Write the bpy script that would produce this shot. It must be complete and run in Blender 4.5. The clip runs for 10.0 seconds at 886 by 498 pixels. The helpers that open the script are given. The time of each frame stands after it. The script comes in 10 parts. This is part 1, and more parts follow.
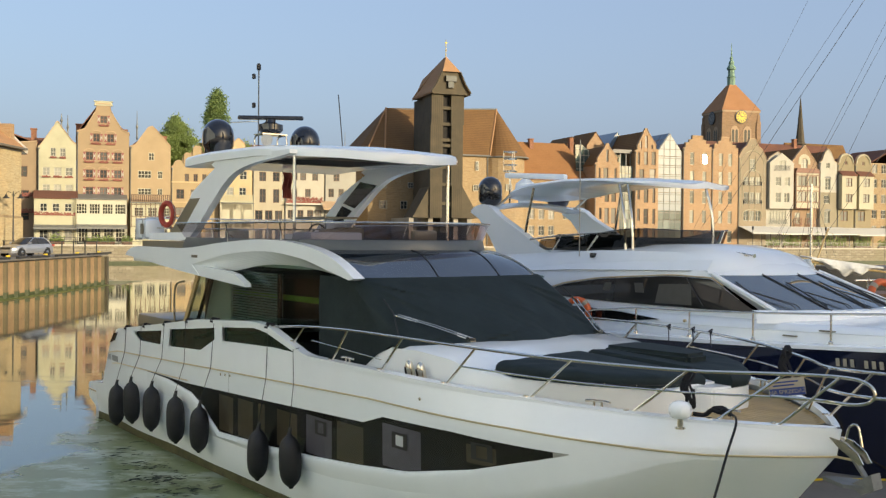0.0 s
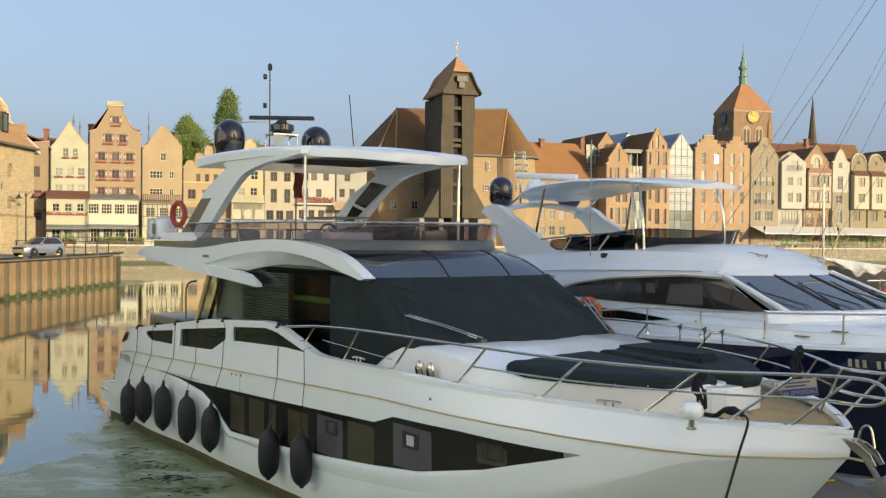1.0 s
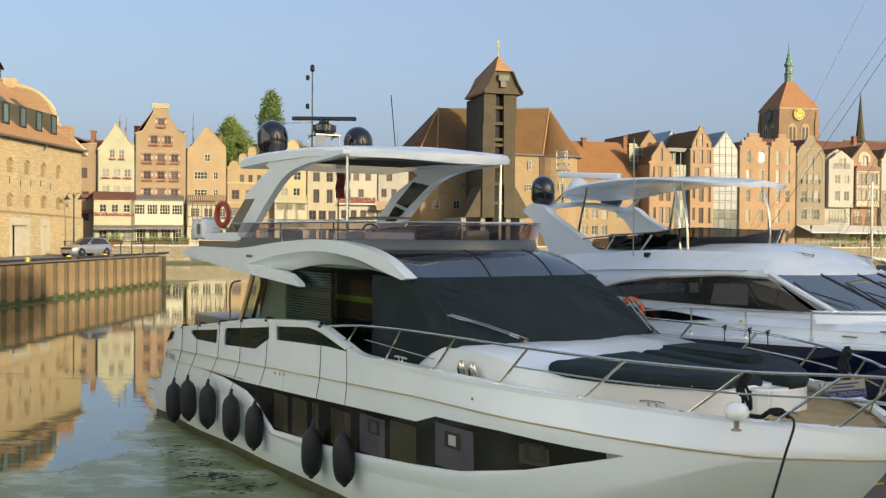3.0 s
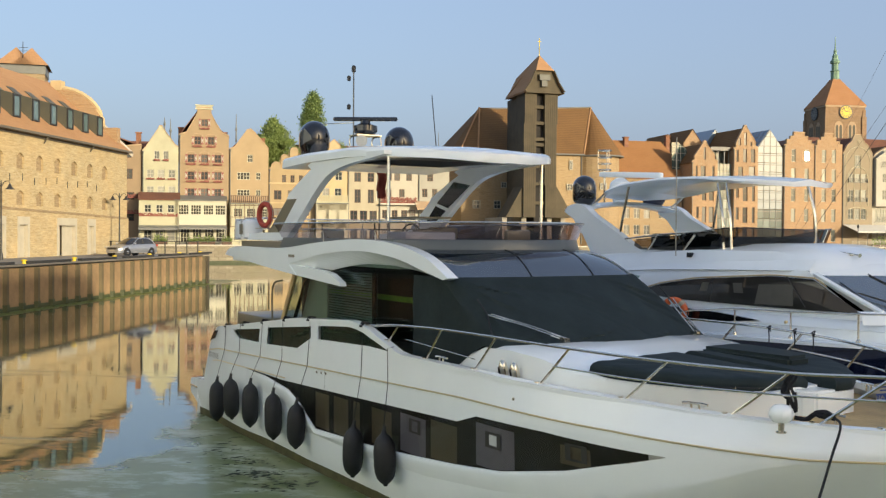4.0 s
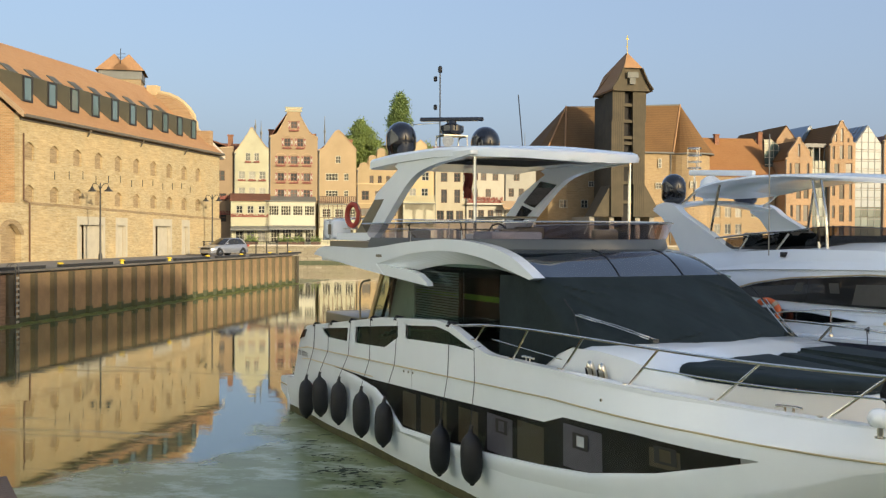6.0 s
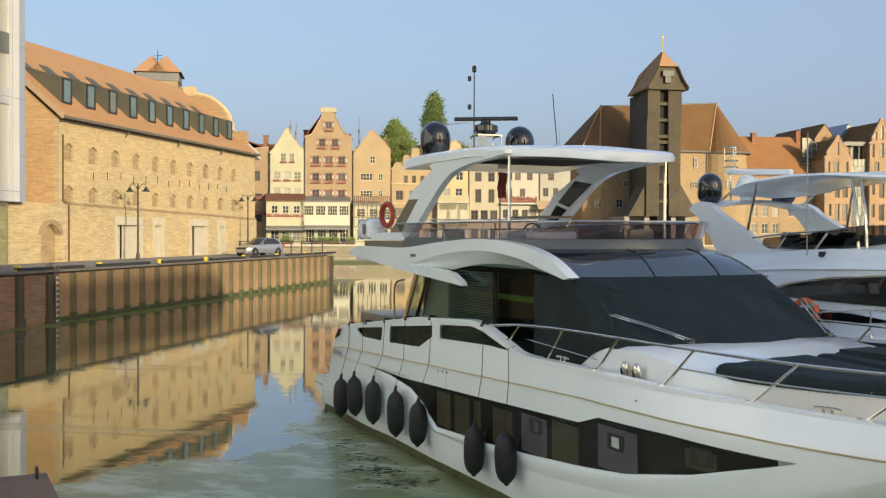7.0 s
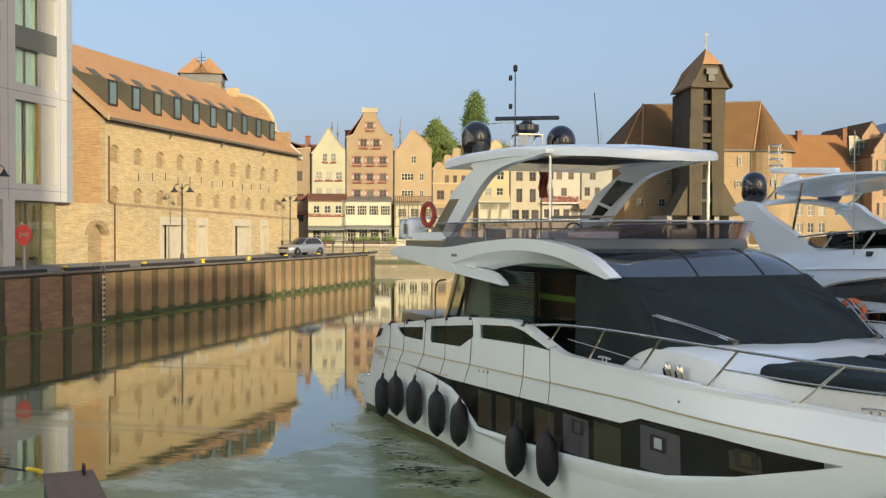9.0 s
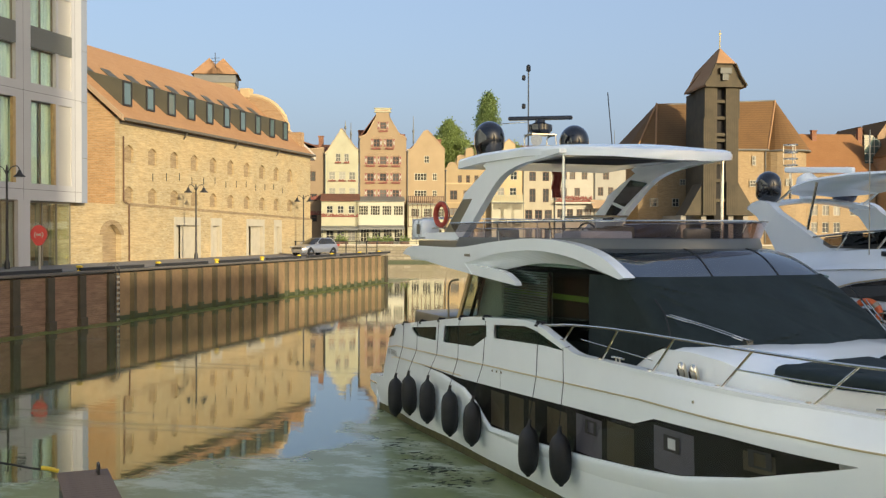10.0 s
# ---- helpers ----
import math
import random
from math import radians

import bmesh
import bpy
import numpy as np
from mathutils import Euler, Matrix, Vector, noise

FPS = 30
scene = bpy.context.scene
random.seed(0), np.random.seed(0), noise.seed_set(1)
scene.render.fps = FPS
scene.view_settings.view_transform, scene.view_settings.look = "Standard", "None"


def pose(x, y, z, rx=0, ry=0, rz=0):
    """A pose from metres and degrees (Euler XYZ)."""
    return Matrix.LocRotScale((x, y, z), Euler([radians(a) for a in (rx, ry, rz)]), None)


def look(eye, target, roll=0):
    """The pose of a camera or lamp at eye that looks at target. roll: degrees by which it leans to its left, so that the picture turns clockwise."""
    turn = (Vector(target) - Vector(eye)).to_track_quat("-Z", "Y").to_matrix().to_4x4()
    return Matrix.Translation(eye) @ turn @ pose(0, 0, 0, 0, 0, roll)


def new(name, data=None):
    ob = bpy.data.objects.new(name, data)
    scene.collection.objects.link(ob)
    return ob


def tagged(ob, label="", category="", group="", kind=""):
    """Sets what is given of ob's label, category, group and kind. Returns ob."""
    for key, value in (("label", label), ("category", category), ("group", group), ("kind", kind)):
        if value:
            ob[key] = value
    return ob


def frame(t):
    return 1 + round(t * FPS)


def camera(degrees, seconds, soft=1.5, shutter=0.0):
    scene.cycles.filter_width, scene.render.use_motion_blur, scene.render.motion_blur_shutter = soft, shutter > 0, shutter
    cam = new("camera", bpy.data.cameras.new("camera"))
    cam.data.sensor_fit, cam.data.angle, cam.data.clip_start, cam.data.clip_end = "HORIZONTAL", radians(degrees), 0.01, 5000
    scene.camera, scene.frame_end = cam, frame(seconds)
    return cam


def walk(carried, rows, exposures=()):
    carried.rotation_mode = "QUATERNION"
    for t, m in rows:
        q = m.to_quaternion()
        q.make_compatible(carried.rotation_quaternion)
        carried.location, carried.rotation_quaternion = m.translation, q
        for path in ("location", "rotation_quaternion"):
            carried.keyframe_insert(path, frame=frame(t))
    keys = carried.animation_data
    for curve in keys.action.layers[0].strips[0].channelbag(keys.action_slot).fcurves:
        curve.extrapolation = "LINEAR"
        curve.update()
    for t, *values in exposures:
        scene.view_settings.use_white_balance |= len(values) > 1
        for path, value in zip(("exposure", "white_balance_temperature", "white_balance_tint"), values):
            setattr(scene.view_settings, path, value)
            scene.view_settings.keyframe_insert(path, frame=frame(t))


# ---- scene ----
# The camera pans on one spot, about 1.6 m above the near quay
cam = camera(47.14, 10.0, soft=1.3)
EYE = (0.0, 0.0, 4.5)
# seconds, yaw, pitch, roll
ROWS = [
    (0.0, 0.000, -0.750, -0.489),
    (0.5, 0.289, -0.753, -0.485),
    (1.0, 0.607, -0.755, -0.506),
    (1.5, 0.931, -0.762, -0.496),
    (2.0, 1.372, -0.761, -0.473),
    (3.5, 4.053, -0.806, -0.375),
    (4.0, 5.264, -0.808, -0.370),
    (4.5, 6.521, -0.820, -0.304),
    (5.0, 7.873, -0.837, -0.261),
    (5.5, 9.033, -0.839, -0.246),
    (7.0, 12.063, -0.868, -0.194),
    (7.5, 12.768, -0.877, -0.174),
    (8.0, 13.391, -0.887, -0.172),
    (8.5, 13.903, -0.883, -0.168),
    (9.0, 14.377, -0.890, -0.137),
    (9.5, 14.756, -0.888, -0.131),
    (10.0, 15.114, -0.891, -0.117),
]
EXPOSURE = 1.83
walk(cam, [(t, pose(*EYE, 90 + pitch, roll, yaw)) for t, yaw, pitch, roll in ROWS], exposures=[(0.0, EXPOSURE, 6650, 8), (10.0, EXPOSURE, 6650, 8)])

# ---- light: low morning sun from behind on the right, clear pale sky ----
SUN_AZ, SUN_EL = radians(132.0), radians(12.0)
world = bpy.data.worlds.new("sky")
scene.world = world
world.use_nodes = True
wn = world.node_tree.nodes
sky = wn.new("ShaderNodeTexSky")
sky.sky_type = "NISHITA"
sky.sun_disc = False
sky.sun_elevation, sky.sun_rotation = SUN_EL, SUN_AZ
sky.air_density, sky.dust_density, sky.ozone_density = 1.0, 5.0, 2.0
wn["Background"].inputs["Strength"].default_value = 0.076
# a thin even haze over the whole sky
haze = wn.new("ShaderNodeMix")
haze.data_type = "RGBA"
haze.inputs[0].default_value, haze.inputs[7].default_value = 0.5, (1.58, 1.98, 3.05, 1)
world.node_tree.links.new(sky.outputs["Color"], haze.inputs[6])
world.node_tree.links.new(haze.outputs[2], wn["Background"].inputs["Color"])
sun_data = bpy.data.lights.new("sun", "SUN")
sun_data.energy, sun_data.angle, sun_data.color = 1.50, radians(0.5), (1.0, 0.90, 0.715)
sun = new("sun", sun_data)
sun.matrix_world = look((120 * math.sin(SUN_AZ), 120 * math.cos(SUN_AZ), 120 * math.tan(SUN_EL)), (0, 0, 0))

# ---- materials ----
def nodes_of(name):
    m = bpy.data.materials.new(name)
    m.use_nodes = True
    nt = m.node_tree
    return m, nt, nt.nodes["Principled BSDF"], nt.links.new


def coords(nt, link, kind="Object", scale=(1, 1, 1), rot=(0, 0, 0)):
    tc = nt.nodes.new("ShaderNodeTexCoord")
    mp = nt.nodes.new("ShaderNodeMapping")
    mp.inputs["Scale"].default_value = scale
    mp.inputs["Rotation"].default_value = rot
    link(tc.outputs[kind], mp.inputs["Vector"])
    return mp.outputs["Vector"]


def noise_tex(nt, link, vec, scale, detail=4.0, rough=0.6):
    n = nt.nodes.new("ShaderNodeTexNoise")
    n.inputs["Scale"].default_value, n.inputs["Detail"].default_value, n.inputs["Roughness"].default_value = scale, detail, rough
    link(vec, n.inputs["Vector"])
    return n.outputs["Fac"]


def ramp(nt, link, fac, stops):
    r = nt.nodes.new("ShaderNodeValToRGB")
    while len(r.color_ramp.elements) < len(stops):
        r.color_ramp.elements.new(0.5)
    for e, (p, c) in zip(r.color_ramp.elements, stops):
        e.position, e.color = p, (*c, 1)
    link(fac, r.inputs["Fac"])
    return r.outputs["Color"]


def mixc(nt, link, fac, a, b, mode="MIX"):
    m = nt.nodes.new("ShaderNodeMix")
    m.data_type, m.blend_type = "RGBA", mode
    for sock, val in ((m.inputs[0], fac), (m.inputs[6], a), (m.inputs[7], b)):
        if hasattr(val, "is_linked"):
            link(val, sock)
        else:
            sock.default_value = val if not isinstance(val, tuple) else (*val, 1)
    return m.outputs[2]


def bumped(nt, link, bsdf, height, strength, dist):
    b = nt.nodes.new("ShaderNodeBump")
    b.inputs["Strength"].default_value, b.inputs["Distance"].default_value = strength, dist
    link(height, b.inputs["Height"])
    link(b.outputs["Normal"], bsdf.inputs["Normal"])


def dark(c, k):
    return tuple(max(0.0, v * k) for v in c)


def plain(name, colour, rough=0.5, metal=0.0, vary=0.12, scale=6.0, fine=60.0, bump=0.0, coat=0.0, spec=0.5):
    """A surface with stains at a large scale and grain at a fine one."""
    m, nt, b, link = nodes_of(name)
    v = coords(nt, link)
    big, small = noise_tex(nt, link, v, scale), noise_tex(nt, link, v, fine, 3)
    c1 = ramp(nt, link, big, [(0.3, dark(colour, 1 - vary)), (0.7, dark(colour, 1 + vary * 0.5))])
    c2 = mixc(nt, link, vary * 0.8, c1, ramp(nt, link, small, [(0.3, dark(colour, 0.7)), (0.7, dark(colour, 1.15))]))
    link(c2, b.inputs["Base Color"])
    b.inputs["Roughness"].default_value, b.inputs["Metallic"].default_value = rough, metal
    b.inputs["Coat Weight"].default_value, b.inputs["Coat Roughness"].default_value = coat, 0.04
    b.inputs["Specular IOR Level"].default_value = spec
    if bump:
        bumped(nt, link, b, small, bump, 0.01)
    return m


def brickwork(name, a, b2, mortar, bw=0.26, bh=0.085, stain=(0.35, 0.3, 0.2), amount=0.35, axis="x", patchy=0.5, joint=0.012):
    """Brick courses with lime stains; axis: the horizontal direction in which the wall runs."""
    m, nt, b, link = nodes_of(name)
    tc = nt.nodes.new("ShaderNodeTexCoord")
    sep, com = nt.nodes.new("ShaderNodeSeparateXYZ"), nt.nodes.new("ShaderNodeCombineXYZ")
    link(tc.outputs["Object"], sep.inputs[0])
    add = nt.nodes.new("ShaderNodeMath")
    link(sep.outputs["X"], add.inputs[0])
    link(sep.outputs["Y"], add.inputs[1])
    link(add.outputs[0], com.inputs["X"])
    link(sep.outputs["Z"], com.inputs["Y"])
    br = nt.nodes.new("ShaderNodeTexBrick")
    br.inputs["Color1"].default_value, br.inputs["Color2"].default_value, br.inputs["Mortar"].default_value = (*a, 1), (*b2, 1), (*mortar, 1)
    br.inputs["Scale"].default_value = 1.0
    br.inputs["Mortar Size"].default_value, br.inputs["Brick Width"].default_value, br.inputs["Row Height"].default_value = joint, bw, bh
    link(com.outputs[0], br.inputs["Vector"])
    v = tc.outputs["Object"]
    big, mid = noise_tex(nt, link, v, 0.25, 5), noise_tex(nt, link, coords(nt, link, scale=(0.5, 0.5, 2.2)), 1.6, 5, 0.7)
    f1 = ramp(nt, link, big, [(0.42, (0, 0, 0)), (0.62, (1, 1, 1))])
    f2 = ramp(nt, link, mid, [(0.4, (0, 0, 0)), (0.75, (1, 1, 1))])
    mul = nt.nodes.new("ShaderNodeMath")
    mul.operation = "MULTIPLY"
    mul.inputs[1].default_value = patchy
    link(f1, mul.inputs[0])
    c = mixc(nt, link, mul.outputs[0], br.outputs["Color"], dark(stain, 1.2))
    mul2 = nt.nodes.new("ShaderNodeMath")
    mul2.operation = "MULTIPLY"
    mul2.inputs[1].default_value = amount
    link(f2, mul2.inputs[0])
    c = mixc(nt, link, mul2.outputs[0], c, dark(a, 0.45))
    # uneven courses: darker and paler runs of bricks
    runs = noise_tex(nt, link, coords(nt, link, scale=(0.6, 0.6, 8.0)), 1.5, 5, 0.75)
    c = mixc(nt, link, 0.8, c, ramp(nt, link, runs, [(0.30, (0.60, 0.57, 0.52)), (0.5, (0.97, 0.97, 0.96)), (0.70, (1.22, 1.21, 1.18))]), "MULTIPLY")
    link(c, b.inputs["Base Color"])
    b.inputs["Roughness"].default_value = 0.9
    b.inputs["Specular IOR Level"].default_value = 0.2
    bumped(nt, link, b, br.outputs["Fac"], -0.5, 0.012)
    return m


def tiles(name, a, b2, pitch=0.22, row=0.35, courses=0.05):
    """Clay roof tiles: rolls down the slope, courses across, patches of weather."""
    m, nt, b, link = nodes_of(name)
    v = coords(nt, link)
    w1 = nt.nodes.new("ShaderNodeTexWave")
    w1.bands_direction = "X"
    w1.inputs["Scale"].default_value, w1.inputs["Distortion"].default_value = 0.314 / pitch, 0.6
    link(v, w1.inputs["Vector"])
    w2 = nt.nodes.new("ShaderNodeTexWave")
    w2.bands_direction = "Z"
    w2.wave_profile = "SAW"
    w2.inputs["Scale"].default_value, w2.inputs["Distortion"].default_value = 0.314 / row, 0.5
    link(v, w2.inputs["Vector"])
    big, small = noise_tex(nt, link, v, 0.35, 5), noise_tex(nt, link, v, 5.0, 4, 0.7)
    c = ramp(nt, link, big, [(0.3, a), (0.7, b2)])
    c = mixc(nt, link, 0.28, c, ramp(nt, link, small, [(0.3, dark(a, 0.6)), (0.7, dark(b2, 1.2))]))
    c = mixc(nt, link, 0.07, c, w1.outputs["Color"], "MULTIPLY")
    c = mixc(nt, link, courses, c, w2.outputs["Color"], "MULTIPLY")
    link(c, b.inputs["Base Color"])
    b.inputs["Roughness"].default_value = 0.85
    b.inputs["Specular IOR Level"].default_value = 0.2
    bumped(nt, link, b, w1.outputs["Fac"], 0.3, 0.04)
    return m


def glass(name, tint=(0.02, 0.02, 0.02), see=0.0, rough=0.02, wob=0.0, ior=1.52, spec=0.5):
    """Glazing: a clear reflection over a dark tint, or over what lies behind where see is above 0."""
    m, nt, b, link = nodes_of(name)
    out = nt.nodes["Material Output"]
    b.inputs["Base Color"].default_value, b.inputs["Roughness"].default_value = (*tint, 1), rough
    b.inputs["IOR"].default_value = ior
    b.inputs["Specular IOR Level"].default_value = spec
    if wob:
        v = coords(nt, link)
        bumped(nt, link, b, noise_tex(nt, link, v, 1.2, 2), wob, 0.02)
    if see:
        b.inputs["Base Color"].default_value = (0, 0, 0, 1)
        tr, mix = nt.nodes.new("ShaderNodeBsdfTransparent"), nt.nodes.new("ShaderNodeAddShader")
        tr.inputs["Color"].default_value = (*[see * (0.4 + 0.6 * c / max(tint)) for c in tint], 1)
        link(b.outputs[0], mix.inputs[0])
        link(tr.outputs[0], mix.inputs[1])
        link(mix.outputs[0], out.inputs["Surface"])
    return m


def math_node(nt, link, op, a, b=0.0):
    n = nt.nodes.new("ShaderNodeMath")
    n.operation = op
    for sock, v in zip(n.inputs, (a, b)):
        if hasattr(v, "is_linked"):
            link(v, sock)
        else:
            sock.default_value = v
    return n.outputs[0]


def water_material():
    """Clear dark water with a milky green film lying round the berth and weed along the west quay."""
    m, nt, b, link = nodes_of("harbour_water")
    tc = nt.nodes.new("ShaderNodeTexCoord")
    v = tc.outputs["Object"]
    sep = nt.nodes.new("ShaderNodeSeparateXYZ")
    link(v, sep.inputs[0])
    x, y = sep.outputs["X"], sep.outputs["Y"]
    stretched = coords(nt, link, scale=(0.55, 1.0, 1), rot=(0, 0, radians(25)))
    edge = math_node(nt, link, "MULTIPLY", math_node(nt, link, "SUBTRACT", noise_tex(nt, link, v, 0.45, 7, 0.6), 0.5), 5.0)
    side = math_node(nt, link, "ADD", x, 8.3)
    slant = math_node(nt, link, "MULTIPLY", math_node(nt, link, "MINIMUM", math_node(nt, link, "ADD", x, 7.9), 0.0), 0.8)
    front = math_node(nt, link, "SUBTRACT", math_node(nt, link, "ADD", slant, 19.0), y)
    inside = math_node(nt, link, "MINIMUM", math_node(nt, link, "MAXIMUM", side, front), math_node(nt, link, "SUBTRACT", 33.0, y))
    film = math_node(nt, link, "ADD", inside, edge)
    film = ramp(nt, link, math_node(nt, link, "ADD", math_node(nt, link, "MULTIPLY", film, 0.25), 0.5), [(0.44, (0, 0, 0)), (0.60, (1, 1, 1))])
    drift = ramp(nt, link, noise_tex(nt, link, coords(nt, link, scale=(0.09, 0.75, 1), rot=(0, 0, radians(-8))), 0.5, 8, 0.68), [(0.555, (0, 0, 0)), (0.62, (0.55, 0.55, 0.55))])
    weed = math_node(nt, link, "ADD", math_node(nt, link, "SUBTRACT", -28.2, x), math_node(nt, link, "MULTIPLY", edge, 0.35))
    weed = math_node(nt, link, "MINIMUM", weed, math_node(nt, link, "SUBTRACT", 96.0, y))
    weed = ramp(nt, link, math_node(nt, link, "ADD", math_node(nt, link, "MULTIPLY", weed, 0.5), 0.5), [(0.42, (0, 0, 0)), (0.62, (1, 1, 1))])
    film = math_node(nt, link, "MAXIMUM", film, drift)
    lace = ramp(nt, link, noise_tex(nt, link, stretched, 0.9, 9, 0.72), [(0.49, (0, 0, 0)), (0.60, (1, 1, 1))])
    flecks = ramp(nt, link, noise_tex(nt, link, stretched, 2.2, 6, 0.8), [(0.27, (1, 1, 1)), (0.32, (0, 0, 0))])
    warp = noise_tex(nt, link, v, 0.22, 5, 0.6)
    deep = ramp(nt, link, warp, [(0.3, (0.045, 0.060, 0.020)), (0.7, (0.085, 0.105, 0.035))])
    green = ramp(nt, link, noise_tex(nt, link, v, 0.8, 6, 0.65), [(0.3, (0.115, 0.15, 0.05)), (0.7, (0.19, 0.23, 0.095))])
    green = mixc(nt, link, math_node(nt, link, "MULTIPLY", lace, 0.8), green, (0.40, 0.46, 0.37))
    c = mixc(nt, link, film, deep, green)
    c = mixc(nt, link, weed, c, (0.13, 0.16, 0.035))
    c = mixc(nt, link, math_node(nt, link, "MULTIPLY", flecks, film), c, (0.03, 0.035, 0.015))
    link(c, b.inputs["Base Color"])
    r = nt.nodes.new("ShaderNodeMapRange")
    r.inputs["To Min"].default_value, r.inputs["To Max"].default_value = 0.015, 0.30
    link(math_node(nt, link, "MAXIMUM", film, weed), r.inputs["Value"])
    link(r.outputs[0], b.inputs["Roughness"])
    b.inputs["IOR"].default_value = 1.34
    b.inputs["Coat IOR"].default_value, b.inputs["Coat Roughness"].default_value = 1.34, 0.015
    clear = nt.nodes.new("ShaderNodeMapRange")
    clear.inputs["To Min"].default_value, clear.inputs["To Max"].default_value = 0.55, 0.1
    link(math_node(nt, link, "MAXIMUM", film, weed), clear.inputs["Value"])
    link(clear.outputs[0], b.inputs["Coat Weight"])
    rip = noise_tex(nt, link, coords(nt, link, scale=(0.5, 1.3, 1)), 1.1, 3, 0.5)
    fine_rip = noise_tex(nt, link, coords(nt, link, scale=(0.35, 2.2, 1)), 2.6, 3, 0.55)
    bumped(nt, link, b, math_node(nt, link, "ADD", rip, math_node(nt, link, "MULTIPLY", fine_rip, 0.35)), 0.11, 0.02)
    link(b.inputs["Normal"].links[0].from_socket, b.inputs["Coat Normal"])
    return m


WHITE = plain("white_gelcoat", (0.90, 0.93, 0.925), 0.14, vary=0.025, scale=1.5, coat=0.25)
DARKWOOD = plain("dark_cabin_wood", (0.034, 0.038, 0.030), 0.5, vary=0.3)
GREYGEL = plain("grey_gelcoat", (0.55, 0.56, 0.56), 0.25, vary=0.04, scale=1.5, coat=0.3)
NAVY = plain("navy_gelcoat", (0.008, 0.012, 0.035), 0.08, vary=0.1, scale=1.5, coat=0.6)
TAUPE = plain("taupe_paint", (0.20, 0.17, 0.11), 0.35, vary=0.05, coat=0.2)
CANVAS = plain("black_canvas", (0.018, 0.028, 0.029), 0.75, vary=0.3, scale=2, fine=7, bump=0.6, spec=0.25)
RUBBER = plain("black_rubber", (0.012, 0.012, 0.013), 0.55, vary=0.3, scale=9, fine=90, bump=0.25)
GLOSSBLACK = plain("gloss_black", (0.008, 0.008, 0.009), 0.06, vary=0.1, coat=0.8)
STEEL = plain("stainless_steel", (0.76, 0.70, 0.58), 0.16, metal=1.0, vary=0.04)
CHROME = plain("brass_strip", (0.66, 0.53, 0.30), 0.3, metal=0.55, vary=0.05)
TEAK = plain("teak", (0.50, 0.345, 0.145), 0.6, vary=0.25, scale=3, fine=40)
ROPE = plain("black_rope", (0.015, 0.015, 0.018), 0.9, vary=0.3, fine=200, bump=0.5)
RINGRED = plain("faded_orange_ring", (0.42, 0.055, 0.03), 0.6, vary=0.15)
RINGORANGE = plain("orange_ring", (0.75, 0.15, 0.04), 0.5, vary=0.1)
SMOKE2 = glass("dark_brown_acrylic", (0.10, 0.08, 0.06), see=0.16)
SMOKE = glass("smoked_acrylic", (0.10, 0.084, 0.094), see=0.40)
FAIRING = plain("dark_grey_gelcoat", (0.085, 0.096, 0.102), 0.3, vary=0.05, coat=0.1)
CURTAIN = plain("beige_curtain", (0.20, 0.165, 0.105), 0.8, vary=0.2)
# dark tone with the dimness of a cabin behind glass put into it
CABINDIM = plain("dim_saloon_lining", (0.085, 0.08, 0.065), 0.5, vary=0.3, scale=3)
BLINDGREY = plain("dark_slatted_blind", (0.30, 0.33, 0.33), 0.5, vary=0.1)
GREYTEAK = plain("greyed_teak", (0.36, 0.33, 0.33), 0.6, vary=0.2, scale=3, fine=40)
LILAC = plain("lilac_cabin_panel", (0.34, 0.33, 0.43), 0.6, vary=0.1)
BLUEGLASS = glass("tinted_side_glass", (0.024, 0.023, 0.020), ior=1.6)
GREENGLASS = glass("dark_green_glass", (0.022, 0.034, 0.022), ior=1.45, spec=0.3)
CLEARWIND = glass("clear_windscreen_glass", (0.085, 0.10, 0.105), ior=2.6, wob=0.05)
WINDGLASS = glass("windscreen_glass", (0.022, 0.030, 0.038), ior=2.6)
HULLGLASS = glass("black_hull_glass", (0.10, 0.095, 0.085), see=0.5, wob=0.03, spec=0.35)
CABINGLASS = glass("dark_cabin_glass", (0.08, 0.095, 0.085), see=0.70, spec=0.2)
PANE = glass("window_pane", (0.035, 0.04, 0.04), rough=0.04, wob=0.02)
# curtains drawn to a different degree behind each pane
nt_p = PANE.node_tree
info_p = nt_p.nodes.new("ShaderNodeObjectInfo")
nt_p.links.new(ramp(nt_p, nt_p.links.new, info_p.outputs["Random"], [(0.3, (0.035, 0.038, 0.036)), (0.7, (0.10, 0.098, 0.085)), (1.0, (0.30, 0.28, 0.23))]), nt_p.nodes["Principled BSDF"].inputs["Base Color"])
PALEPANE = glass("pane_before_pale_curtains", (0.30, 0.30, 0.26), rough=0.05, wob=0.02)
nt_p = PALEPANE.node_tree
info_p = nt_p.nodes.new("ShaderNodeObjectInfo")
nt_p.links.new(ramp(nt_p, nt_p.links.new, info_p.outputs["Random"], [(0.1, (0.08, 0.085, 0.07)), (0.45, (0.22, 0.215, 0.17)), (1.0, (0.42, 0.40, 0.31))]), nt_p.nodes["Principled BSDF"].inputs["Base Color"])
DARKPANE = glass("dark_window_pane", (0.045, 0.042, 0.03), rough=0.04, wob=0.02)
DORMERPANE = glass("dormer_pane", (0.11, 0.155, 0.15), rough=0.03, wob=0.03, ior=1.8)
PANECLEAR = glass("large_pane", (0.5, 0.55, 0.5), see=0.9, rough=0.02, ior=1.8)
WATER = water_material()
SAND_BRICK = brickwork("yellow_brick", (0.375, 0.275, 0.135), (0.495, 0.395, 0.23), (0.43, 0.345, 0.21), bw=0.28, bh=0.105, joint=0.016, stain=(0.45, 0.315, 0.155), patchy=0.5, amount=0.32)
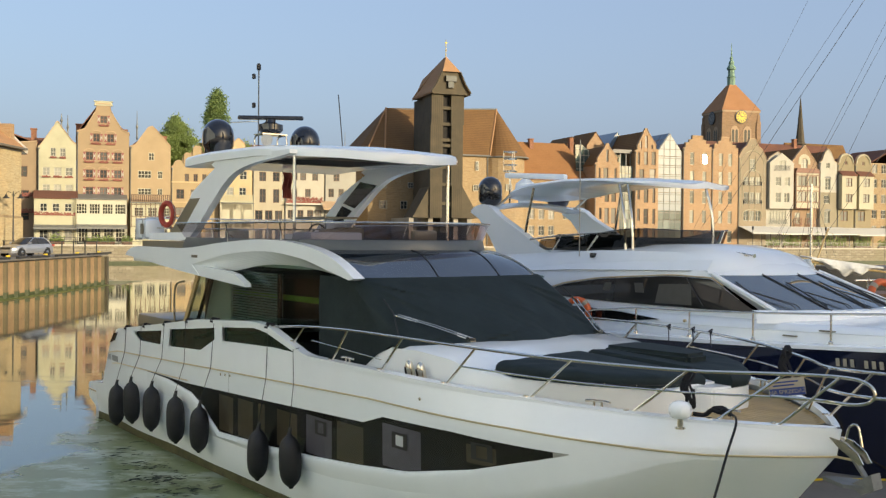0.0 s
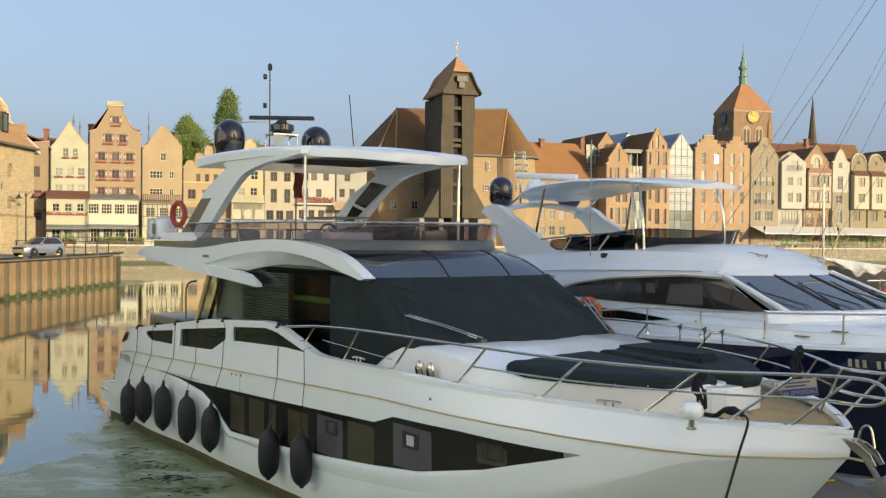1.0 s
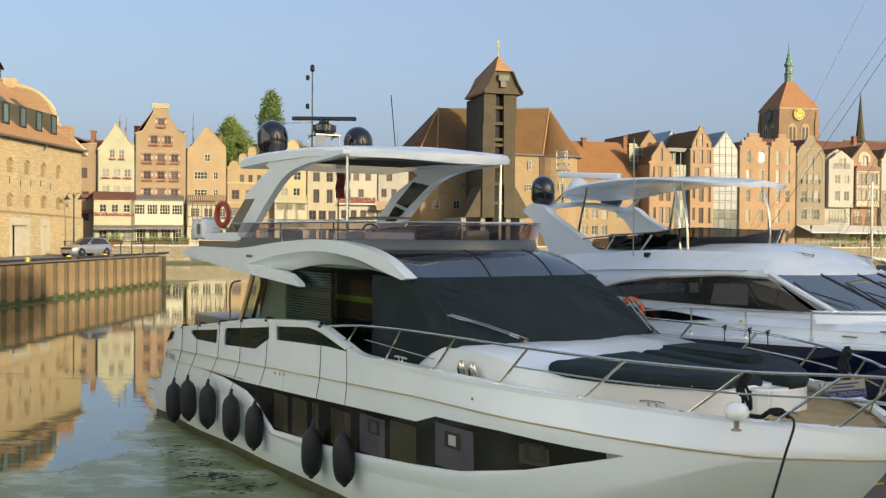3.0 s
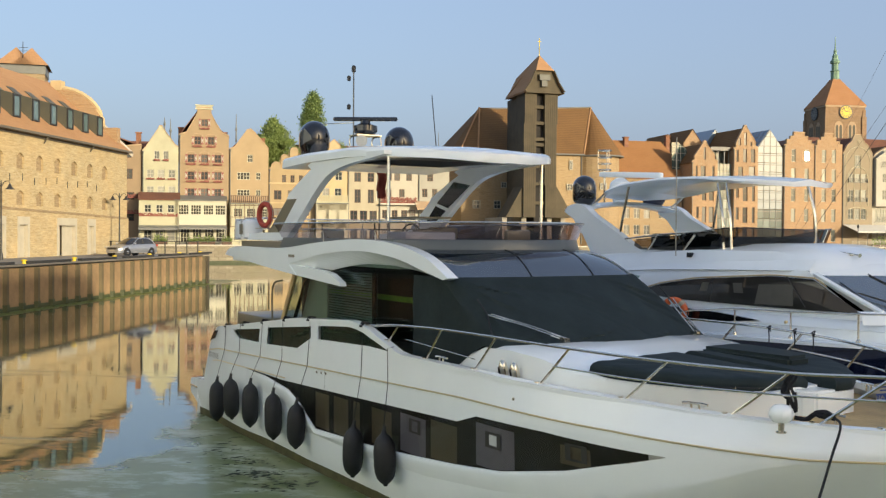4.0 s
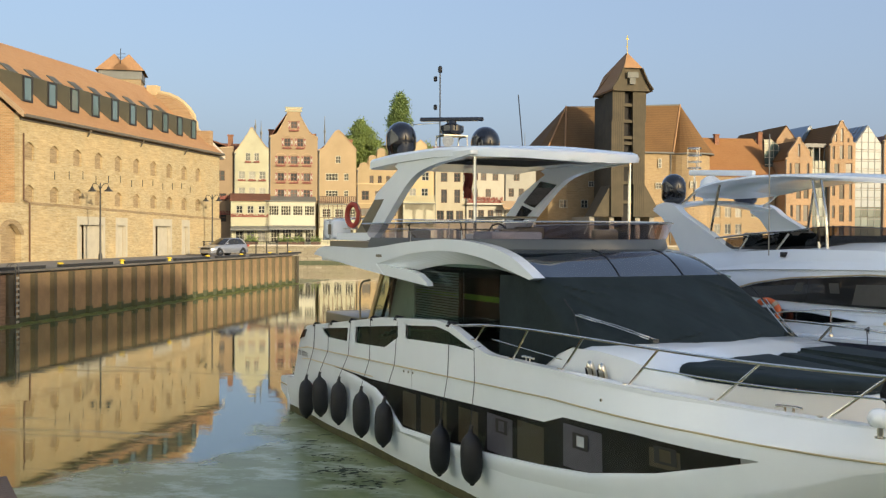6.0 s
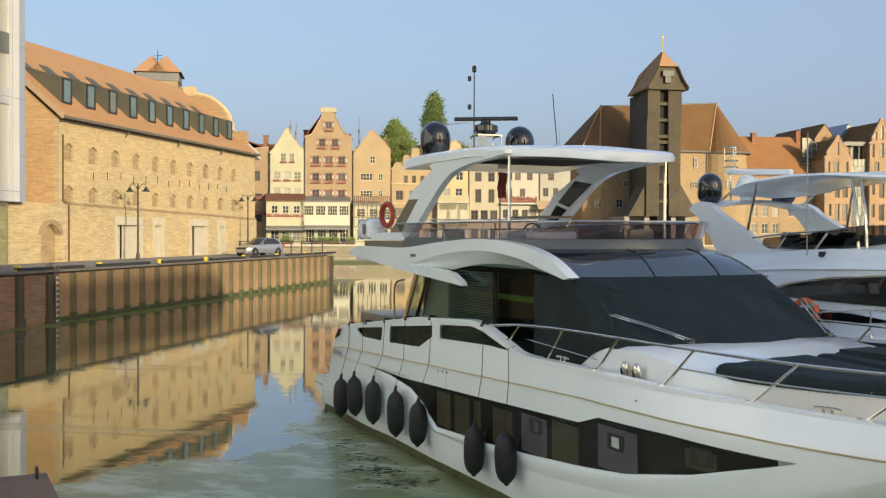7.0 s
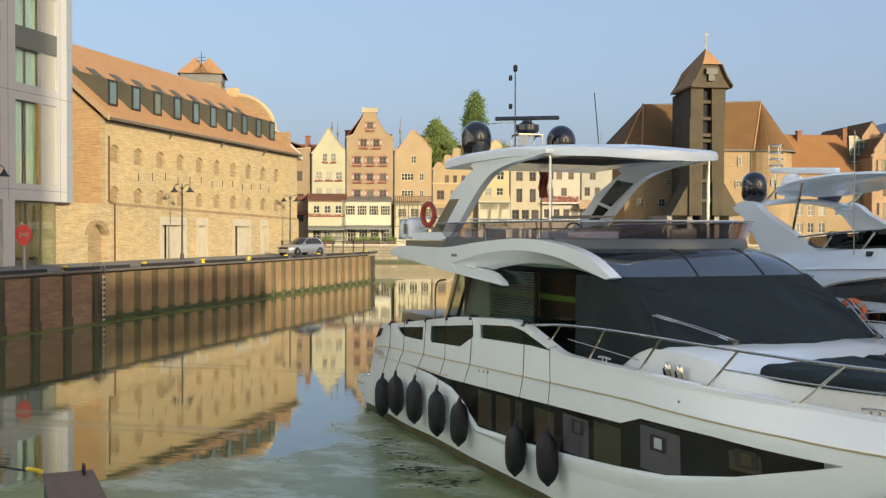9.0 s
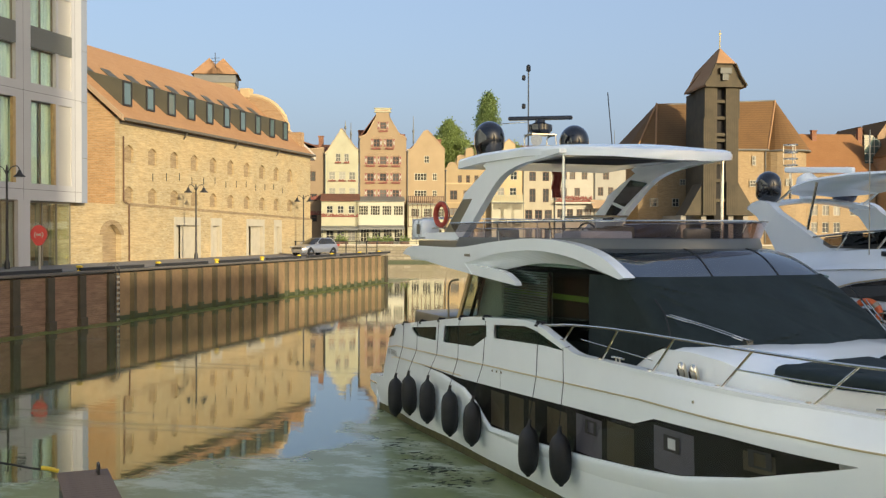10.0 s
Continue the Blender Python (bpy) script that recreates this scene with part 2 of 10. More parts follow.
ORANGE_BRICK = brickwork("orange_brick", (0.36, 0.215, 0.10), (0.30, 0.17, 0.078), (0.38, 0.30, 0.20), stain=(0.39, 0.245, 0.125), patchy=0.4, amount=0.2)
HOTEL_BRICK = brickwork("hotel_brick", (0.37, 0.22, 0.112), (0.31, 0.178, 0.088), (0.38, 0.29, 0.19), stain=(0.39, 0.25, 0.135), patchy=0.4, amount=0.15)
GABLE_BRICK = brickwork("gable_orange_brick", (0.50, 0.295, 0.135), (0.42, 0.235, 0.10), (0.46, 0.34, 0.20), bw=0.28, bh=0.105, joint=0.014, stain=(0.50, 0.33, 0.17), patchy=0.4, amount=0.25, axis="y")
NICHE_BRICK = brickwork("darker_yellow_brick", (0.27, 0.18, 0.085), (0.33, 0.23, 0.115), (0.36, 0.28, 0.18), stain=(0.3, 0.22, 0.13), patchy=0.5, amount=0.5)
CURTAINPALE = plain("pale_curtain", (0.80, 0.84, 0.74), 0.9, vary=0.1)
CHURCH_BRICK = brickwork("church_brick", (0.235, 0.145, 0.07), (0.29, 0.18, 0.09), (0.30, 0.22, 0.15), stain=(0.30, 0.18, 0.11), patchy=0.4)
RED_BRICK = brickwork("dark_red_brick", (0.24, 0.09, 0.045), (0.30, 0.12, 0.06), (0.25, 0.17, 0.11), stain=(0.25, 0.13, 0.08), patchy=0.4)
GATE_BRICK = brickwork("gate_brick", (0.29, 0.195, 0.098), (0.345, 0.24, 0.128), (0.35, 0.27, 0.17), stain=(0.34, 0.235, 0.12))
PILE_BRICK = brickwork("quay_brick", (0.245, 0.15, 0.09), (0.285, 0.178, 0.108), (0.30, 0.20, 0.14), bw=0.3, bh=0.09, stain=(0.22, 0.12, 0.08), amount=0.5)
RUSTPILE = plain("rusty_sheet_pile", (0.295, 0.187, 0.09), 0.8, vary=0.35, scale=0.8, fine=14, bump=0.3)
MOSSPOST = plain("mossy_post", (0.075, 0.060, 0.035), 0.85, vary=0.4, scale=1.5, fine=20, bump=0.4)
RIB = plain("mossy_brown_pile", (0.12, 0.09, 0.042), 0.8, vary=0.4, scale=0.9, fine=12, bump=0.3)
WETFOOT = plain("wet_dark_weed", (0.055, 0.065, 0.02), 0.6, vary=0.5, scale=2, fine=14, bump=0.5)
BOOT = plain("stained_boot_stripe", (0.10, 0.09, 0.035), 0.7, vary=0.6, scale=3, fine=20, bump=0.3)
STONE = plain("quay_stone", (0.34, 0.30, 0.23), 0.85, vary=0.3, scale=0.8, fine=9, bump=0.5)
QUAYBLOCKS = brickwork("weathered_quay_blocks", (0.36, 0.31, 0.22), (0.27, 0.22, 0.15), (0.17, 0.15, 0.10), bw=1.1, bh=0.46, joint=0.035, stain=(0.20, 0.17, 0.10), patchy=0.6, amount=0.6)
PAVING = plain("paving", (0.22, 0.20, 0.17), 0.85, vary=0.2, scale=0.6, fine=12, bump=0.2)
ROOF_ORANGE = tiles("orange_roof_tiles", (0.385, 0.205, 0.092), (0.445, 0.25, 0.12))
ROOF_RUST = tiles("rust_roof_tiles", (0.27, 0.125, 0.045), (0.32, 0.155, 0.06))
ROOF_BROWN = tiles("brown_roof_tiles", (0.175, 0.094, 0.038), (0.225, 0.122, 0.046), courses=0.3)
ROOF_DARK = tiles("dark_roof_tiles", (0.13, 0.06, 0.04), (0.19, 0.085, 0.05))
TIMBER = plain("dark_crane_timber", (0.086, 0.066, 0.036), 0.85, vary=0.3, scale=0.6, fine=9, bump=0.3)
JOINT = plain("board_joint_timber", (0.055, 0.042, 0.024), 0.9, vary=0.3)
# near-black fill: the shade inside slots and openings put into the colour
SLOT = plain("black_timber", (0.022, 0.018, 0.014), 0.9, vary=0.3)
GUTTER = plain("dark_gutter_sheet", (0.13, 0.11, 0.08), 0.5, vary=0.2, scale=0.8)
LOUVRE = plain("weathered_louvre", (0.10, 0.088, 0.06), 0.8, vary=0.2)
ZINC = plain("zinc_sheet", (0.16, 0.155, 0.13), 0.5, vary=0.15, scale=0.8)
EDGE = plain("worn_quay_edge", (0.16, 0.14, 0.11), 0.85, vary=0.3, scale=0.8, fine=9, bump=0.4)
DORMER = plain("dark_dormer_sheet", (0.085, 0.08, 0.055), 0.55, vary=0.15, scale=0.8)
CONCRETE = plain("pale_concrete", (0.55, 0.48, 0.37), 0.8, vary=0.12, scale=1.2, fine=15)
IRON = plain("dark_iron", (0.03, 0.028, 0.025), 0.5, vary=0.3)
YELLOW = plain("yellow_paint", (0.75, 0.52, 0.03), 0.5, vary=0.15)
FLOWERS = plain("red_flowers", (0.28, 0.10, 0.07), 0.9, vary=0.5, scale=8, fine=30)
LEAF = plain("leaf_green", (0.23, 0.29, 0.08), 0.7, vary=0.45, scale=1.2, fine=8)
LEAF_DARK = plain("poplar_green", (0.20, 0.265, 0.08), 0.7, vary=0.45, scale=1.2, fine=8)
for m_leaf, c_leaf in ((LEAF, (0.27, 0.34, 0.08)), (LEAF_DARK, (0.23, 0.32, 0.08))):
    nt_l = m_leaf.node_tree
    glow_l, mix_l = nt_l.nodes.new("ShaderNodeBsdfTranslucent"), nt_l.nodes.new("ShaderNodeMixShader")
    glow_l.inputs["Color"].default_value, mix_l.inputs[0].default_value = (*c_leaf, 1), 0.4
    nt_l.links.new(nt_l.nodes["Principled BSDF"].outputs[0], mix_l.inputs[1])
    nt_l.links.new(glow_l.outputs[0], mix_l.inputs[2])
    nt_l.links.new(mix_l.outputs[0], nt_l.nodes["Material Output"].inputs["Surface"])
BARK = plain("bark", (0.10, 0.075, 0.05), 0.9, vary=0.3, bump=0.5)


def plaster(name, c):
    return plain(name, c, 0.9, vary=0.10, scale=0.5, fine=5, spec=0.2)


CREAM = plaster("cream_plaster", (0.43, 0.395, 0.255))
PINK = plaster("pink_plaster", (0.325, 0.232, 0.132))
PEACH = plaster("peach_plaster", (0.375, 0.27, 0.15))
OLIVE = plaster("olive_plaster", (0.265, 0.215, 0.125))
OCHRE = plaster("ochre_plaster", (0.37, 0.27, 0.145))
SANDP = plaster("sand_plaster", (0.50, 0.37, 0.20))
IVORY = plaster("ivory_plaster", (0.445, 0.395, 0.27))
WHITEWALL = plaster("white_render", (0.80, 0.87, 0.88))
PALE = plaster("pale_plaster", (0.435, 0.395, 0.31))
TAN = plaster("tan_plaster", (0.42, 0.29, 0.17))
WOODWHITE = plain("white_woodwork", (0.41, 0.38, 0.285), 0.5, vary=0.05)
WOODCREAM = plain("cream_woodwork", (0.47, 0.43, 0.30), 0.5, vary=0.05)
WOODBROWN = plain("brown_woodwork", (0.12, 0.06, 0.03), 0.6, vary=0.2)
WOODRED = plain("red_brown_woodwork", (0.20, 0.085, 0.04), 0.6, vary=0.2)
SHUTTER = plain("red_white_shutter", (0.24, 0.06, 0.045), 0.6, vary=0.1)
AWNING = plain("white_awning", (0.56, 0.53, 0.45), 0.8, vary=0.08)
PANEL = plain("grey_facade_panel", (0.50, 0.48, 0.45), 0.5, vary=0.05, scale=0.4)
SAILWHITE = plain("furled_sailcloth", (0.62, 0.60, 0.55), 0.8, vary=0.15)
DOORSTONE = plain("pale_door_stone", (0.44, 0.385, 0.28), 0.85, vary=0.12, scale=1.2, fine=15)
CARPAINT = plain("silver_car_paint", (0.33, 0.34, 0.36), 0.3, metal=0.55, vary=0.04, coat=0.8)
SIGNBLUE = plain("blue_sign", (0.02, 0.05, 0.22), 0.4, vary=0.05)
CLOCKGOLD = plain("gilded_clock", (0.62, 0.42, 0.012), 0.6, vary=0.1)
COPPER = plain("green_copper", (0.17, 0.26, 0.17), 0.7, vary=0.25, scale=0.8)

# ---- building tools ----
def link_mesh(name, bm, material, parent=None, label="", smooth=False):
    me = bpy.data.meshes.new(name)
    bmesh.ops.recalc_face_normals(bm, faces=bm.faces)
    bm.to_mesh(me)
    bm.free()
    for m in material if isinstance(material, (list, tuple)) else [material]:
        me.materials.append(m)
    if smooth:
        me.shade_smooth()
        me.set_sharp_from_angle(angle=radians(38))
    ob = new(name, me)
    if parent:
        ob.parent = parent
    if label:
        ob["label"] = label
    return ob


def part(name, bm, material, parent, label="", smooth=False):
    return link_mesh(name, bm, material, parent, label, smooth)


def share(name, ob, parent, m):
    """Another piece on the same mesh."""
    o = new(name, ob.data)
    o.parent = parent
    o.matrix_basis = m
    return o


def thing(name, m, label, category, group="", kind=""):
    o = new(name)
    o.empty_display_size = 0.2
    o.matrix_world = m
    return tagged(o, label, category, group, kind)


def box(bm, x0, x1, y0, y1, z0, z1, m=None, bevel=0.0):
    vs = [bm.verts.new((x, y, z)) for x in (x0, x1) for y in (y0, y1) for z in (z0, z1)]
    fs = [bm.faces.new([vs[i] for i in f]) for f in ((0, 1, 3, 2), (4, 6, 7, 5), (0, 4, 5, 1), (2, 3, 7, 6), (0, 2, 6, 4), (1, 5, 7, 3))]
    if bevel:
        es = list({e for f in fs for e in f.edges})
        g = bmesh.ops.bevel(bm, geom=es, offset=bevel, segments=2, affect="EDGES", profile=0.5)
        vs = list({v for f in g["faces"] for v in f.verts} | {v for v in vs if v.is_valid})
    if m is not None:
        for v in vs:
            v.co = m @ v.co
    return bm


def slab(bm, pts, a, b, to=None):
    """A flat outline, given as pairs, with thickness from a to b; to(p, q, d) gives the place."""
    to = to or (lambda p, q, d: (p, q, d))
    lo = [bm.verts.new(to(p, q, a)) for p, q in pts]
    hi = [bm.verts.new(to(p, q, b)) for p, q in pts]
    n = len(pts)
    bm.faces.new(lo[::-1])
    bm.faces.new(hi)
    for i in range(n):
        bm.faces.new((lo[i], lo[(i + 1) % n], hi[(i + 1) % n], hi[i]))
    return bm


def xz(p, q, d):
    return (p, d, q)


def yz(p, q, d):
    return (d, p, q)


def tube(bm, pts, r, n=8, closed=False):
    """A round bar along the points."""
    pts = [Vector(p) for p in pts]
    rings, count = [], len(pts)
    up = Vector((0.13, 0.27, 0.95)).normalized()
    for i, p in enumerate(pts):
        a = pts[i - 1] if (i or closed) else p
        b = pts[(i + 1) % count] if (i < count - 1 or closed) else p
        d = (b - a).normalized()
        side = d.cross(up)
        if side.length < 1e-3:
            side = d.cross(Vector((1, 0, 0)))
        side.normalize()
        other = side.cross(d)
        rr = r[i] if isinstance(r, (list, tuple)) else r
        rings.append([bm.verts.new(p + rr * (math.cos(t) * side + math.sin(t) * other)) for t in (2 * math.pi * k / n for k in range(n))])
    for i in range(count if closed else count - 1):
        a, b = rings[i], rings[(i + 1) % count]
        for k in range(n):
            bm.faces.new((a[k], a[(k + 1) % n], b[(k + 1) % n], b[k]))
    if not closed:
        bm.faces.new(rings[0][::-1])
        bm.faces.new(rings[-1])
    return bm


def lathe(bm, profile, n=20, m=None):
    """Turns pairs of radius and height round the z axis."""
    rings = []
    for r, z in profile:
        ring = [bm.verts.new((max(r, 1e-4) * math.cos(t), max(r, 1e-4) * math.sin(t), z)) for t in (2 * math.pi * k / n for k in range(n))]
        rings.append(ring)
    for a, b in zip(rings, rings[1:]):
        for k in range(n):
            bm.faces.new((a[k], a[(k + 1) % n], b[(k + 1) % n], b[k]))
    bm.faces.new(rings[0][::-1])
    bm.faces.new(rings[-1])
    if m is not None:
        for ring in rings:
            for v in ring:
                v.co = m @ v.co
    return bm


def grid(bm, rows):
    """Faces between rows of places."""
    vs = [[bm.verts.new(p) for p in row] for row in rows]
    for a, b in zip(vs, vs[1:]):
        for k in range(len(a) - 1):
            bm.faces.new((a[k], a[k + 1], b[k + 1], b[k]))
    return bm


def smooth_path(pts, steps=6):
    """Points along a smooth curve through the given ones."""
    pts = [Vector(p) for p in pts]
    out = []
    for i in range(len(pts) - 1):
        p0, p1, p2, p3 = pts[max(i - 1, 0)], pts[i], pts[i + 1], pts[min(i + 2, len(pts) - 1)]
        for k in range(steps):
            t = k / steps
            out.append(0.5 * ((2 * p1) + (p2 - p0) * t + (2 * p0 - 5 * p1 + 4 * p2 - p3) * t * t + (3 * p1 - p0 - 3 * p2 + p3) * t ** 3))
    return out + [pts[-1]]


def lerp_line(line):
    """A height as a function of the way along, through pairs."""
    xs, ys = [p[0] for p in line], [p[1] for p in line]
    return lambda x: float(np.interp(x, xs, ys))


def wall_with_openings(bm, z0, top, holes, thick, extra=()):
    """A wall in the xz plane, front at y = 0, with a top line through pairs and oblong openings (x0, x1, z0, z1)."""
    f = lerp_line(top)
    xs = sorted({round(v, 4) for v in [p[0] for p in top] + [h[0] for h in holes] + [h[1] for h in holes] + list(extra)})

    def quad(a, b, c, d):
        bm.faces.new([bm.verts.new(p) for p in (a, b, c, d)])

    for xa, xb in zip(xs, xs[1:]):
        mid = (xa + xb) / 2
        cuts = sorted((h[2], h[3]) for h in holes if h[0] < mid < h[1])
        low = z0
        for ha, hb in cuts + [(None, None)]:
            ta, tb = (f(xa + 1e-5), f(xb - 1e-5)) if ha is None else (ha, ha)
            for y in (0, thick):
                quad((xa, y, low), (xb, y, low), (xb, y, tb), (xa, y, ta))
            if ha is None:
                quad((xa, 0, ta), (xb, 0, tb), (xb, thick, tb), (xa, thick, ta))
            else:
                quad((xa, 0, ha), (xb, 0, ha), (xb, thick, ha), (xa, thick, ha))
                quad((xa, 0, hb), (xb, 0, hb), (xb, thick, hb), (xa, thick, hb))
            low = hb
    for x0, x1, za, zb in holes:
        for x in (x0, x1):
            quad((x, 0, za), (x, 0, zb), (x, thick, zb), (x, thick, za))
    for x in (top[0][0], top[-1][0]):
        quad((x, 0, z0), (x, thick, z0), (x, thick, f(x)), (x, 0, f(x)))
    bmesh.ops.remove_doubles(bm, verts=bm.verts, dist=1e-4)
    return bm

# ---- setting: harbour basin and quays ----
bm = bmesh.new()
grid(bm, [[(x, y, 0) for x in (-3000, -200, -30, 60, 200, 3000)] for y in (-3000, -100, 0, 60, 200, 3000)])
tagged(link_mesh("water", bm, WATER), "calm green harbour water with drifting algae scum", "water", kind="structure")

QX, QTOP, QEND = -29.4, 2.6, 89.0

# west quay: a filled block with cap, piles and brick panels on its face
bm = bmesh.new()
box(bm, -400, QX - 0.35, -200, QEND - 0.35, -3, QTOP - 0.02)
west_quay = tagged(link_mesh("west_quay", bm, PAVING), "paved harbour quay with a sheet-pile face", "quay", kind="structure")
bm = bmesh.new()
box(bm, QX - 0.9, QX + 0.06, -200, QEND + 0.06, QTOP - 0.07, QTOP + 0.03)
box(bm, -120, QX - 0.9, QEND - 0.9, QEND + 0.06, QTOP - 0.16, QTOP + 0.03)
part("coping", bm, EDGE, west_quay, "worn concrete coping")

# the far bank runs at 20.2 degrees to the west-east line
BANK = pose(0, 166, 0, 0, 0, 20.2)
GROUND = 2.7


def on_bank(s, q, z=0.0, turn=0.0):
    return BANK @ pose(s, q, z, 0, 0, turn)


bm = bmesh.new()
box(bm, -400, 400, 0.4, 600, -3, GROUND - 0.05, BANK)
far_ground = tagged(link_mesh("far_ground", bm, PAVING), "paved promenade of the old town bank", "ground", kind="structure")
bm = bmesh.new()
box(bm, -400, 400, 0.0, 0.4, -3, GROUND - 0.1)
far_quay = tagged(link_mesh("far_quay_wall", bm, QUAYBLOCKS), "weathered stone quay wall of the old town", "quay wall", kind="structure")
far_quay.matrix_world = BANK
bm = bmesh.new()
box(bm, -400, 400, -0.08, 0.6, GROUND - 0.1, GROUND + 0.08)
part("coping", bm, CONCRETE, far_quay)
bm = bmesh.new()
box(bm, -400, 400, -0.02, 0.0, -1, 0.35)
part("algae_band", bm, WETFOOT, far_quay, "green algae band at the waterline")

# near quay under the camera, unseen; pale concrete chosen to bounce light onto the hulls
bm = bmesh.new()
box(bm, -60, 220, -160, 3.0, -3, 2.9)
near_quay = tagged(link_mesh("near_quay", bm, CONCRETE), "paved near quay", "quay", kind="structure")

# ---- warehouse on the west quay ----
WX, WY0, WY1, EAVE = -38.3, 59.5, 92.2, 12.2


def warehouse():
    """Old brick granary with blind arched windows, dormers and a tile roof; x runs along the quay."""
    w = thing("brick_warehouse", pose(WX, WY0, 0, 0, 0, 90), "restored yellow brick granary with tiled roof and dormers", "warehouse")
    n = WY1 - WY0
    holes = [(a, a + wd, QTOP, QTOP + 3.0) for a, wd in ((6.65, 3.9), (12.2, 1.8), (18.4, 3.5), (23.9, 1.6))]
    niche = []
    for k in range(10):
        x = 1.1 + k * 2.96
        niche += [(x - 0.55, x + 0.55, 9.2, 10.4), (x - 0.55, x + 0.55, 6.5, 7.6)]
    bm = bmesh.new()
    wall_with_openings(bm, QTOP - 0.3, [(0, EAVE), (n, EAVE)], holes + niche, 0.35)
    part("front_wall", bm, SAND_BRICK, w)
    # thicker lower storey with a weathered ledge
    bm = bmesh.new()
    wall_with_openings(bm, QTOP - 0.3, [(0.62, 6.3), (n, 5.72)], [(a, b, c, d + 0.05) for a, b, c, d in holes], 0.155)
    for v in bm.verts:
        v.co.y -= 0.16
    low = part("lower_wall", bm, SAND_BRICK, w)
    bm = bmesh.new()
    grid(bm, [[(x, y, z + dz) for y, dz in ((-0.004, 0.0), (-0.19, 0.0), (-0.19, 0.06), (-0.004, 0.22))] for x, z in ((0.62, 6.3), (n, 5.72))])
    part("ledge", bm, NICHE_BRICK, low)
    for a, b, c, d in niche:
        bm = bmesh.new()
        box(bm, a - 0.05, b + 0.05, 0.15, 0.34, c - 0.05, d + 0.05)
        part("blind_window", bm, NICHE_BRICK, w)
        bm = bmesh.new()
        # segmental brick arch filling the upper corners of the niche
        arc = [(a + (b - a) * i / 8, d - 0.28 + 0.28 * math.sin(math.pi * i / 8)) for i in range(9)]
        slab(bm, [(a, d + 0.02)] + arc + [(b, d + 0.02)], -0.01, 0.2, xz)
        part("arch", bm, SAND_BRICK, w)
    for a, b, c, d in holes:
        bm = bmesh.new()
        box(bm, a, b, -0.22, 0.06, d - 0.55, d + 0.05)
        box(bm, a, a + 0.28, -0.22, 0.06, c, d - 0.55)
        box(bm, b - 0.28, b, -0.22, 0.06, c, d - 0.55)
        part("door_surround", bm, DOORSTONE, w)
        bm = bmesh.new()
        split = a + 0.28 + (1.15 if b - a > 3 else 0.0)
        box(bm, split, b - 0.28, 0.07, 0.13, c, d - 0.55)
        part("door_leaf", bm, DOORSTONE, w)
        if b - a > 3:
            bm = bmesh.new()
            box(bm, a + 0.28, split, 0.27, 0.33, c, d - 0.55)
            part("recessed_leaf", bm, DOORSTONE, w)
    # iron wall anchors between the window rows
    for k in range(13):
        bm = bmesh.new()
        x = 4.08 + k * 1.83
        box(bm, x - 0.02, x + 0.02, -0.04, 0.0, 8.1 + 0.12 * (k % 3), 8.65 + 0.12 * (k % 3))
        part("wall_anchor", bm, IRON, w)
    # gable ends and back
    ridge_y, ridge_z = 7.2, 18.4
    for x in (0.0, n - 0.35):
        bm = bmesh.new()
        slab(bm, [(0.36, QTOP - 0.3), (14.4, QTOP - 0.3), (14.4, EAVE), (ridge_y, ridge_z - 0.25), (0.36, EAVE)], x, x + 0.35, yz)
        part("gable_wall", bm, GABLE_BRICK, w)
    bm = bmesh.new()
    box(bm, 0, n, 14.1, 14.4, QTOP, EAVE)
    part("back_wall", bm, SAND_BRICK, w)
    # roof planes
    bm = bmesh.new()
    rise = (ridge_z - EAVE) / ridge_y
    for sy in (1, -1):
        y0 = -0.35 if sy > 0 else 14.75
        slab(bm, [(y0, EAVE - 0.35 * rise + 0.25), (ridge_y, ridge_z + 0.1), (ridge_y, ridge_z - 0.12), (y0, EAVE - 0.35 * rise)], -0.12, n + 0.12, yz)
    part("roof", bm, ROOF_ORANGE, w)
    bm = bmesh.new()
    box(bm, -0.1, n + 0.1, -0.55, -0.33, EAVE - 0.28, EAVE - 0.1)
    box(bm, 0, n, -0.12, -0.003, EAVE - 0.46, EAVE - 0.29)
    for x in (8.2, 16.4, 24.6):
        tube(bm, [(x, -0.44, EAVE - 0.3), (x, -0.12, EAVE - 0.8)], 0.05, 6)
    part("gutter", bm, GUTTER, w)
    # tiled coping up the near gable
    bm = bmesh.new()
    slab(bm, [(-0.42, EAVE - 0.3), (-0.42, EAVE + 0.06), (ridge_y, ridge_z + 0.2), (ridge_y, ridge_z - 0.15)], -0.32, -0.125, yz)
    part("gable_verge", bm, TAN, w)
    # ten zinc dormers just above the eaves, each with a framed window
    for k in range(10):
        x = 2.2 + k * 2.93
        bm = bmesh.new()
        slab(bm, [(0.85, 12.95), (0.85, 14.9), (3.6, 15.65), (3.6, 15.3)], x - 0.6, x + 0.6, yz)
        d = part("dormer", bm, DORMER, w)
        bm = bmesh.new()
        box(bm, x - 0.42, x + 0.42, 0.80, 0.845, 13.3, 14.75)
        part("pane", bm, DORMERPANE, d)
        bm = bmesh.new()
        for xa, xb, za, zb in ((x - 0.54, x + 0.54, 14.75, 14.87), (x - 0.54, x + 0.54, 13.16, 13.28), (x - 0.54, x - 0.43, 13.28, 14.75), (x + 0.43, x + 0.54, 13.28, 14.75)):
            box(bm, xa, xb, 0.74, 0.845, za, zb)
        part("window_frame", bm, IRON, d)
        bm = bmesh.new()
        slab(bm, [(3.75, 15.72), (4.5, 16.32), (4.5, 16.24), (3.75, 15.62)], x - 0.55, x + 0.55, yz)
        part("roof_light", bm, DORMER, w)
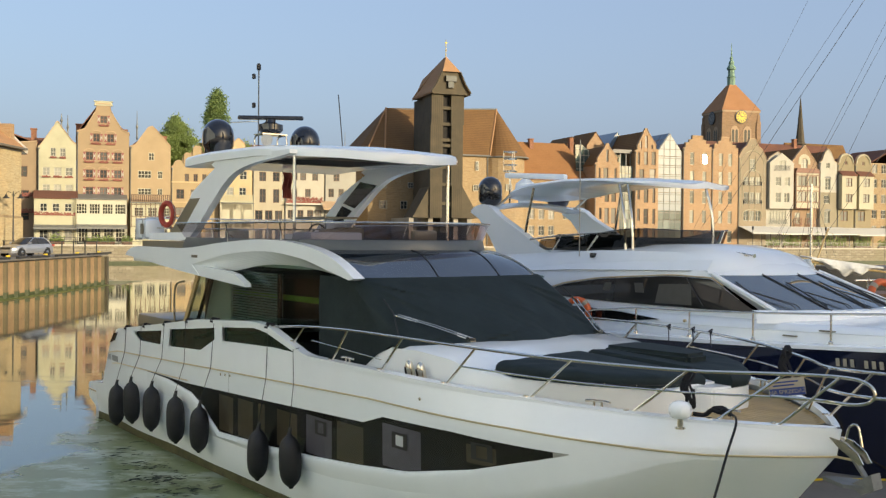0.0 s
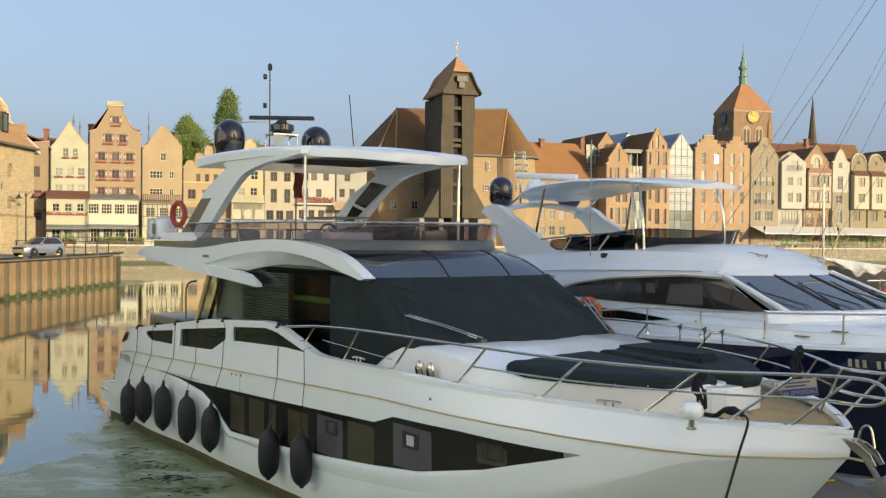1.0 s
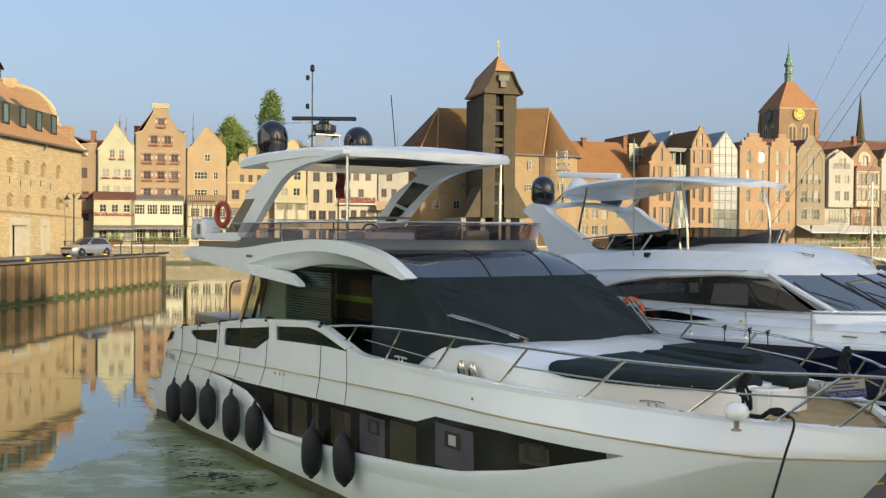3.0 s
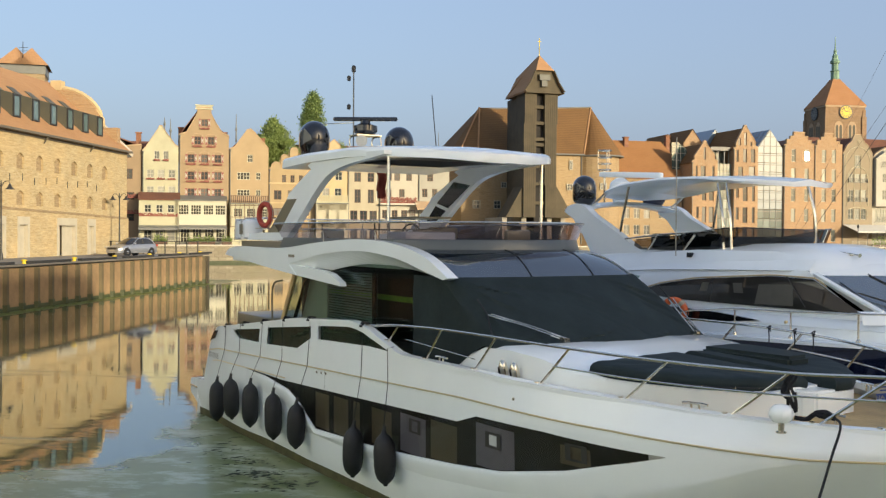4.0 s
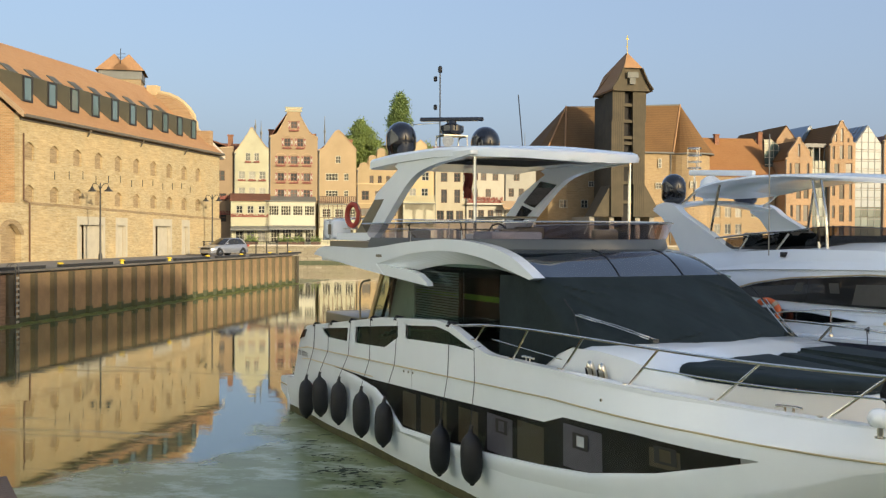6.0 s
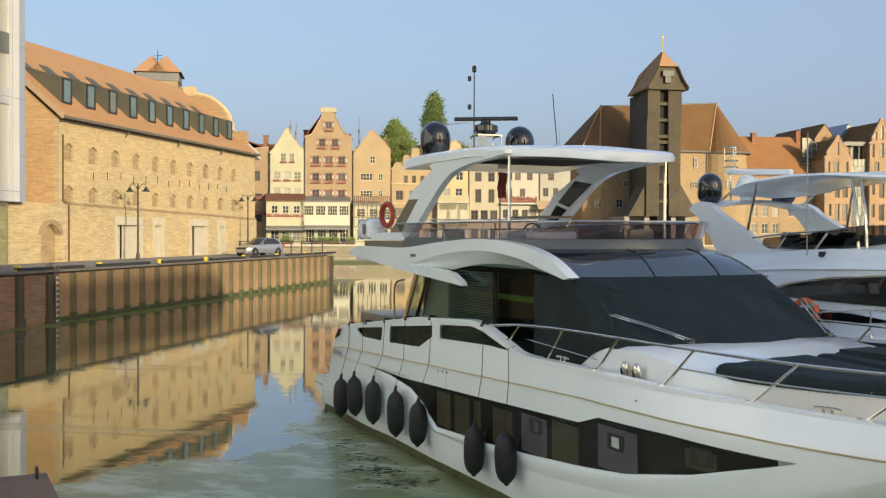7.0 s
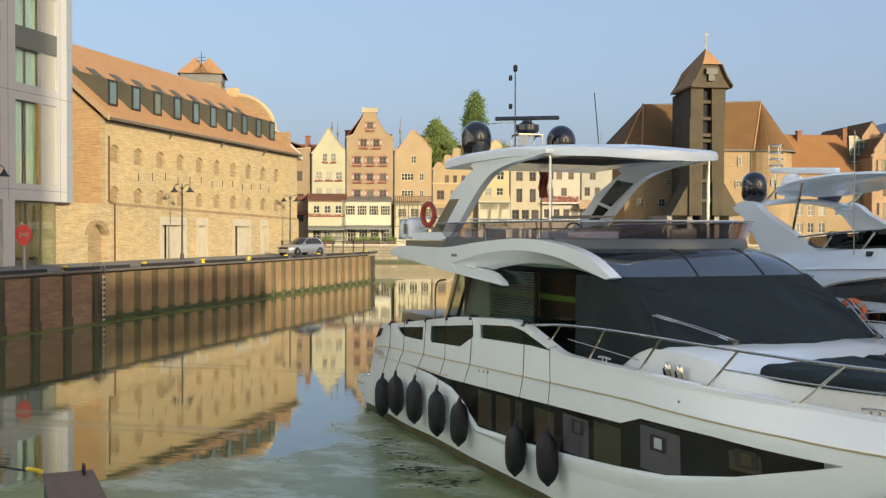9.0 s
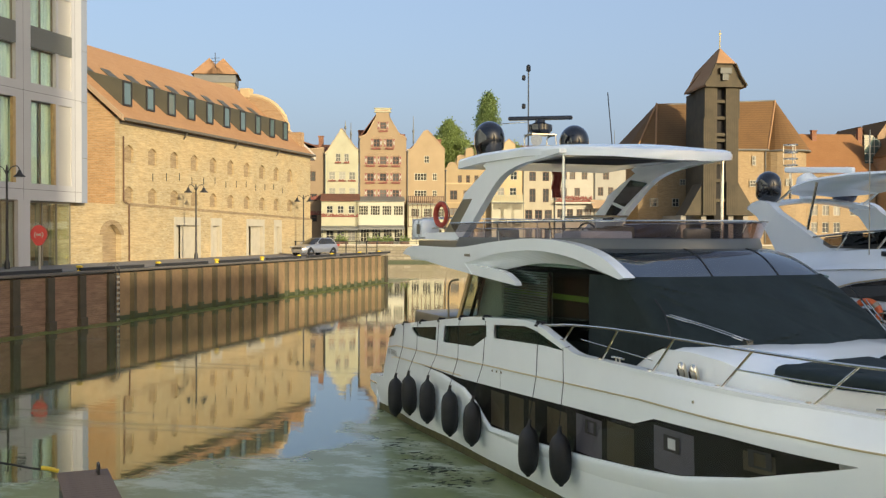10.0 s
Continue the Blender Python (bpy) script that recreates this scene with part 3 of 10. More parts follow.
    # round-headed parapet of the far gable, and a chimney block
    bm = bmesh.new()
    arc = [(1.95 + 4.3 - 4.3 * math.cos(math.pi * i / 16), 14.2 + 3.6 * math.sin(math.pi * i / 16)) for i in range(17)]
    slab(bm, [(0.4, 12.8), (0.4, 14.2), (1.95, 14.2)] + arc + [(10.55, 13.2)], n - 1.3, n - 0.6, yz)
    g = part("round_gable", bm, ORANGE_BRICK, w)
    bm = bmesh.new()
    tube(bm, [(n - 0.95, p, q + 0.1) for p, q in arc], 0.28, 6)
    box(bm, n - 1.4, n - 0.5, 5.8, 6.8, 17.7, 18.6)
    part("gable_coping", bm, SANDP, g)
    bm = bmesh.new()
    slab(bm, [(-0.5, EAVE - 0.55), (-0.5, EAVE - 0.15), (2.6, 15.0), (2.6, 14.6)], n - 0.2, n + 0.25, yz)
    part("verge_board", bm, CONCRETE, w)
    # low wing towards the modern building
    bm = bmesh.new()
    wall_with_openings(bm, QTOP - 0.3, [(-7.5, 6.35), (0.6, 6.35)], [(-2.6, -0.5, QTOP, 5.05)], 0.4)
    for v in bm.verts:
        v.co.y -= 0.42
    part("low_wing_wall", bm, SAND_BRICK, w)
    bm = bmesh.new()
    box(bm, -7.5, 0.6, -0.2, 3, 6.2, 6.3)
    part("wing_top", bm, SAND_BRICK, w)
    bm = bmesh.new()
    box(bm, -2.7, -0.4, -0.03, 0.05, QTOP, 5.1)
    part("infill", bm, NICHE_BRICK, w)
    bm = bmesh.new()
    arc = [(-2.6 + 2.1 * i / 10, 4.35 + 0.68 * math.sin(math.pi * i / 10)) for i in range(11)]
    slab(bm, [(-2.6, 5.06)] + arc + [(-0.5, 5.06)], -0.43, -0.11, xz)
    part("arch_spandrel", bm, SAND_BRICK, w)
    bm = bmesh.new()
    rim = [(-1.55 - 1.35 * math.cos(math.pi * i / 12), 4.35 + 0.98 * math.sin(math.pi * i / 12)) for i in range(13)]
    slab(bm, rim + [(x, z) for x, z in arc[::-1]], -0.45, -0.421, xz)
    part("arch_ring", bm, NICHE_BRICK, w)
    bm = bmesh.new()
    tube(bm, [(0.35, -0.5, QTOP), (0.35, -0.5, 6.4), (0.35, -0.08, 6.6), (0.35, -0.08, 10.9)], 0.06, 6)
    part("downpipe", bm, WOODBROWN, w)


warehouse()

# tower of a church behind the warehouse
t2 = thing("church_tower", pose(-78.6, 150, -0.45, 0, 0, 22), "stout brick church tower with a red tiled roof", "church tower")
bm = bmesh.new()
box(bm, -3.1, 3.1, -3.1, 3.1, 2, 28.9)
shaft2 = part("shaft", bm, GATE_BRICK, t2)
bm = bmesh.new()
box(bm, -3.25, 3.25, -3.25, 3.25, 28.9, 30.25)
part("upper_stage", bm, ZINC, shaft2)
for sx in (-1, 1):
    bm = bmesh.new()
    base = [(sx * -1.5, -3.7, 30.2), (sx * 3.7, -3.7, 30.2), (sx * 3.7, 3.7, 30.2), (sx * -1.5, 3.7, 30.2)]
    grid(bm, [base + base[:1], [(sx * 1.1, 0.2 * y, 33.2) for x, y, z in base + base[:1]]])
    part("hipped_roof", bm, ROOF_ORANGE, t2)
bm = bmesh.new()
tube(bm, [(0, -2.6, 29.0), (0, -2.6, 33.7)], 0.06, 6)
for z in (32.3, 32.8):
    tube(bm, [(-0.6, -2.6, z), (0.7, -2.6, z + 0.1)], 0.04, 5)
part("scaffold_mast", bm, IRON, t2)
bm = bmesh.new()
tube(bm, [(-9.6, -20, 20), (-9.6, -20, 29.4)], 0.06, 6)
part("antenna_mast", bm, ZINC, t2)


# ---- modern panel building ----
CORNERPANEL = plain("blue_grey_panel", (0.26, 0.28, 0.31), 0.35, vary=0.06, scale=0.4)
INFILL = plain("pale_stone_infill", (0.50, 0.465, 0.39), 0.6, vary=0.05, scale=0.4)
SPANDREL = plain("olive_spandrel", (0.16, 0.155, 0.12), 0.4, vary=0.06)


def modern_building():
    m = thing("modern_building", pose(-37.2, 54.5, 0, 0, 0, 90), "modern building with grey panels and tall glazing", "building")
    # x runs along the quay, away from the camera; the end lies at x = 0
    floors = [(7.25, 11.95), (12.9, 14.9), (16.1, 18.2), (19.2, 21.4)]
    cols = [(-2.95, -1.7), (-5.45, -3.2), (-8.8, -6.7), (-12.0, -9.7), (-15.4, -13.2), (-18.8, -16.6), (-22.2, -20.0)]
    upper = [(a, b, z0, z1) for z0, z1 in floors for a, b in cols]
    ground = [(-5.5, -1.55, QTOP, 6.25), (-12.0, -6.6, QTOP, 6.25), (-22, -13.2, QTOP, 6.25)]
    spandrels = [(a, b, 14.9, 16.1) for a, b in [(-5.45, -1.7)] + cols[2:]]
    bm = bmesh.new()
    wall_with_openings(bm, 6.3, [(-26, 23), (-0.75, 23)], upper, 0.6)
    part("panel_wall", bm, PANEL, m)
    bm = bmesh.new()
    box(bm, -0.75, 0.0, 0.12, 0.6, 6.3, 23)
    part("corner_return", bm, CORNERPANEL, m)
    for z in (9.0, 12.4, 15.5, 18.6):
        bm = bmesh.new()
        box(bm, -0.75, 0.003, 0.112, 0.119, z, z + 0.03)
        part("panel_joint", bm, ZINC, m)
    for x in (-6.55, -13.0, -22.4):
        bm = bmesh.new()
        box(bm, x, x + 1.0, 0, 0.6, QTOP, 6.3)
        part("column", bm, PANEL, m)
    for a, b, c, d in spandrels:
        bm = bmesh.new()
        box(bm, a, b, -0.012, 0.0, c, d)
        part("spandrel_panel", bm, SPANDREL, m)
    bm = bmesh.new()
    for z in (6.9, 12.4, 18.6):
        box(bm, -26, -0.76, -0.004, 0.0, z, z + 0.025)
    for x in (-1.4, -6.1, -9.2):
        box(bm, x, x + 0.025, -0.004, 0.0, 6.3, 23)
    part("panel_joint", bm, ZINC, m)
    for a, b, c, d in upper + ground:
        if c > 6 and a > -3:
            # solid pale infill beside the corner
            bm = bmesh.new()
            box(bm, a, b, 0.10, 0.16, c, d)
            part("infill_panel", bm, INFILL, m, "pale stone infill panel")
            continue
        bm = bmesh.new()
        box(bm, a, b, 0.30, 0.33, c, d)
        p = part("window_pane", bm, PANECLEAR, m)
        bm = bmesh.new()
        n = max(1, round((b - a) / 1.15))
        for k in range(n + 1):
            x = a + (b - a) * k / n
            box(bm, max(a, x - 0.045), min(b, x + 0.045), 0.22, 0.298, c, d)
        box(bm, a, b, 0.22, 0.296, d - 0.08, d)
        part("window_frame", bm, TAUPE, p)
        if 7 < c < 8 and b - a > 1.5:
            bm = bmesh.new()
            box(bm, b - 0.22, b, 0.02, 0.215, c, d)
            part("timber_jamb", bm, TEAK, p)
        if c > 6:
            bm = bmesh.new()
            for lo, hi in ((0.02, 0.42), (0.52, 0.98)) if c < 12 else ((0.03, 0.97),):
                rows = [[(a + (b - a) * (lo + (hi - lo) * i / 20), 0.385 + 0.035 * math.sin(2.1 * i) + 0.015 * math.sin(0.9 * i), z) for i in range(21)] for z in (c, d)]
                grid(bm, rows)
            part("curtain", bm, CURTAINPALE, p)
        else:
            bm = bmesh.new()
            for lo, hi in ((0.05, 0.2), (0.4, 0.5), (0.72, 0.95)):
                grid(bm, [[(a + (b - a) * (lo + (hi - lo) * i / 12), 0.9 + 0.06 * math.sin(2.1 * i), z) for i in range(13)] for z in (c, d)])
            part("curtain", bm, CURTAIN, p)
    bm = bmesh.new()
    box(bm, -26, -0.3, 3.2, 14, 6.3, 22.9)
    box(bm, -26, -0.3, 0.62, 3.2, 22.6, 22.9)
    for z in (6.3, 12.3, 18.4):
        box(bm, -26, -0.3, 0.62, 3.2, z, z + 0.5)
    box(bm, -0.3, 0.0, 0.61, 14, 6.3, 23)
    box(bm, -26, -1, 4.2, 13, QTOP, 6.3)
    part("core", bm, PANEL, m)


modern_building()


# ---- houses of the far bank ----
FRAMES = {}


def window(parent, x, z, w, h, frame_mat, bars=(1, 1), y=0.10, sill=None, pane=None):
    """A window set in its opening: frame with glazing bars, and the pane behind it."""
    key = (round(w, 2), round(h, 2), frame_mat.name, bars, (pane or PANE).name)
    if key not in FRAMES:
        bm = bmesh.new()
        t = 0.09
        xs = [0.0] + [w * i / (bars[0] + 1) for i in range(1, bars[0] + 1)] + [w]
        zs = [0.0] + [h * i / (bars[1] + 1) for i in range(1, bars[1] + 1)] + [h]
        lights = [(xa + (t if xa == 0 else 0.033), xb - (t if xb == w else 0.033), za + (t if za == 0 else 0.03), zb - (t if zb == h else 0.03)) for xa, xb in zip(xs, xs[1:]) for za, zb in zip(zs, zs[1:])]
        wall_with_openings(bm, 0, [(0, h), (w, h)], lights, 0.08)
        f = part("window", bm, frame_mat, parent)
        bm = bmesh.new()
        box(bm, 0.02, w - 0.02, 0.085, 0.10, 0.02, h - 0.02)
        p = part("pane", bm, pane or PANE, f)
        FRAMES[key] = (f, p)
        f.matrix_basis = pose(x, y, z)
    else:
        f0, p0 = FRAMES[key]
        f = share("window", f0, parent, pose(x, y, z))
        share("pane", p0, f, pose(0, 0, 0))
    if sill:
        bm = bmesh.new()
        box(bm, x - 0.1, x + w + 0.1, -0.12, 0.1, z - 0.12, z - 0.003)
        part("sill", bm, sill, f).matrix_basis = pose(-x, -y, -z)
    return f


def flower_box(parent, x, z, w, thick=0.3):
    bm = bmesh.new()
    rnd = random.Random(int(x * 100) + int(z * 1000))
    for i in range(int(w / 0.05 * max(1.0, thick / 0.4))):
        cx, cz, r = x + rnd.random() * w, z + rnd.random() * thick, 0.07 + 0.07 * rnd.random()
        a = rnd.random() * 6
        bm.faces.new([bm.verts.new((cx + r * math.cos(a + k * 1.57), -0.22 - 0.14 * rnd.random(), cz + r * math.sin(a + k * 1.57))) for k in range(4)])
    box(bm, x, x + w, -0.26, -0.04, z - 0.1, z + 0.08)
    return part("flower_box", bm, FLOWERS, parent, "box of red flowers")


def gable_house(name, s0, s1, q, top, depth, wall, roof_mat, wins, label, frame=WOODWHITE, ridge=None, z0=GROUND - 0.1, sill=None, roof=True, pane=None):
    """A town house: front wall with real openings under its gable line, side walls, pitched roof and windows (x, z, w, h, bars)."""
    h = thing(name, on_bank(s0, q), label, "house", "waterfront houses")
    w = s1 - s0
    holes = [(x, x + a, z, z + b) for x, z, a, b, *_ in wins]
    bm = bmesh.new()
    wall_with_openings(bm, z0, top, holes, 0.35)
    part("front_wall", bm, wall, h)
    bm = bmesh.new()
    line = [(x, z + 0.02) for x, z in top]
    grid(bm, [[(x, y, z + dz) for x, z in line] for y, dz in ((-0.09, -0.10), (-0.09, 0.06), (0.44, 0.06))])
    part("gable_coping", bm, TAN, h)
    bm = bmesh.new()
    tube(bm, [(0.12, -0.09, z0), (0.12, -0.09, top[0][1] - 0.4)], 0.065, 6)
    lathe(bm, [(0.07, 0), (0.16, 0.18), (0.16, 0.32)], 8, pose(0.12, -0.12, top[0][1] - 0.45))
    part("downpipe", bm, ZINC, h)
    el, er = top[0][1], top[-1][1]
    bm = bmesh.new()
    box(bm, 0.01, 0.3, 0.36, depth, z0, el - 0.1)
    box(bm, w - 0.3, w - 0.01, 0.36, depth, z0, er - 0.1)
    box(bm, 0.3, w - 0.3, depth - 0.3, depth, z0, min(el, er))
    box(bm, 0.3, w - 0.3, 1.6, 1.7, z0, min(el, er))
    part("side_wall", bm, wall, h)
    if roof:
        rx, rz = ridge or max(top, key=lambda p: p[1])
        rz -= 0.5
        bm = bmesh.new()
        for x, z in ((-0.1, el - 0.15), (w + 0.1, er - 0.15)):
            slab(bm, [(x, z), (rx, rz), (rx, rz - 0.2), (x, z - 0.2)], 0.38, depth + 0.3, xz)
        part("roof", bm, roof_mat, h)
        bm = bmesh.new()
        slab(bm, [(0.3, min(el, er) - 0.3), (w - 0.3, min(el, er) - 0.3), (rx, rz - 0.3)], depth - 0.3, depth, xz)
        part("back_gable", bm, wall, h)
    for x, z, a, b, *bars in wins:
        window(h, x, z, a, b, frame, bars[0] if bars else (1, 1), sill=sill, pane=pane)
    return h


def row(xs, z, w, h, bars=(1, 1)):
    return [(x - w / 2, z - h / 2, w, h, bars) for x in xs]


def porch(parent, x0, x1, z_roof, wall, wins, depth=3.2, z0=GROUND, roof_mat=ROOF_DARK, rise=0.9, frame=WOODWHITE, pane=None):
    """The lower front bay of a house, with its own sloping roof."""
    bm = bmesh.new()
    wall_with_openings(bm, z0, [(x0, z_roof), (x1, z_roof)], [(x, x + a, z, z + b) for x, z, a, b, *_ in wins], 0.25)
    for v in bm.verts:
        v.co.y -= depth
    p = part("front_bay", bm, wall, parent)
    bm = bmesh.new()
    for x in (x0, x1 - 0.2):
        box(bm, x, x + 0.2, -depth + 0.26, -0.005, z0, z_roof)
    box(bm, x0 + 0.2, x1 - 0.2, -1.2, -1.1, z0, z_roof)
    part("bay_side", bm, wall, parent)
    bm = bmesh.new()
    slab(bm, [(-depth - 0.3, z_roof), (0.0, z_roof + rise), (0.0, z_roof + rise - 0.12), (-depth - 0.3, z_roof - 0.12)], x0 - 0.15, x1 + 0.15, yz)
    part("bay_roof", bm, roof_mat, parent)
    for x, z, a, b, *bars in wins:
        window(parent, x, z, a, b, frame, bars[0] if bars else (1, 1), y=-depth + 0.1, pane=pane)
    return p


# brown house at the left end
brown = gable_house("brown_town_house", -67.5, -61.9, 8.5, [(0, 17.6), (5.6, 18.2)], 10, plaster("dull_brown_plaster", (0.29, 0.205, 0.12)), ROOF_DARK,
            row([3.6], 13.6, 1.3, 1.6) + row([3.4], 16.6, 1.5, 1.1) + row([3.6], 10.2, 1.8, 1.2) + row([3.6], 7.0, 1.8, 1.4), "narrow brown plastered town house", WOODBROWN, ridge=(1.5, 20.0))
for z in (7.5, 9.95):
    b = flower_box(brown, 3.2, z, 2.0, 0.5)
    b["label"] = "orange balcony planter"
# cream house
h = gable_house("cream_gabled_house", -61.8, -56.4, 8, [(0, 17.3), (0.5, 17.8), (2.3, 20.6), (2.5, 21.1), (2.75, 21.2), (3.0, 21.1), (3.2, 20.6), (4.9, 18.3), (5.4, 17.9)], 11, CREAM, ROOF_DARK,
                row([2.15, 3.5], 16.6, 0.8, 1.3) + row([1.2, 2.8, 4.4], 13.7, 1.05, 1.25) + row([1.2, 2.8, 4.4], 11.2, 1.05, 1.1), "cream plastered house with a curved gable", pane=PALEPANE)
for x in (2.15, 3.5):
    flower_box(h, x - 0.45, 15.75, 0.9, 0.15)
for x in (1.2, 2.8, 4.4):
    flower_box(h, x - 0.6, 12.85, 1.2, 0.15)
porch(h, -0.4, 5.5, 9.6, CREAM, row([0.9, 2.6, 4.3], 8.2, 1.0, 1.2) + row([0.9, 2.6, 4.3], 4.1, 1.2, 1.6), rise=1.2)
flower_box(h, -0.4, 7.1, 5.7, 0.4).location.y = -3.0
# pink hotel house
h = gable_house("pink_gabled_house", -56.3, -48.7, 8, [(0, 19.9), (1.1, 20.3), (2.0, 21.9), (2.7, 23.2), (2.75, 24.2), (4.85, 24.2), (4.9, 23.2), (5.6, 21.9), (6.6, 20.3), (7.6, 19.9)], 12, PINK, ROOF_DARK,
                row([3.85], 21.8, 1.0, 1.15) + row([2.8, 4.85], 19.0, 1.0, 1.3) + row([1.8, 3.85, 5.9], 16.2, 1.05, 1.3) + row([1.8, 3.85, 5.9], 13.5, 1.05, 1.3) + row([1.8, 3.85, 5.9], 10.9, 1.1, 1.2),
                "tall pink house with shutters and flower boxes", WOODRED)
for z, xs in ((19.0, [2.8, 4.85]), (16.2, [1.8, 3.85, 5.9]), (13.5, [1.8, 3.85, 5.9])):
    for x in xs:
        bm = bmesh.new()
        tube(bm, [(x - 0.72 * math.cos(math.pi * i / 8), -0.02, z + 0.72 + 0.32 * math.sin(math.pi * i / 8)) for i in range(9)], 0.07, 5)
        part("relieving_arch", bm, TAN, h)
for z, xs in ((21.8, [3.85]), (19.0, [2.8, 4.85]), (16.2, [1.8, 3.85, 5.9]), (13.5, [1.8, 3.85, 5.9]), (10.9, [1.8, 3.85, 5.9])):
    for x in xs:
        for d in (-1, 1):
            bm = bmesh.new()
            box(bm, x + d * 0.72 - 0.17, x + d * 0.72 + 0.17, -0.06, -0.005, z - 0.6, z + 0.6)
            sh = part("shutter", bm, SHUTTER, h, "red and white shutter")
            bm = bmesh.new()
            slab(bm, [(x + d * 0.72 - 0.15, z - 0.52), (x + d * 0.72, z - 0.05), (x + d * 0.72 + 0.15, z - 0.52), (x + d * 0.72 + 0.15, z + 0.52), (x + d * 0.72, z + 0.05), (x + d * 0.72 - 0.15, z + 0.52)], -0.075, -0.062, xz)
            part("shutter_panel", bm, WOODWHITE, sh)
        flower_box(h, x - 0.7, z - 0.95, 1.4, 0.16)
porch(h, -0.6, 7.1, 9.6, WOODCREAM, [(x, 7.3, 1.55, 1.55, (3, 2)) for x in (-0.1, 1.75, 3.6, 5.4)] + row([0.9, 2.7, 4.5, 6.2], 4.2, 1.4, 2.2, (2, 2)), rise=0.8, roof_mat=ZINC, frame=WOODCREAM, pane=DARKPANE)
bm = bmesh.new()
for a, b, z0, z1, out in ((2.45, 5.15, 23.9, 24.1, 0.12), (2.55, 5.05, 24.1, 24.5, 0.05), (2.4, 5.2, 24.5, 24.62, 0.14)):
    box(bm, a, b, -out, 0.5, z0, z1)
part("cornice", bm, CREAM, h)
# peach house
h = gable_house("peach_gabled_house", -48.6, -42.5, 8, [(0, 17.9), (0.75, 18.1), (2.7, 20.9), (3.3, 21.1), (3.9, 20.6), (5.9, 18.3), (6.1, 18.1)], 11, PEACH, ROOF_DARK,
                row([3.2], 16.4, 0.85, 1.2) + row([2.2], 13.6, 2.0, 1.2, (3, 1)) + row([4.5], 13.6, 0.75, 1.2) + row([2.2], 10.95, 2.0, 1.0, (3, 1)) + row([4.5], 10.95, 0.75, 1.0),
                "peach plastered house with a pointed gable", WOODCREAM, pane=DARKPANE)
porch(h, 0.0, 5.8, 9.2, CREAM, row([1.2, 3.2, 5.0], 7.75, 1.4, 1.35, (3, 2)) + row([1.2, 3.0, 4.8], 4.3, 1.3, 1.8, (2, 2)), depth=2.6, rise=0.1, roof_mat=ZINC, frame=WOODCREAM, pane=DARKPANE)
bm = bmesh.new()
for i in range(19):
    box(bm, 0.05 + i * 0.31, 0.23 + i * 0.31, -2.85, -2.8, 9.35, 10.3)
box(bm, 0, 5.8, -2.9, -2.76, 10.3, 10.4)
part("balcony_railing", bm, WOODBROWN, h)
bm = bmesh.new()
for i in range(9):
    box(bm, 0.06 + i * 0.7, 0.16 + i * 0.7, -2.64, -2.605, 5.4, 9.2)
for z in (5.5, 7.0, 8.8):
    box(bm, 0, 5.8, -2.635, -2.602, z, z + 0.1)
part("timber_framing", bm, WOODBROWN, h)
# ochre house with round-headed steps
hump = []
for cx, cz, r in ((1.1, 15.2, 0.75), (2.5, 16.4, 0.75), (4.0, 17.4, 0.9), (5.5, 16.4, 0.75), (6.6, 15.2, 0.7)):
    hump += [(cx + r * -math.cos(math.pi * i / 8) * 0.98, cz + r * math.sin(math.pi * i / 8)) for i in range(9)]
hump = [(0, 14.9)] + sorted(hump) + [(7.3, 14.9)]
h = gable_house("ochre_stepped_house", -42.4, -35.1, 8.2, hump, 11, OCHRE, ROOF_DARK,
                row([2.4, 3.75, 5.1], 13.3, 0.65, 1.2) + row([1.4, 3.6, 5.7], 10.7, 1.2, 1.5) + row([1.4, 3.6, 5.7], 8.0, 1.4, 1.2) + row([1.6, 4.0, 6.0], 4.4, 1.4, 1.8), "ochre house with round-headed stepped gable", WOODBROWN, ridge=(3.7, 16.0))
bm = bmesh.new()
box(bm, -0.05, 7.35, -0.15, 0.0, 12.45, 12.7)
box(bm, -0.05, 7.35, -0.15, 0.0, 9.35, 9.5)
part("cornice", bm, SANDP, h)
# the houses behind the fly bridge
h = gable_house("sand_balcony_house", -35.0, -29.8, 8, [(0, 17.0), (1.8, 18.2), (2.0, 19.0), (3.0, 19.8), (4.0, 19.0), (4.2, 18.2), (5.2, 17.0)], 11, SANDP, ROOF_DARK,
                row([1.7, 3.7], 11.3, 1.15, 1.3) + row([3.8, 1.5], 13.9, 1.2, 1.4) + row([2.6], 16.6, 1.0, 1.2) + row([0.9, 2.6, 4.2], 8.1, 1.2, 1.7) + row([0.9, 2.6, 4.2], 4.6, 1.2, 1.9), "sand-coloured house with a cream balcony")
bm = bmesh.new()
for i in range(18):
    box(bm, 0.0 + i * 0.29, 0.16 + i * 0.29, -1.3, -1.24, 9.75, 10.6)
box(bm, 0, 5.2, -1.36, -1.2, 10.6, 10.72)
box(bm, 0, 5.2, -1.36, 0, 9.5, 9.75)
part("balcony", bm, CREAM, h)
porch(h, 0.02, 5.18, 9.45, IVORY, row([0.9, 2.6, 4.3], 7.5, 1.15, 1.7, (0, 1)) + row([0.9, 2.6, 4.3], 4.6, 1.2, 1.9), depth=1.2, rise=0.03, roof_mat=ZINC, frame=WOODBROWN)
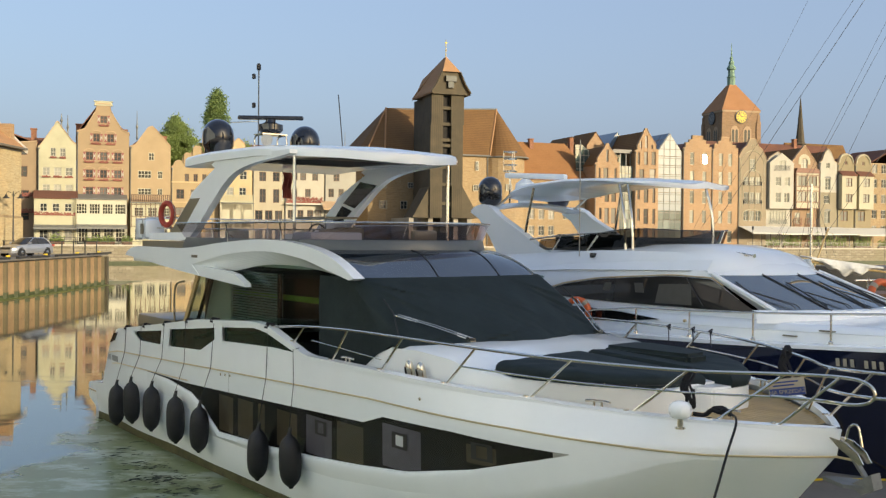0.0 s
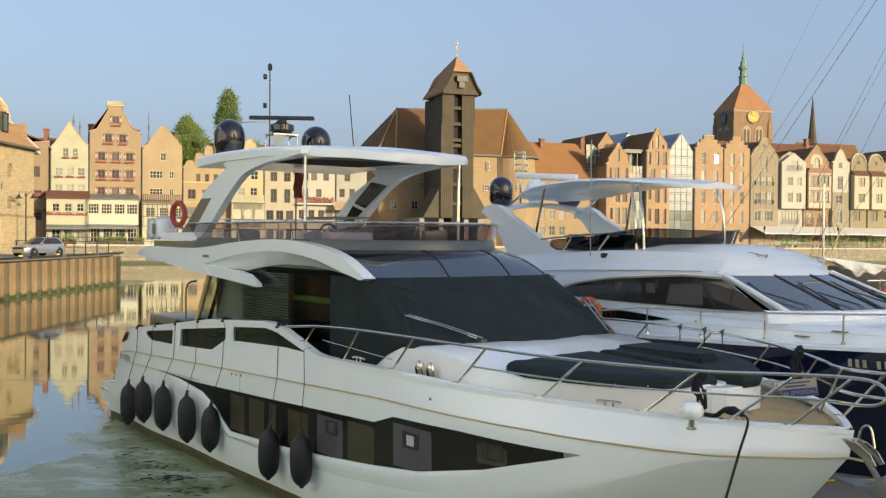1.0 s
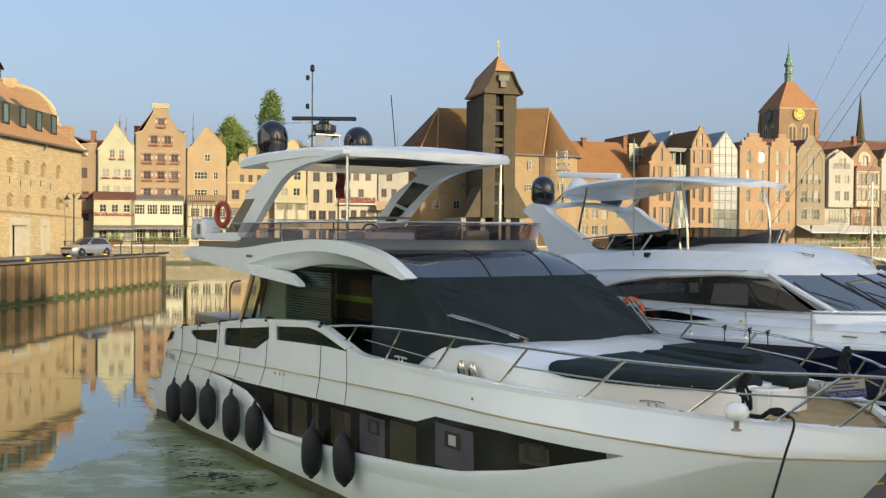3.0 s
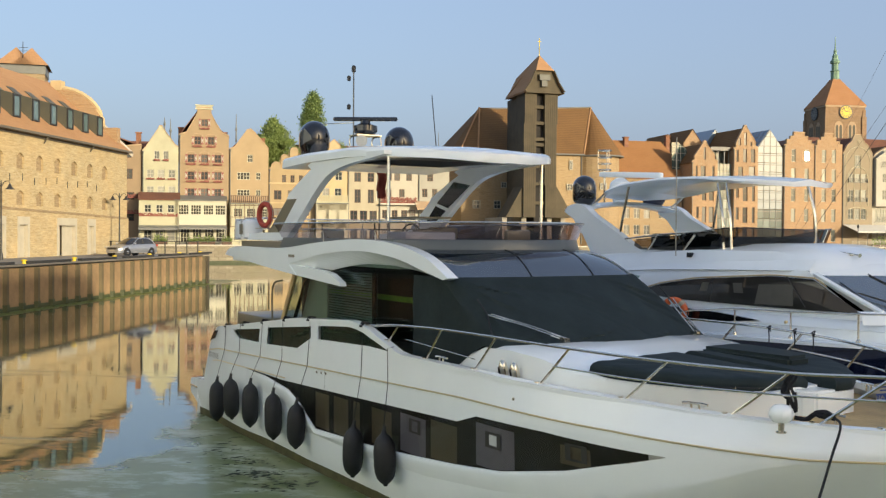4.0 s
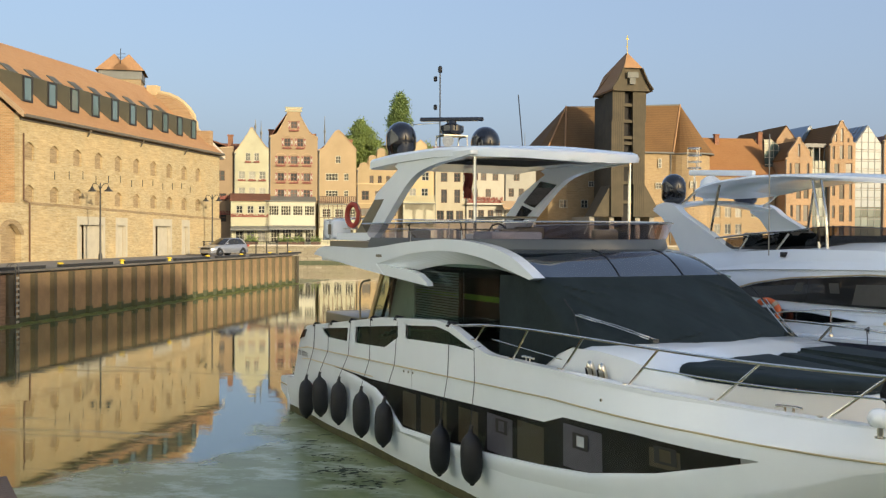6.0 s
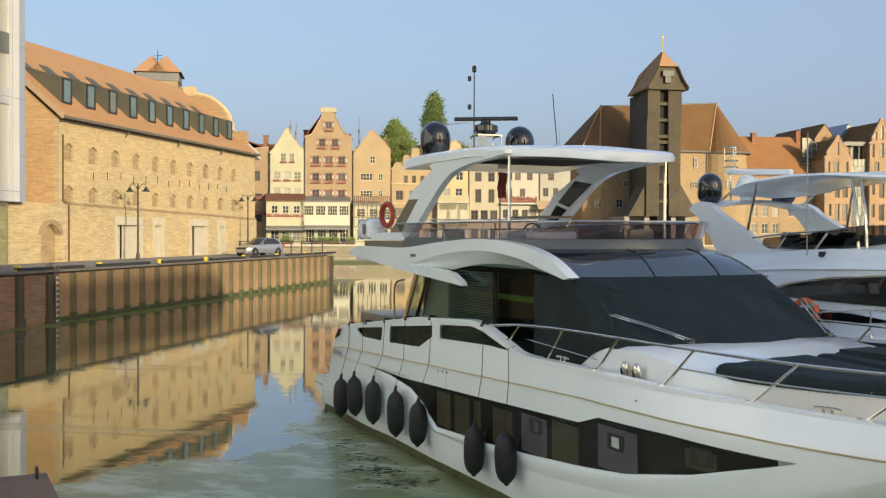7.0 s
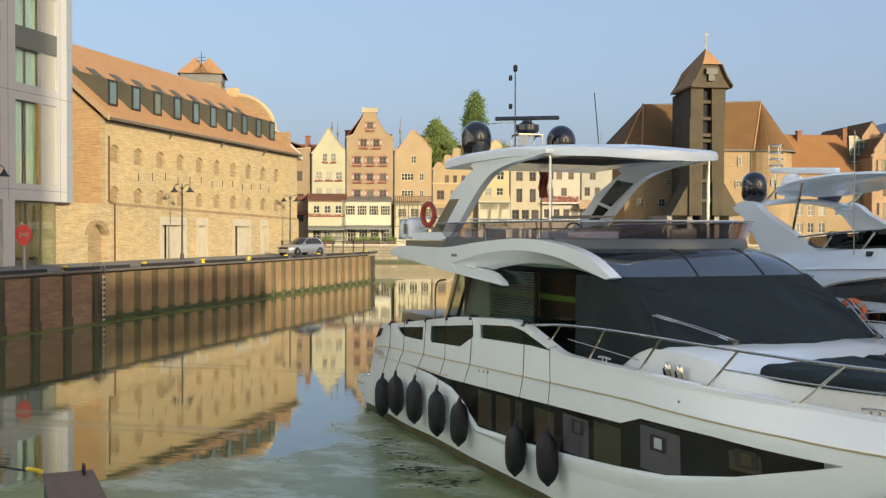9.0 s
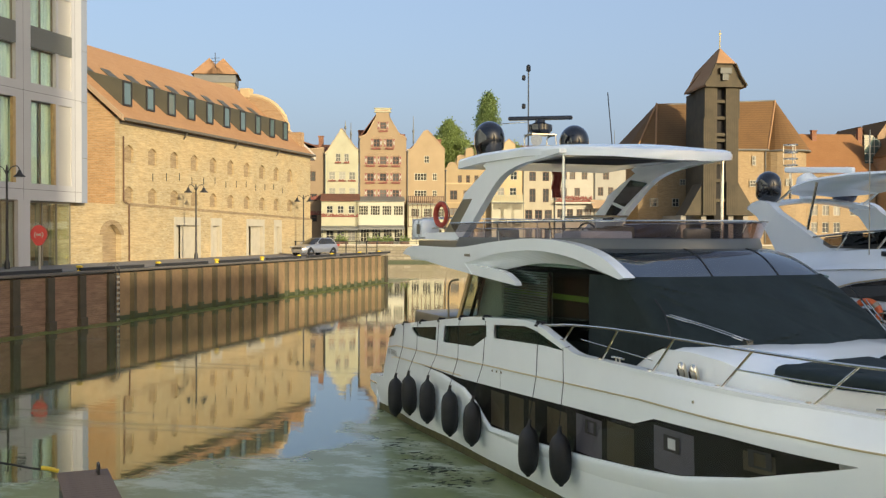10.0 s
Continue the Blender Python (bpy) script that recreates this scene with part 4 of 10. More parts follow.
h = gable_house("ivory_house", -29.7, -24.6, 8, [(0, 15.4), (5.1, 15.4)], 10, plaster("warm_ivory_plaster", (0.41, 0.35, 0.235)), ROOF_ORANGE,
                row([1.6, 3.8], 13.8, 1.1, 1.5) + row([1.6, 3.8], 10.7, 1.0, 2.2) + row([1.0, 2.6, 4.2], 7.6, 1.2, 1.5) + row([1.0, 2.6, 4.2], 4.4, 1.2, 1.9), "pale peach plastered house with small balcony", WOODBROWN, ridge=(2.5, 18.2))
h = gable_house("white_flower_balcony_house", -24.5, -18.0, 8, [(0, 15.6), (6.5, 15.6)], 10, plaster("bright_ivory_plaster", (0.43, 0.385, 0.29)), ROOF_BROWN,
                row([1.6, 3.0, 5.0], 14.0, 0.95, 1.3) + row([1.6, 3.8], 11.3, 0.9, 1.3) + row([1.0, 2.6, 4.2, 5.6], 7.8, 1.0, 1.4) + row([1.0, 3.2, 5.2], 4.4, 1.3, 1.9), "white house with red flowers on its balcony", WOODBROWN, ridge=(3.2, 18.0))
flower_box(h, 0.2, 9.7, 6.0, 0.9)
bm = bmesh.new()
box(bm, 0, 6.4, -1.0, 0, 9.35, 9.6)
part("balcony", bm, WOODWHITE, h)
gable_house("white_plain_house", -17.9, -12.6, 8, [(0, 15.8), (5.3, 15.8)], 10, plaster("dull_white_plaster", (0.36, 0.33, 0.26)), ROOF_DARK,
            row([2.0], 14.0, 1.0, 1.3) + row([1.1, 2.8], 11.4, 0.9, 1.4) + row([1.0, 3.0], 7.6, 1.0, 1.4) + row([1.0, 3.2], 4.4, 1.3, 1.9), "plain white house beside the gate", WOODBROWN, ridge=(2.6, 18.2))

# ---- medieval crane gate ----
gate = thing("crane_gate", on_bank(0, 0), "medieval brick gate with a dark timber harbour crane", "crane gate")
plan = [(-10.6, 14), (-9.6, 11.2), (-6.8, 9.8), (-4.0, 10.0), (11.8, 10.0)] + [(16.2 + 4.4 * math.sin(a), 14.2 - 4.4 * math.cos(a)) for a in [radians(d) for d in range(-70, 121, 14)]] + [(20, 26), (-10.6, 26)]
bm = bmesh.new()
slab(bm, plan, GROUND - 0.1, 18.7)
part("brick_body", bm, GATE_BRICK, gate)
bm = bmesh.new()
over = [(x + (0.5 if x > 3 else -0.4), y - 0.5 if y < 15 else y + 0.4) for x, y in plan]
ring = [(Vector((x, y, 18.7)), Vector((17.0, 18, 28.0) if x > 11 else (min(max(x * 0.97 + 3.2, -4.4), 17.0), 18, 27.2))) for x, y in over]
for (a0, a1), (b0, b1) in zip(ring, ring[1:] + ring[:1]):
    quad = [a0, b0, b1, a1] if (a1 - b1).length > 0.01 else [a0, b0, b1]
    bm.faces.new([bm.verts.new(v) for v in quad])
part("tiled_roof", bm, ROOF_BROWN, gate)
bm = bmesh.new()
tube(bm, [(x, y, 18.6) for x, y in over], 0.16, 6, closed=True)
tube(bm, [(11.9, 9.85, 18.5), (11.9, 9.85, 3)], 0.1, 6)
tube(bm, [(-4.4, 18, 26.95), (17.0, 18, 28.05)], 0.14, 6)
part("gutter", bm, ZINC, gate)
for a, b in (((12.2, 9.5, 18.75), (17.0, 18, 28.03)), ((-7.2, 9.3, 18.75), (-4.4, 18, 27.23)), ((-10.0, 10.7, 18.75), (-4.4, 18, 27.23))):
    bm = bmesh.new()
    tube(bm, [a, b], 0.15, 6)
    part("hip_tiles", bm, ROOF_ORANGE, gate)
for x, z, w, hh in ((-7.3, 9.0, 1.4, 1.4), (-7.2, 12.5, 1.0, 1.1), (-3.6, 9.0, 1.2, 1.4), (-2.4, 12.6, 1.0, 1.0), (9.7, 12.4, 1.1, 1.1), (9.9, 16.0, 0.6, 1.6), (16.0, 12.6, 1.2, 1.2)):
    window(gate, x - w / 2, z, w, hh, WOODWHITE, (1, 1), y=9.75 if x < 12 else 9.65)


def crane():
    # two boarded shafts with the hoisting slot between them
    for a, b, z0, z1 in ((-2.65, -0.55, 12.6, 22.6), (0.95, 2.95, 12.6, 22.6), (-2.5, -0.5, 22.6, 27.4), (0.9, 3.1, 22.6, 27.4), (-2.65, -0.6, 7.4, 12.6), (1.1, 2.95, 7.4, 12.6)):
        bm = bmesh.new()
        box(bm, a, b, -1.0, 3.4, z0, z1)
        shaft = part("boarded_shaft", bm, TIMBER, gate)
        bm = bmesh.new()
        x = a + 0.3
        while x < b - 0.1:
            box(bm, x - 0.02, x + 0.02, -1.03, -1.0, z0, z1)
            x += 0.34
        part("board_joint", bm, JOINT, shaft)
    bm = bmesh.new()
    # black filler stands for the shade deep in the slot
    box(bm, -0.54, 0.94, -0.1, 9.4, 5.0, 27.5)
    part("hoist_slot", bm, SLOT, gate)
    bm = bmesh.new()
    box(bm, -1.9, -0.6, 3.41, 9.7, 7.4, 27.4)
    box(bm, 1.0, 2.3, 3.41, 9.7, 7.4, 27.4)
    part("rear_shaft", bm, TIMBER, gate)
    for z in (9.5, 12.6, 15.4, 18.9, 19.8, 22.4, 25.0):
        bm = bmesh.new()
        box(bm, -0.54, 0.94, -0.8, -0.3, z, z + 0.5)
        part("cross_beam", bm, TIMBER, gate)
    bm = bmesh.new()
    slab(bm, [(-5.5, 7.4), (-2.66, 12.4), (-2.66, 7.4)], -0.6, 4, xz)
    part("skirt", bm, TIMBER, gate)
    bm = bmesh.new()
    slab(bm, [(6.2, 7.4), (2.96, 12.8), (2.96, 7.4)], -0.6, 4, xz)
    part("skirt", bm, TIMBER, gate)
    bm = bmesh.new()
    for x in (-5.5, -2.2, 2.2, 4.6):
        box(bm, x - 0.4, x + 0.4, 0, 9.5, GROUND - 0.1, 7.4)
    part("stone_pier", bm, STONE, gate)
    # projecting head with its flared gable roof
    bm = bmesh.new()
    slab(bm, [(-2.55, 27.4), (3.55, 27.4), (3.55, 28.1), (2.65, 29.3), (1.75, 31.3), (-0.75, 31.3), (-1.65, 29.3), (-2.55, 28.1)], -1.6, 7.6, xz)
    part("crane_head", bm, TIMBER, gate)
    bm = bmesh.new()
    for sg in (1, -1):
        line = [(0.5, 33.8), (0.5 + 1.5 * sg, 31.0), (0.5 + 2.45 * sg, 29.0), (0.5 + 3.4 * sg, 27.6)]
        rows = []
        for y in (-2.0, 8.0):
            rows.append([(x, y, z) for x, z in line])
        rows[0][0] = (0.5, 0.6, 33.8)
        rows[1][0] = (0.5, 1.6, 33.8)
        grid(bm, rows)
        grid(bm, [[(x, y, z - 0.25) for x, y, z in r] for r in rows])
    f = [bm.verts.new(p) for p in ((0.5, 0.6, 33.85), (-1.05, -2.1, 30.98), (2.05, -2.1, 30.98))]
    bm.faces.new(f)
    f = [bm.verts.new(p) for p in ((0.5, 1.6, 33.8), (-2.9, 8.0, 27.6), (3.9, 8.0, 27.6))]
    bm.faces.new(f)
    part("crane_roof", bm, ROOF_ORANGE, gate)
    for sg in (1, -1):
        bm = bmesh.new()
        tube(bm, [(0.5 + 1.55 * sg, -2.05, 31.0), (0.5 + 2.45 * sg, -2.05, 29.0), (0.5 + 3.4 * sg, -2.05, 27.6)], 0.14, 6)
        part("barge_board", bm, TIMBER, gate)
    bm = bmesh.new()
    box(bm, -0.45, 1.35, -2.2, -1.6, 29.4, 30.3)
    box(bm, -0.05, 0.9, -2.1, -1.65, 28.4, 29.4)
    part("hoist_box", bm, DORMER, gate)
    bm = bmesh.new()
    tube(bm, [(0.45, 0.6, 33.7), (0.45, 0.6, 36.6)], 0.06, 6)
    lathe(bm, [(0.01, 34.7), (0.15, 34.87), (0.01, 35.05)], 8, pose(0.45, 0.6, 0))
    slab(bm, [(0.45, 35.95), (0.8, 36.05), (0.45, 36.2), (0.2, 36.08)], 0.57, 0.63, xz)
    part("weather_vane", bm, CLOCKGOLD, gate)


crane()
# long tiled roof to the right of the gate
gable_house("low_brick_house", 20.0, 33.0, 13, [(0, 14.9), (13.0, 14.9)], 12, GATE_BRICK, ROOF_ORANGE, row([2, 4, 6], 5.6, 1.2, 1.8) + row([2, 4, 6], 8.6, 1.2, 1.8) + row([9, 11], 8.6, 1.2, 1.8), "brick house under a long tiled roof", roof=False)
lb = thing("long_tiled_roof", on_bank(18.5, 13), "long orange tiled roof over the brick house", "roof")
bm = bmesh.new()
foot_l = [(0, -0.4, 14.9), (16.6, -0.4, 14.9), (16.6, 14, 14.9), (0, 14, 14.9)]
ridge_l = [(0, 7, 22.4), (13.6, 6.9, 22.4), (13.6, 7.1, 22.4), (0, 7, 22.4)]
grid(bm, [foot_l + foot_l[:1], ridge_l + ridge_l[:1]])
bm.faces.new([bm.verts.new(p) for p in foot_l])
part("tiles", bm, ROOF_RUST, lb)

# ---- waterfront hotel: brick gables with glass between ----
HB, HF = ORANGE_BRICK, WOODBROWN


def slot_gable(s0, s1, zl, zr, apex, ax, slots, label):
    """Brick gable cut into piers by deep slots (x0, x1, z0, z1)."""
    w = s1 - s0
    wins = [(x0, z0, x1 - x0, z1 - z0, (0, 1) if z1 - z0 > 2.2 else (0, 0)) for x0, x1, z0, z1 in slots]
    top = [(0, zl), (0.5, zl + 0.3), (0.52, zl + 1.0), (ax - 0.55, apex - 0.75), (ax - 0.2, apex), (ax + 0.2, apex), (ax + 0.55, apex - 0.75), (w - 0.52, zr + 1.0), (w - 0.5, zr + 0.3), (w, zr)]
    return gable_house("hotel_brick_gable", s0, s1, 10, top, 10, HOTEL_BRICK, ROOF_BROWN, wins, label, HF)


low_rows = [(z0, z0 + 2.9) for z0 in (3.4, 7.0, 11.0)]
slot_gable(33.3, 38.5, 18.0, 18.2, 21.8, 2.6, [(2.35, 2.85, 18.4, 20.7), (0.8, 1.2, 15.0, 17.3), (1.8, 2.8, 15.0, 17.3), (4.1, 4.6, 15.0, 17.3)]
           + [slot for z0, z1 in low_rows for slot in ((1.0, 1.5, z0 + 0.8, z1), (2.1, 3.0, z0, z1), (3.5, 4.5, z0, z1))], "orange brick hotel gable cut by tall slots")
slot_gable(41.7, 46.8, 20.6, 20.9, 24.9, 2.4, [(1.0, 1.5, 21.2, 22.6), (2.15, 2.75, 21.2, 23.6), (3.5, 3.9, 21.1, 21.9), (0.6, 1.1, 18.1, 20.4), (2.0, 2.8, 18.1, 20.6), (3.6, 4.5, 18.1, 20.6), (1.0, 2.0, 15.0, 17.3), (3.2, 4.5, 15.0, 17.4)]
           + [slot for z0, z1 in low_rows for slot in ((0.6, 1.2, z0 + 0.6, z1), (2.0, 3.0, z0, z1), (3.9, 4.5, z0, z1))], "taller orange brick hotel gable cut by tall slots")


def glass_bay(s0, s1, top, q, label, upper=None):
    g = thing("glass_hotel_bay", on_bank(s0, q), label, "glass facade", "waterfront houses")
    w = s1 - s0
    f = lerp_line(top)
    zs = [GROUND]
    while zs[-1] + 1.72 < min(p[1] for p in top):
        zs.append(zs[-1] + 1.72)
    cols = [w * i / 4 for i in range(5)]
    for xa, xb in zip(cols, cols[1:]):
        for za, zb in zip(zs, zs[1:]):
            bm = bmesh.new()
            box(bm, xa + 0.03, xb - 0.03, 0.1, 0.13, za + 0.03, zb - 0.03)
            part("pane", bm, upper if upper and za > 9.5 else GREYGLASS, g)
        bm = bmesh.new()
        slab(bm, [(xa + 0.03, zs[-1] + 0.03), (xb - 0.03, zs[-1] + 0.03), (xb - 0.03, f(xb)), (xa + 0.03, f(xa))], 0.1, 0.13, xz)
        part("pane", bm, upper if upper and za > 9.5 else GREYGLASS, g)
    bm = bmesh.new()
    for i in range(5):
        x = w * i / 4
        box(bm, x - 0.04, x + 0.04, 0.02, 0.1, GROUND, f(x))
    z = GROUND + 3
    while z < max(p[1] for p in top) - 1:
        xs = [x for x in np.linspace(0, w, 41) if f(x) >= z]
        box(bm, min(xs), max(xs), 0.0, 0.1, z, z + 0.12)
        z += 1.72
    part("mullion", bm, ZINC, g)
    bm = bmesh.new()
    for z in (4.5, 8.0, 11.5, 15.0):
        box(bm, 0, w, 0.5, 8, z, z + 0.4)
    part("floor_slab", bm, IVORY, g)
    bm = bmesh.new()
    box(bm, 0, w, 8, 8.2, GROUND, 18)
    part("back_wall", bm, SANDP, g)
    return g


GREYGLASS = glass("grey_green_glass", (0.22, 0.26, 0.26), rough=0.03, ior=1.8)
nt_g = GREYGLASS.node_tree
info_g = nt_g.nodes.new("ShaderNodeObjectInfo")
nt_g.links.new(ramp(nt_g, nt_g.links.new, info_g.outputs["Random"], [(0.15, (0.06, 0.085, 0.075)), (0.6, (0.13, 0.165, 0.145)), (1.0, (0.30, 0.34, 0.29))]), nt_g.nodes["Principled BSDF"].inputs["Base Color"])
# pale base colour stands in for bright sky reflected in the upper panes
SKYPALEGLASS = glass("glass_before_pale_blinds", (0.30, 0.32, 0.31), rough=0.05, ior=1.6)
SKYGLASS = glass("pale_roof_glass", (0.13, 0.18, 0.23), rough=0.05, ior=1.7)
glass_bay(38.6, 41.6, [(0, 17.8), (3.0, 17.8)], 10.6, "glass bay between hotel gables")
# roof terrace over the bay: glazed lantern under a dark canopy on posts
lan = thing("roof_terrace", on_bank(38.0, 11.5), "glazed roof terrace under a flat dark canopy", "roof terrace")
bm = bmesh.new()
slab(bm, [(-0.9, 20.25), (-0.2, 20.9), (3.6, 20.9), (3.6, 20.2)], -0.6, 6, xz)
part("canopy", bm, GUTTER, lan)
for x in (0.15, 1.3, 2.5, 3.4):
    bm = bmesh.new()
    box(bm, x - 0.07, x + 0.07, -0.4, -0.26, 17.8, 20.2)
    part("post", bm, ZINC, lan)
for k in range(4):
    bm = bmesh.new()
    box(bm, 0.1 + 0.86 * k, 0.92 + 0.86 * k, 1.2, 1.24, 17.9, 20.1)
    part("pane", bm, GREYGLASS, lan)
bm = bmesh.new()
box(bm, 0.0, 3.5, 1.3, 6, 17.0, 20.1)
part("room", bm, IVORY, lan)
g = glass_bay(46.9, 52.1, [(0, 20.8), (2.55, 24.2), (5.2, 20.8)], 10.2, "gabled glass front of the hotel", SKYPALEGLASS)
bm = bmesh.new()
slab(bm, [(-0.2, 20.7), (2.55, 24.3), (2.55, 24.15), (-0.2, 20.55)], 0.2, 11, xz)
slab(bm, [(5.4, 20.7), (2.55, 24.3), (2.55, 24.15), (5.4, 20.55)], 0.2, 11, xz)
roof_g = part("glass_roof", bm, SKYGLASS, g)
bm = bmesh.new()
for k in range(9):
    y = 0.3 + 1.3 * k
    tube(bm, [(-0.2, y, 20.74), (2.55, y, 24.34)], 0.05, 5)
for f in (0.33, 0.66):
    tube(bm, [(-0.2 + 2.75 * f, 0.2, 20.74 + 3.6 * f), (-0.2 + 2.75 * f, 11, 20.74 + 3.6 * f)], 0.04, 5)
part("glazing_bar", bm, ZINC, roof_g)
# gables of the rear wings
for s, w, ax, z0, apex, q, mat, roof_mat, lab in ((37.0, 3.9, 1.9, 22.3, 24.9, 20, HOTEL_BRICK, ROOF_BROWN, "small brick gable behind"), (41.9, 3.6, 1.8, 22.6, 25.0, 20, SKYGLASS, SKYGLASS, "small glazed gable behind"), (35.7, 2.0, 1.2, 22.8, 24.4, 26, HOTEL_BRICK, ROOF_BROWN, "tiny brick gable over the roofs")):
    b = thing("rear_gable", on_bank(s, q), lab, "gable", "waterfront houses")
    bm = bmesh.new()
    slab(bm, [(0, GROUND), (w, GROUND), (w, z0), (ax, apex), (0, z0)], 0, 8, xz)
    part("gable_block", bm, mat, b)
    bm = bmesh.new()
    slab(bm, [(-0.15, z0 - 0.08), (ax, apex + 0.14), (ax, apex + 0.02), (-0.15, z0 - 0.22)], -0.1, 9, xz)
    slab(bm, [(w + 0.15, z0 - 0.08), (ax, apex + 0.14), (ax, apex + 0.02), (w + 0.15, z0 - 0.22)], -0.1, 9, xz)
    part("roof", bm, roof_mat, b)
# curved glass atrium between the long roof and the hotel
at = thing("glass_atrium", on_bank(31.6, 14.5), "sloping glass atrium wall with thin white bars", "glass facade", "waterfront houses")
bm = bmesh.new()
slab(bm, [(0.2, 16.0), (0.0, 21.8), (1.4, 21.8), (3.0, 20.6), (3.5, 18.5), (3.8, 15.8)], 0, 0.1, xz)
pane = part("pane", bm, GREYGLASS, at)
bm = bmesh.new()
for z, x0, x1 in ((17.2, 0.15, 3.65), (18.5, 0.1, 3.45), (19.8, 0.05, 3.15), (21.0, 0.0, 2.4)):
    box(bm, x0, x1, -0.06, -0.003, z, z + 0.08)
for x, z in ((0.9, 21.7), (1.8, 21.4), (2.7, 20.8)):
    box(bm, x, x + 0.07, -0.06, -0.003, 16.0, z)
part("glazing_bar", bm, PALE, pane)
# twin stepped brick gables
for s0, s1, wx in ((52.2, 58.6, (2.05, 4.85)), (58.7, 64.7, (2.05, 4.2))):
    w = s1 - s0
    step = [(0, 21.6), (0.5, 21.6), (0.52, 22.6), (1.3, 22.6), (1.32, 23.2), (2.0, 23.2), (2.02, 24.0), (w - 2.02, 24.0), (w - 2.0, 23.2), (w - 1.32, 23.2), (w - 1.3, 22.5), (w - 0.52, 22.5), (w - 0.5, 21.9), (w, 21.9)]
    wins = []
    for z in (18.45, 14.85, 11.1, 7.35):
        wins += [(x - 0.45, z, 0.9, 2.4, (0, 1)) for x in wx]
    wins += [(x - 0.5, 3.6, 1.0, 2.3, (0, 1)) for x in wx]
    gable_house("stepped_brick_house", s0, s1, 10, step, 12, HOTEL_BRICK, ROOF_DARK, wins, "orange brick hotel house with stepped gable", ridge=(w / 2, 23.4), pane=PALEPANE)

# a sash standing ajar, which mirrors the sun
sash = thing("open_sash", on_bank(57.05, 9.92, 19.6) @ pose(0, 0, 0, -4.6, 0, -3.5), "window sash standing ajar in the brick gable", "window")
bm = bmesh.new()
box(bm, -0.40, 0.40, -0.02, 0.0, -0.8, 0.8)
part("pane", bm, PANE, sash)
bm = bmesh.new()
for a, b, c, d in ((-0.46, 0.46, -0.86, -0.8), (-0.46, 0.46, 0.8, 0.86), (-0.46, -0.4, -0.8, 0.8), (0.4, 0.46, -0.8, 0.8)):
    box(bm, a, b, -0.03, 0.01, c, d)
part("frame", bm, WOODBROWN, sash)

# ---- merchants' houses on the right ----
arch_top = [(0, 20.3)] + [(3.3 - 2.9 * math.cos(math.pi * i / 12), 20.4 + 2.4 * math.sin(math.pi * i / 12)) for i in range(1, 12)] + [(6.6, 20.3)]
mid = [(x, z if abs(x - 3.3) > 0.9 else z + 1.2) for x, z in arch_top]
h = gable_house("grey_arched_house", 64.8, 71.4, 10, mid, 12, plaster("grey_brown_plaster", (0.285, 0.225, 0.145)), ROOF_DARK,
                row([3.3], 18.8, 1.2, 2.4, (1, 2)) + row([1.9, 3.3, 4.7], 15.7, 1.1, 1.6) + row([1.9, 3.3, 4.7], 12.4, 1.1, 2.2) + row([1.9, 3.3, 4.7], 8.9, 1.2, 2.0), "grey-brown house with pale arched ribs", pane=PALEPANE)
bm = bmesh.new()
for r, z in ((2.3, 15.4), (2.75, 18.6)):
    tube(bm, [(3.3 - r, -0.03, 10.4 if r < 2.5 else 15.4)] + [(3.3 - r * math.cos(math.pi * i / 14), -0.03, z + 1.1 * r * math.sin(math.pi * i / 14)) for i in range(15)] + [(3.3 + r, -0.03, 10.4 if r < 2.5 else 15.4)], 0.06, 5)
for x in (2.6, 4.0):
    tube(bm, [(x, -0.03, 10.4), (x, -0.03, 20.6)], 0.05, 5)
tube(bm, [(3.3 - 2.3, -0.03, 8.6)] + [(3.3 - 2.3 * math.cos(math.pi * i / 10), -0.03, 9.2 + 1.0 * math.sin(math.pi * i / 10)) for i in range(11)] + [(3.3 + 2.3, -0.03, 8.6)], 0.06, 5)
part("arched_rib", bm, IVORY, h)
bm = bmesh.new()
lathe(bm, [(0.01, -0.12), (0.3, -0.1), (0.34, 0.0)], 14, pose(3.3, 0, 22.6, 90))
part("roundel", bm, IVORY, h)
for z in (11.0, 14.6):
    bm = bmesh.new()
    for k in range(15):
        box(bm, 1.25 + 0.29 * k, 1.28 + 0.29 * k, -0.3, -0.27, z + 0.28, z + 0.95)
    box(bm, 1.2, 5.4, -0.31, -0.26, z + 0.95, z + 1.0)
    box(bm, 1.2, 5.4, -0.31, -0.26, z + 0.25, z + 0.30)
    for x in (1.2, 5.37):
        box(bm, x, x + 0.03, -0.26, 0.0, z + 0.25, z + 1.0)
    part("window_guard", bm, IRON, h)
h = gable_house("white_oriel_house", 71.5, 77.6, 10.5, [(0, 19.4), (1.0, 20.6), (3.0, 21.7), (5.0, 20.6), (6.1, 19.4)], 12, PALE, ROOF_BROWN,
                row([3.0], 8.7, 4.2, 2.6, (5, 2)), "white house with a projecting upper front", pane=PALEPANE)
bm = bmesh.new()
ws = row([3.2], 19.0, 1.6, 1.9, (1, 1)) + row([2.2, 4.3], 15.8, 1.2, 1.7) + row([2.2, 4.3], 12.6, 1.2, 1.9)
wall_with_openings(bm, 10.4, [(0.2, 19.5), (3.0, 21.4), (5.9, 19.5)], [(x, x + a, z, z + b) for x, z, a, b, _ in ws], 0.25)
for v in bm.verts:
    v.co.y -= 1.2
part("oriel_front", bm, PALE, h)
bm = bmesh.new()
box(bm, 0.2, 0.4, -0.94, -0.01, 10.4, 19.5)
box(bm, 5.7, 5.9, -0.94, -0.01, 10.4, 19.5)
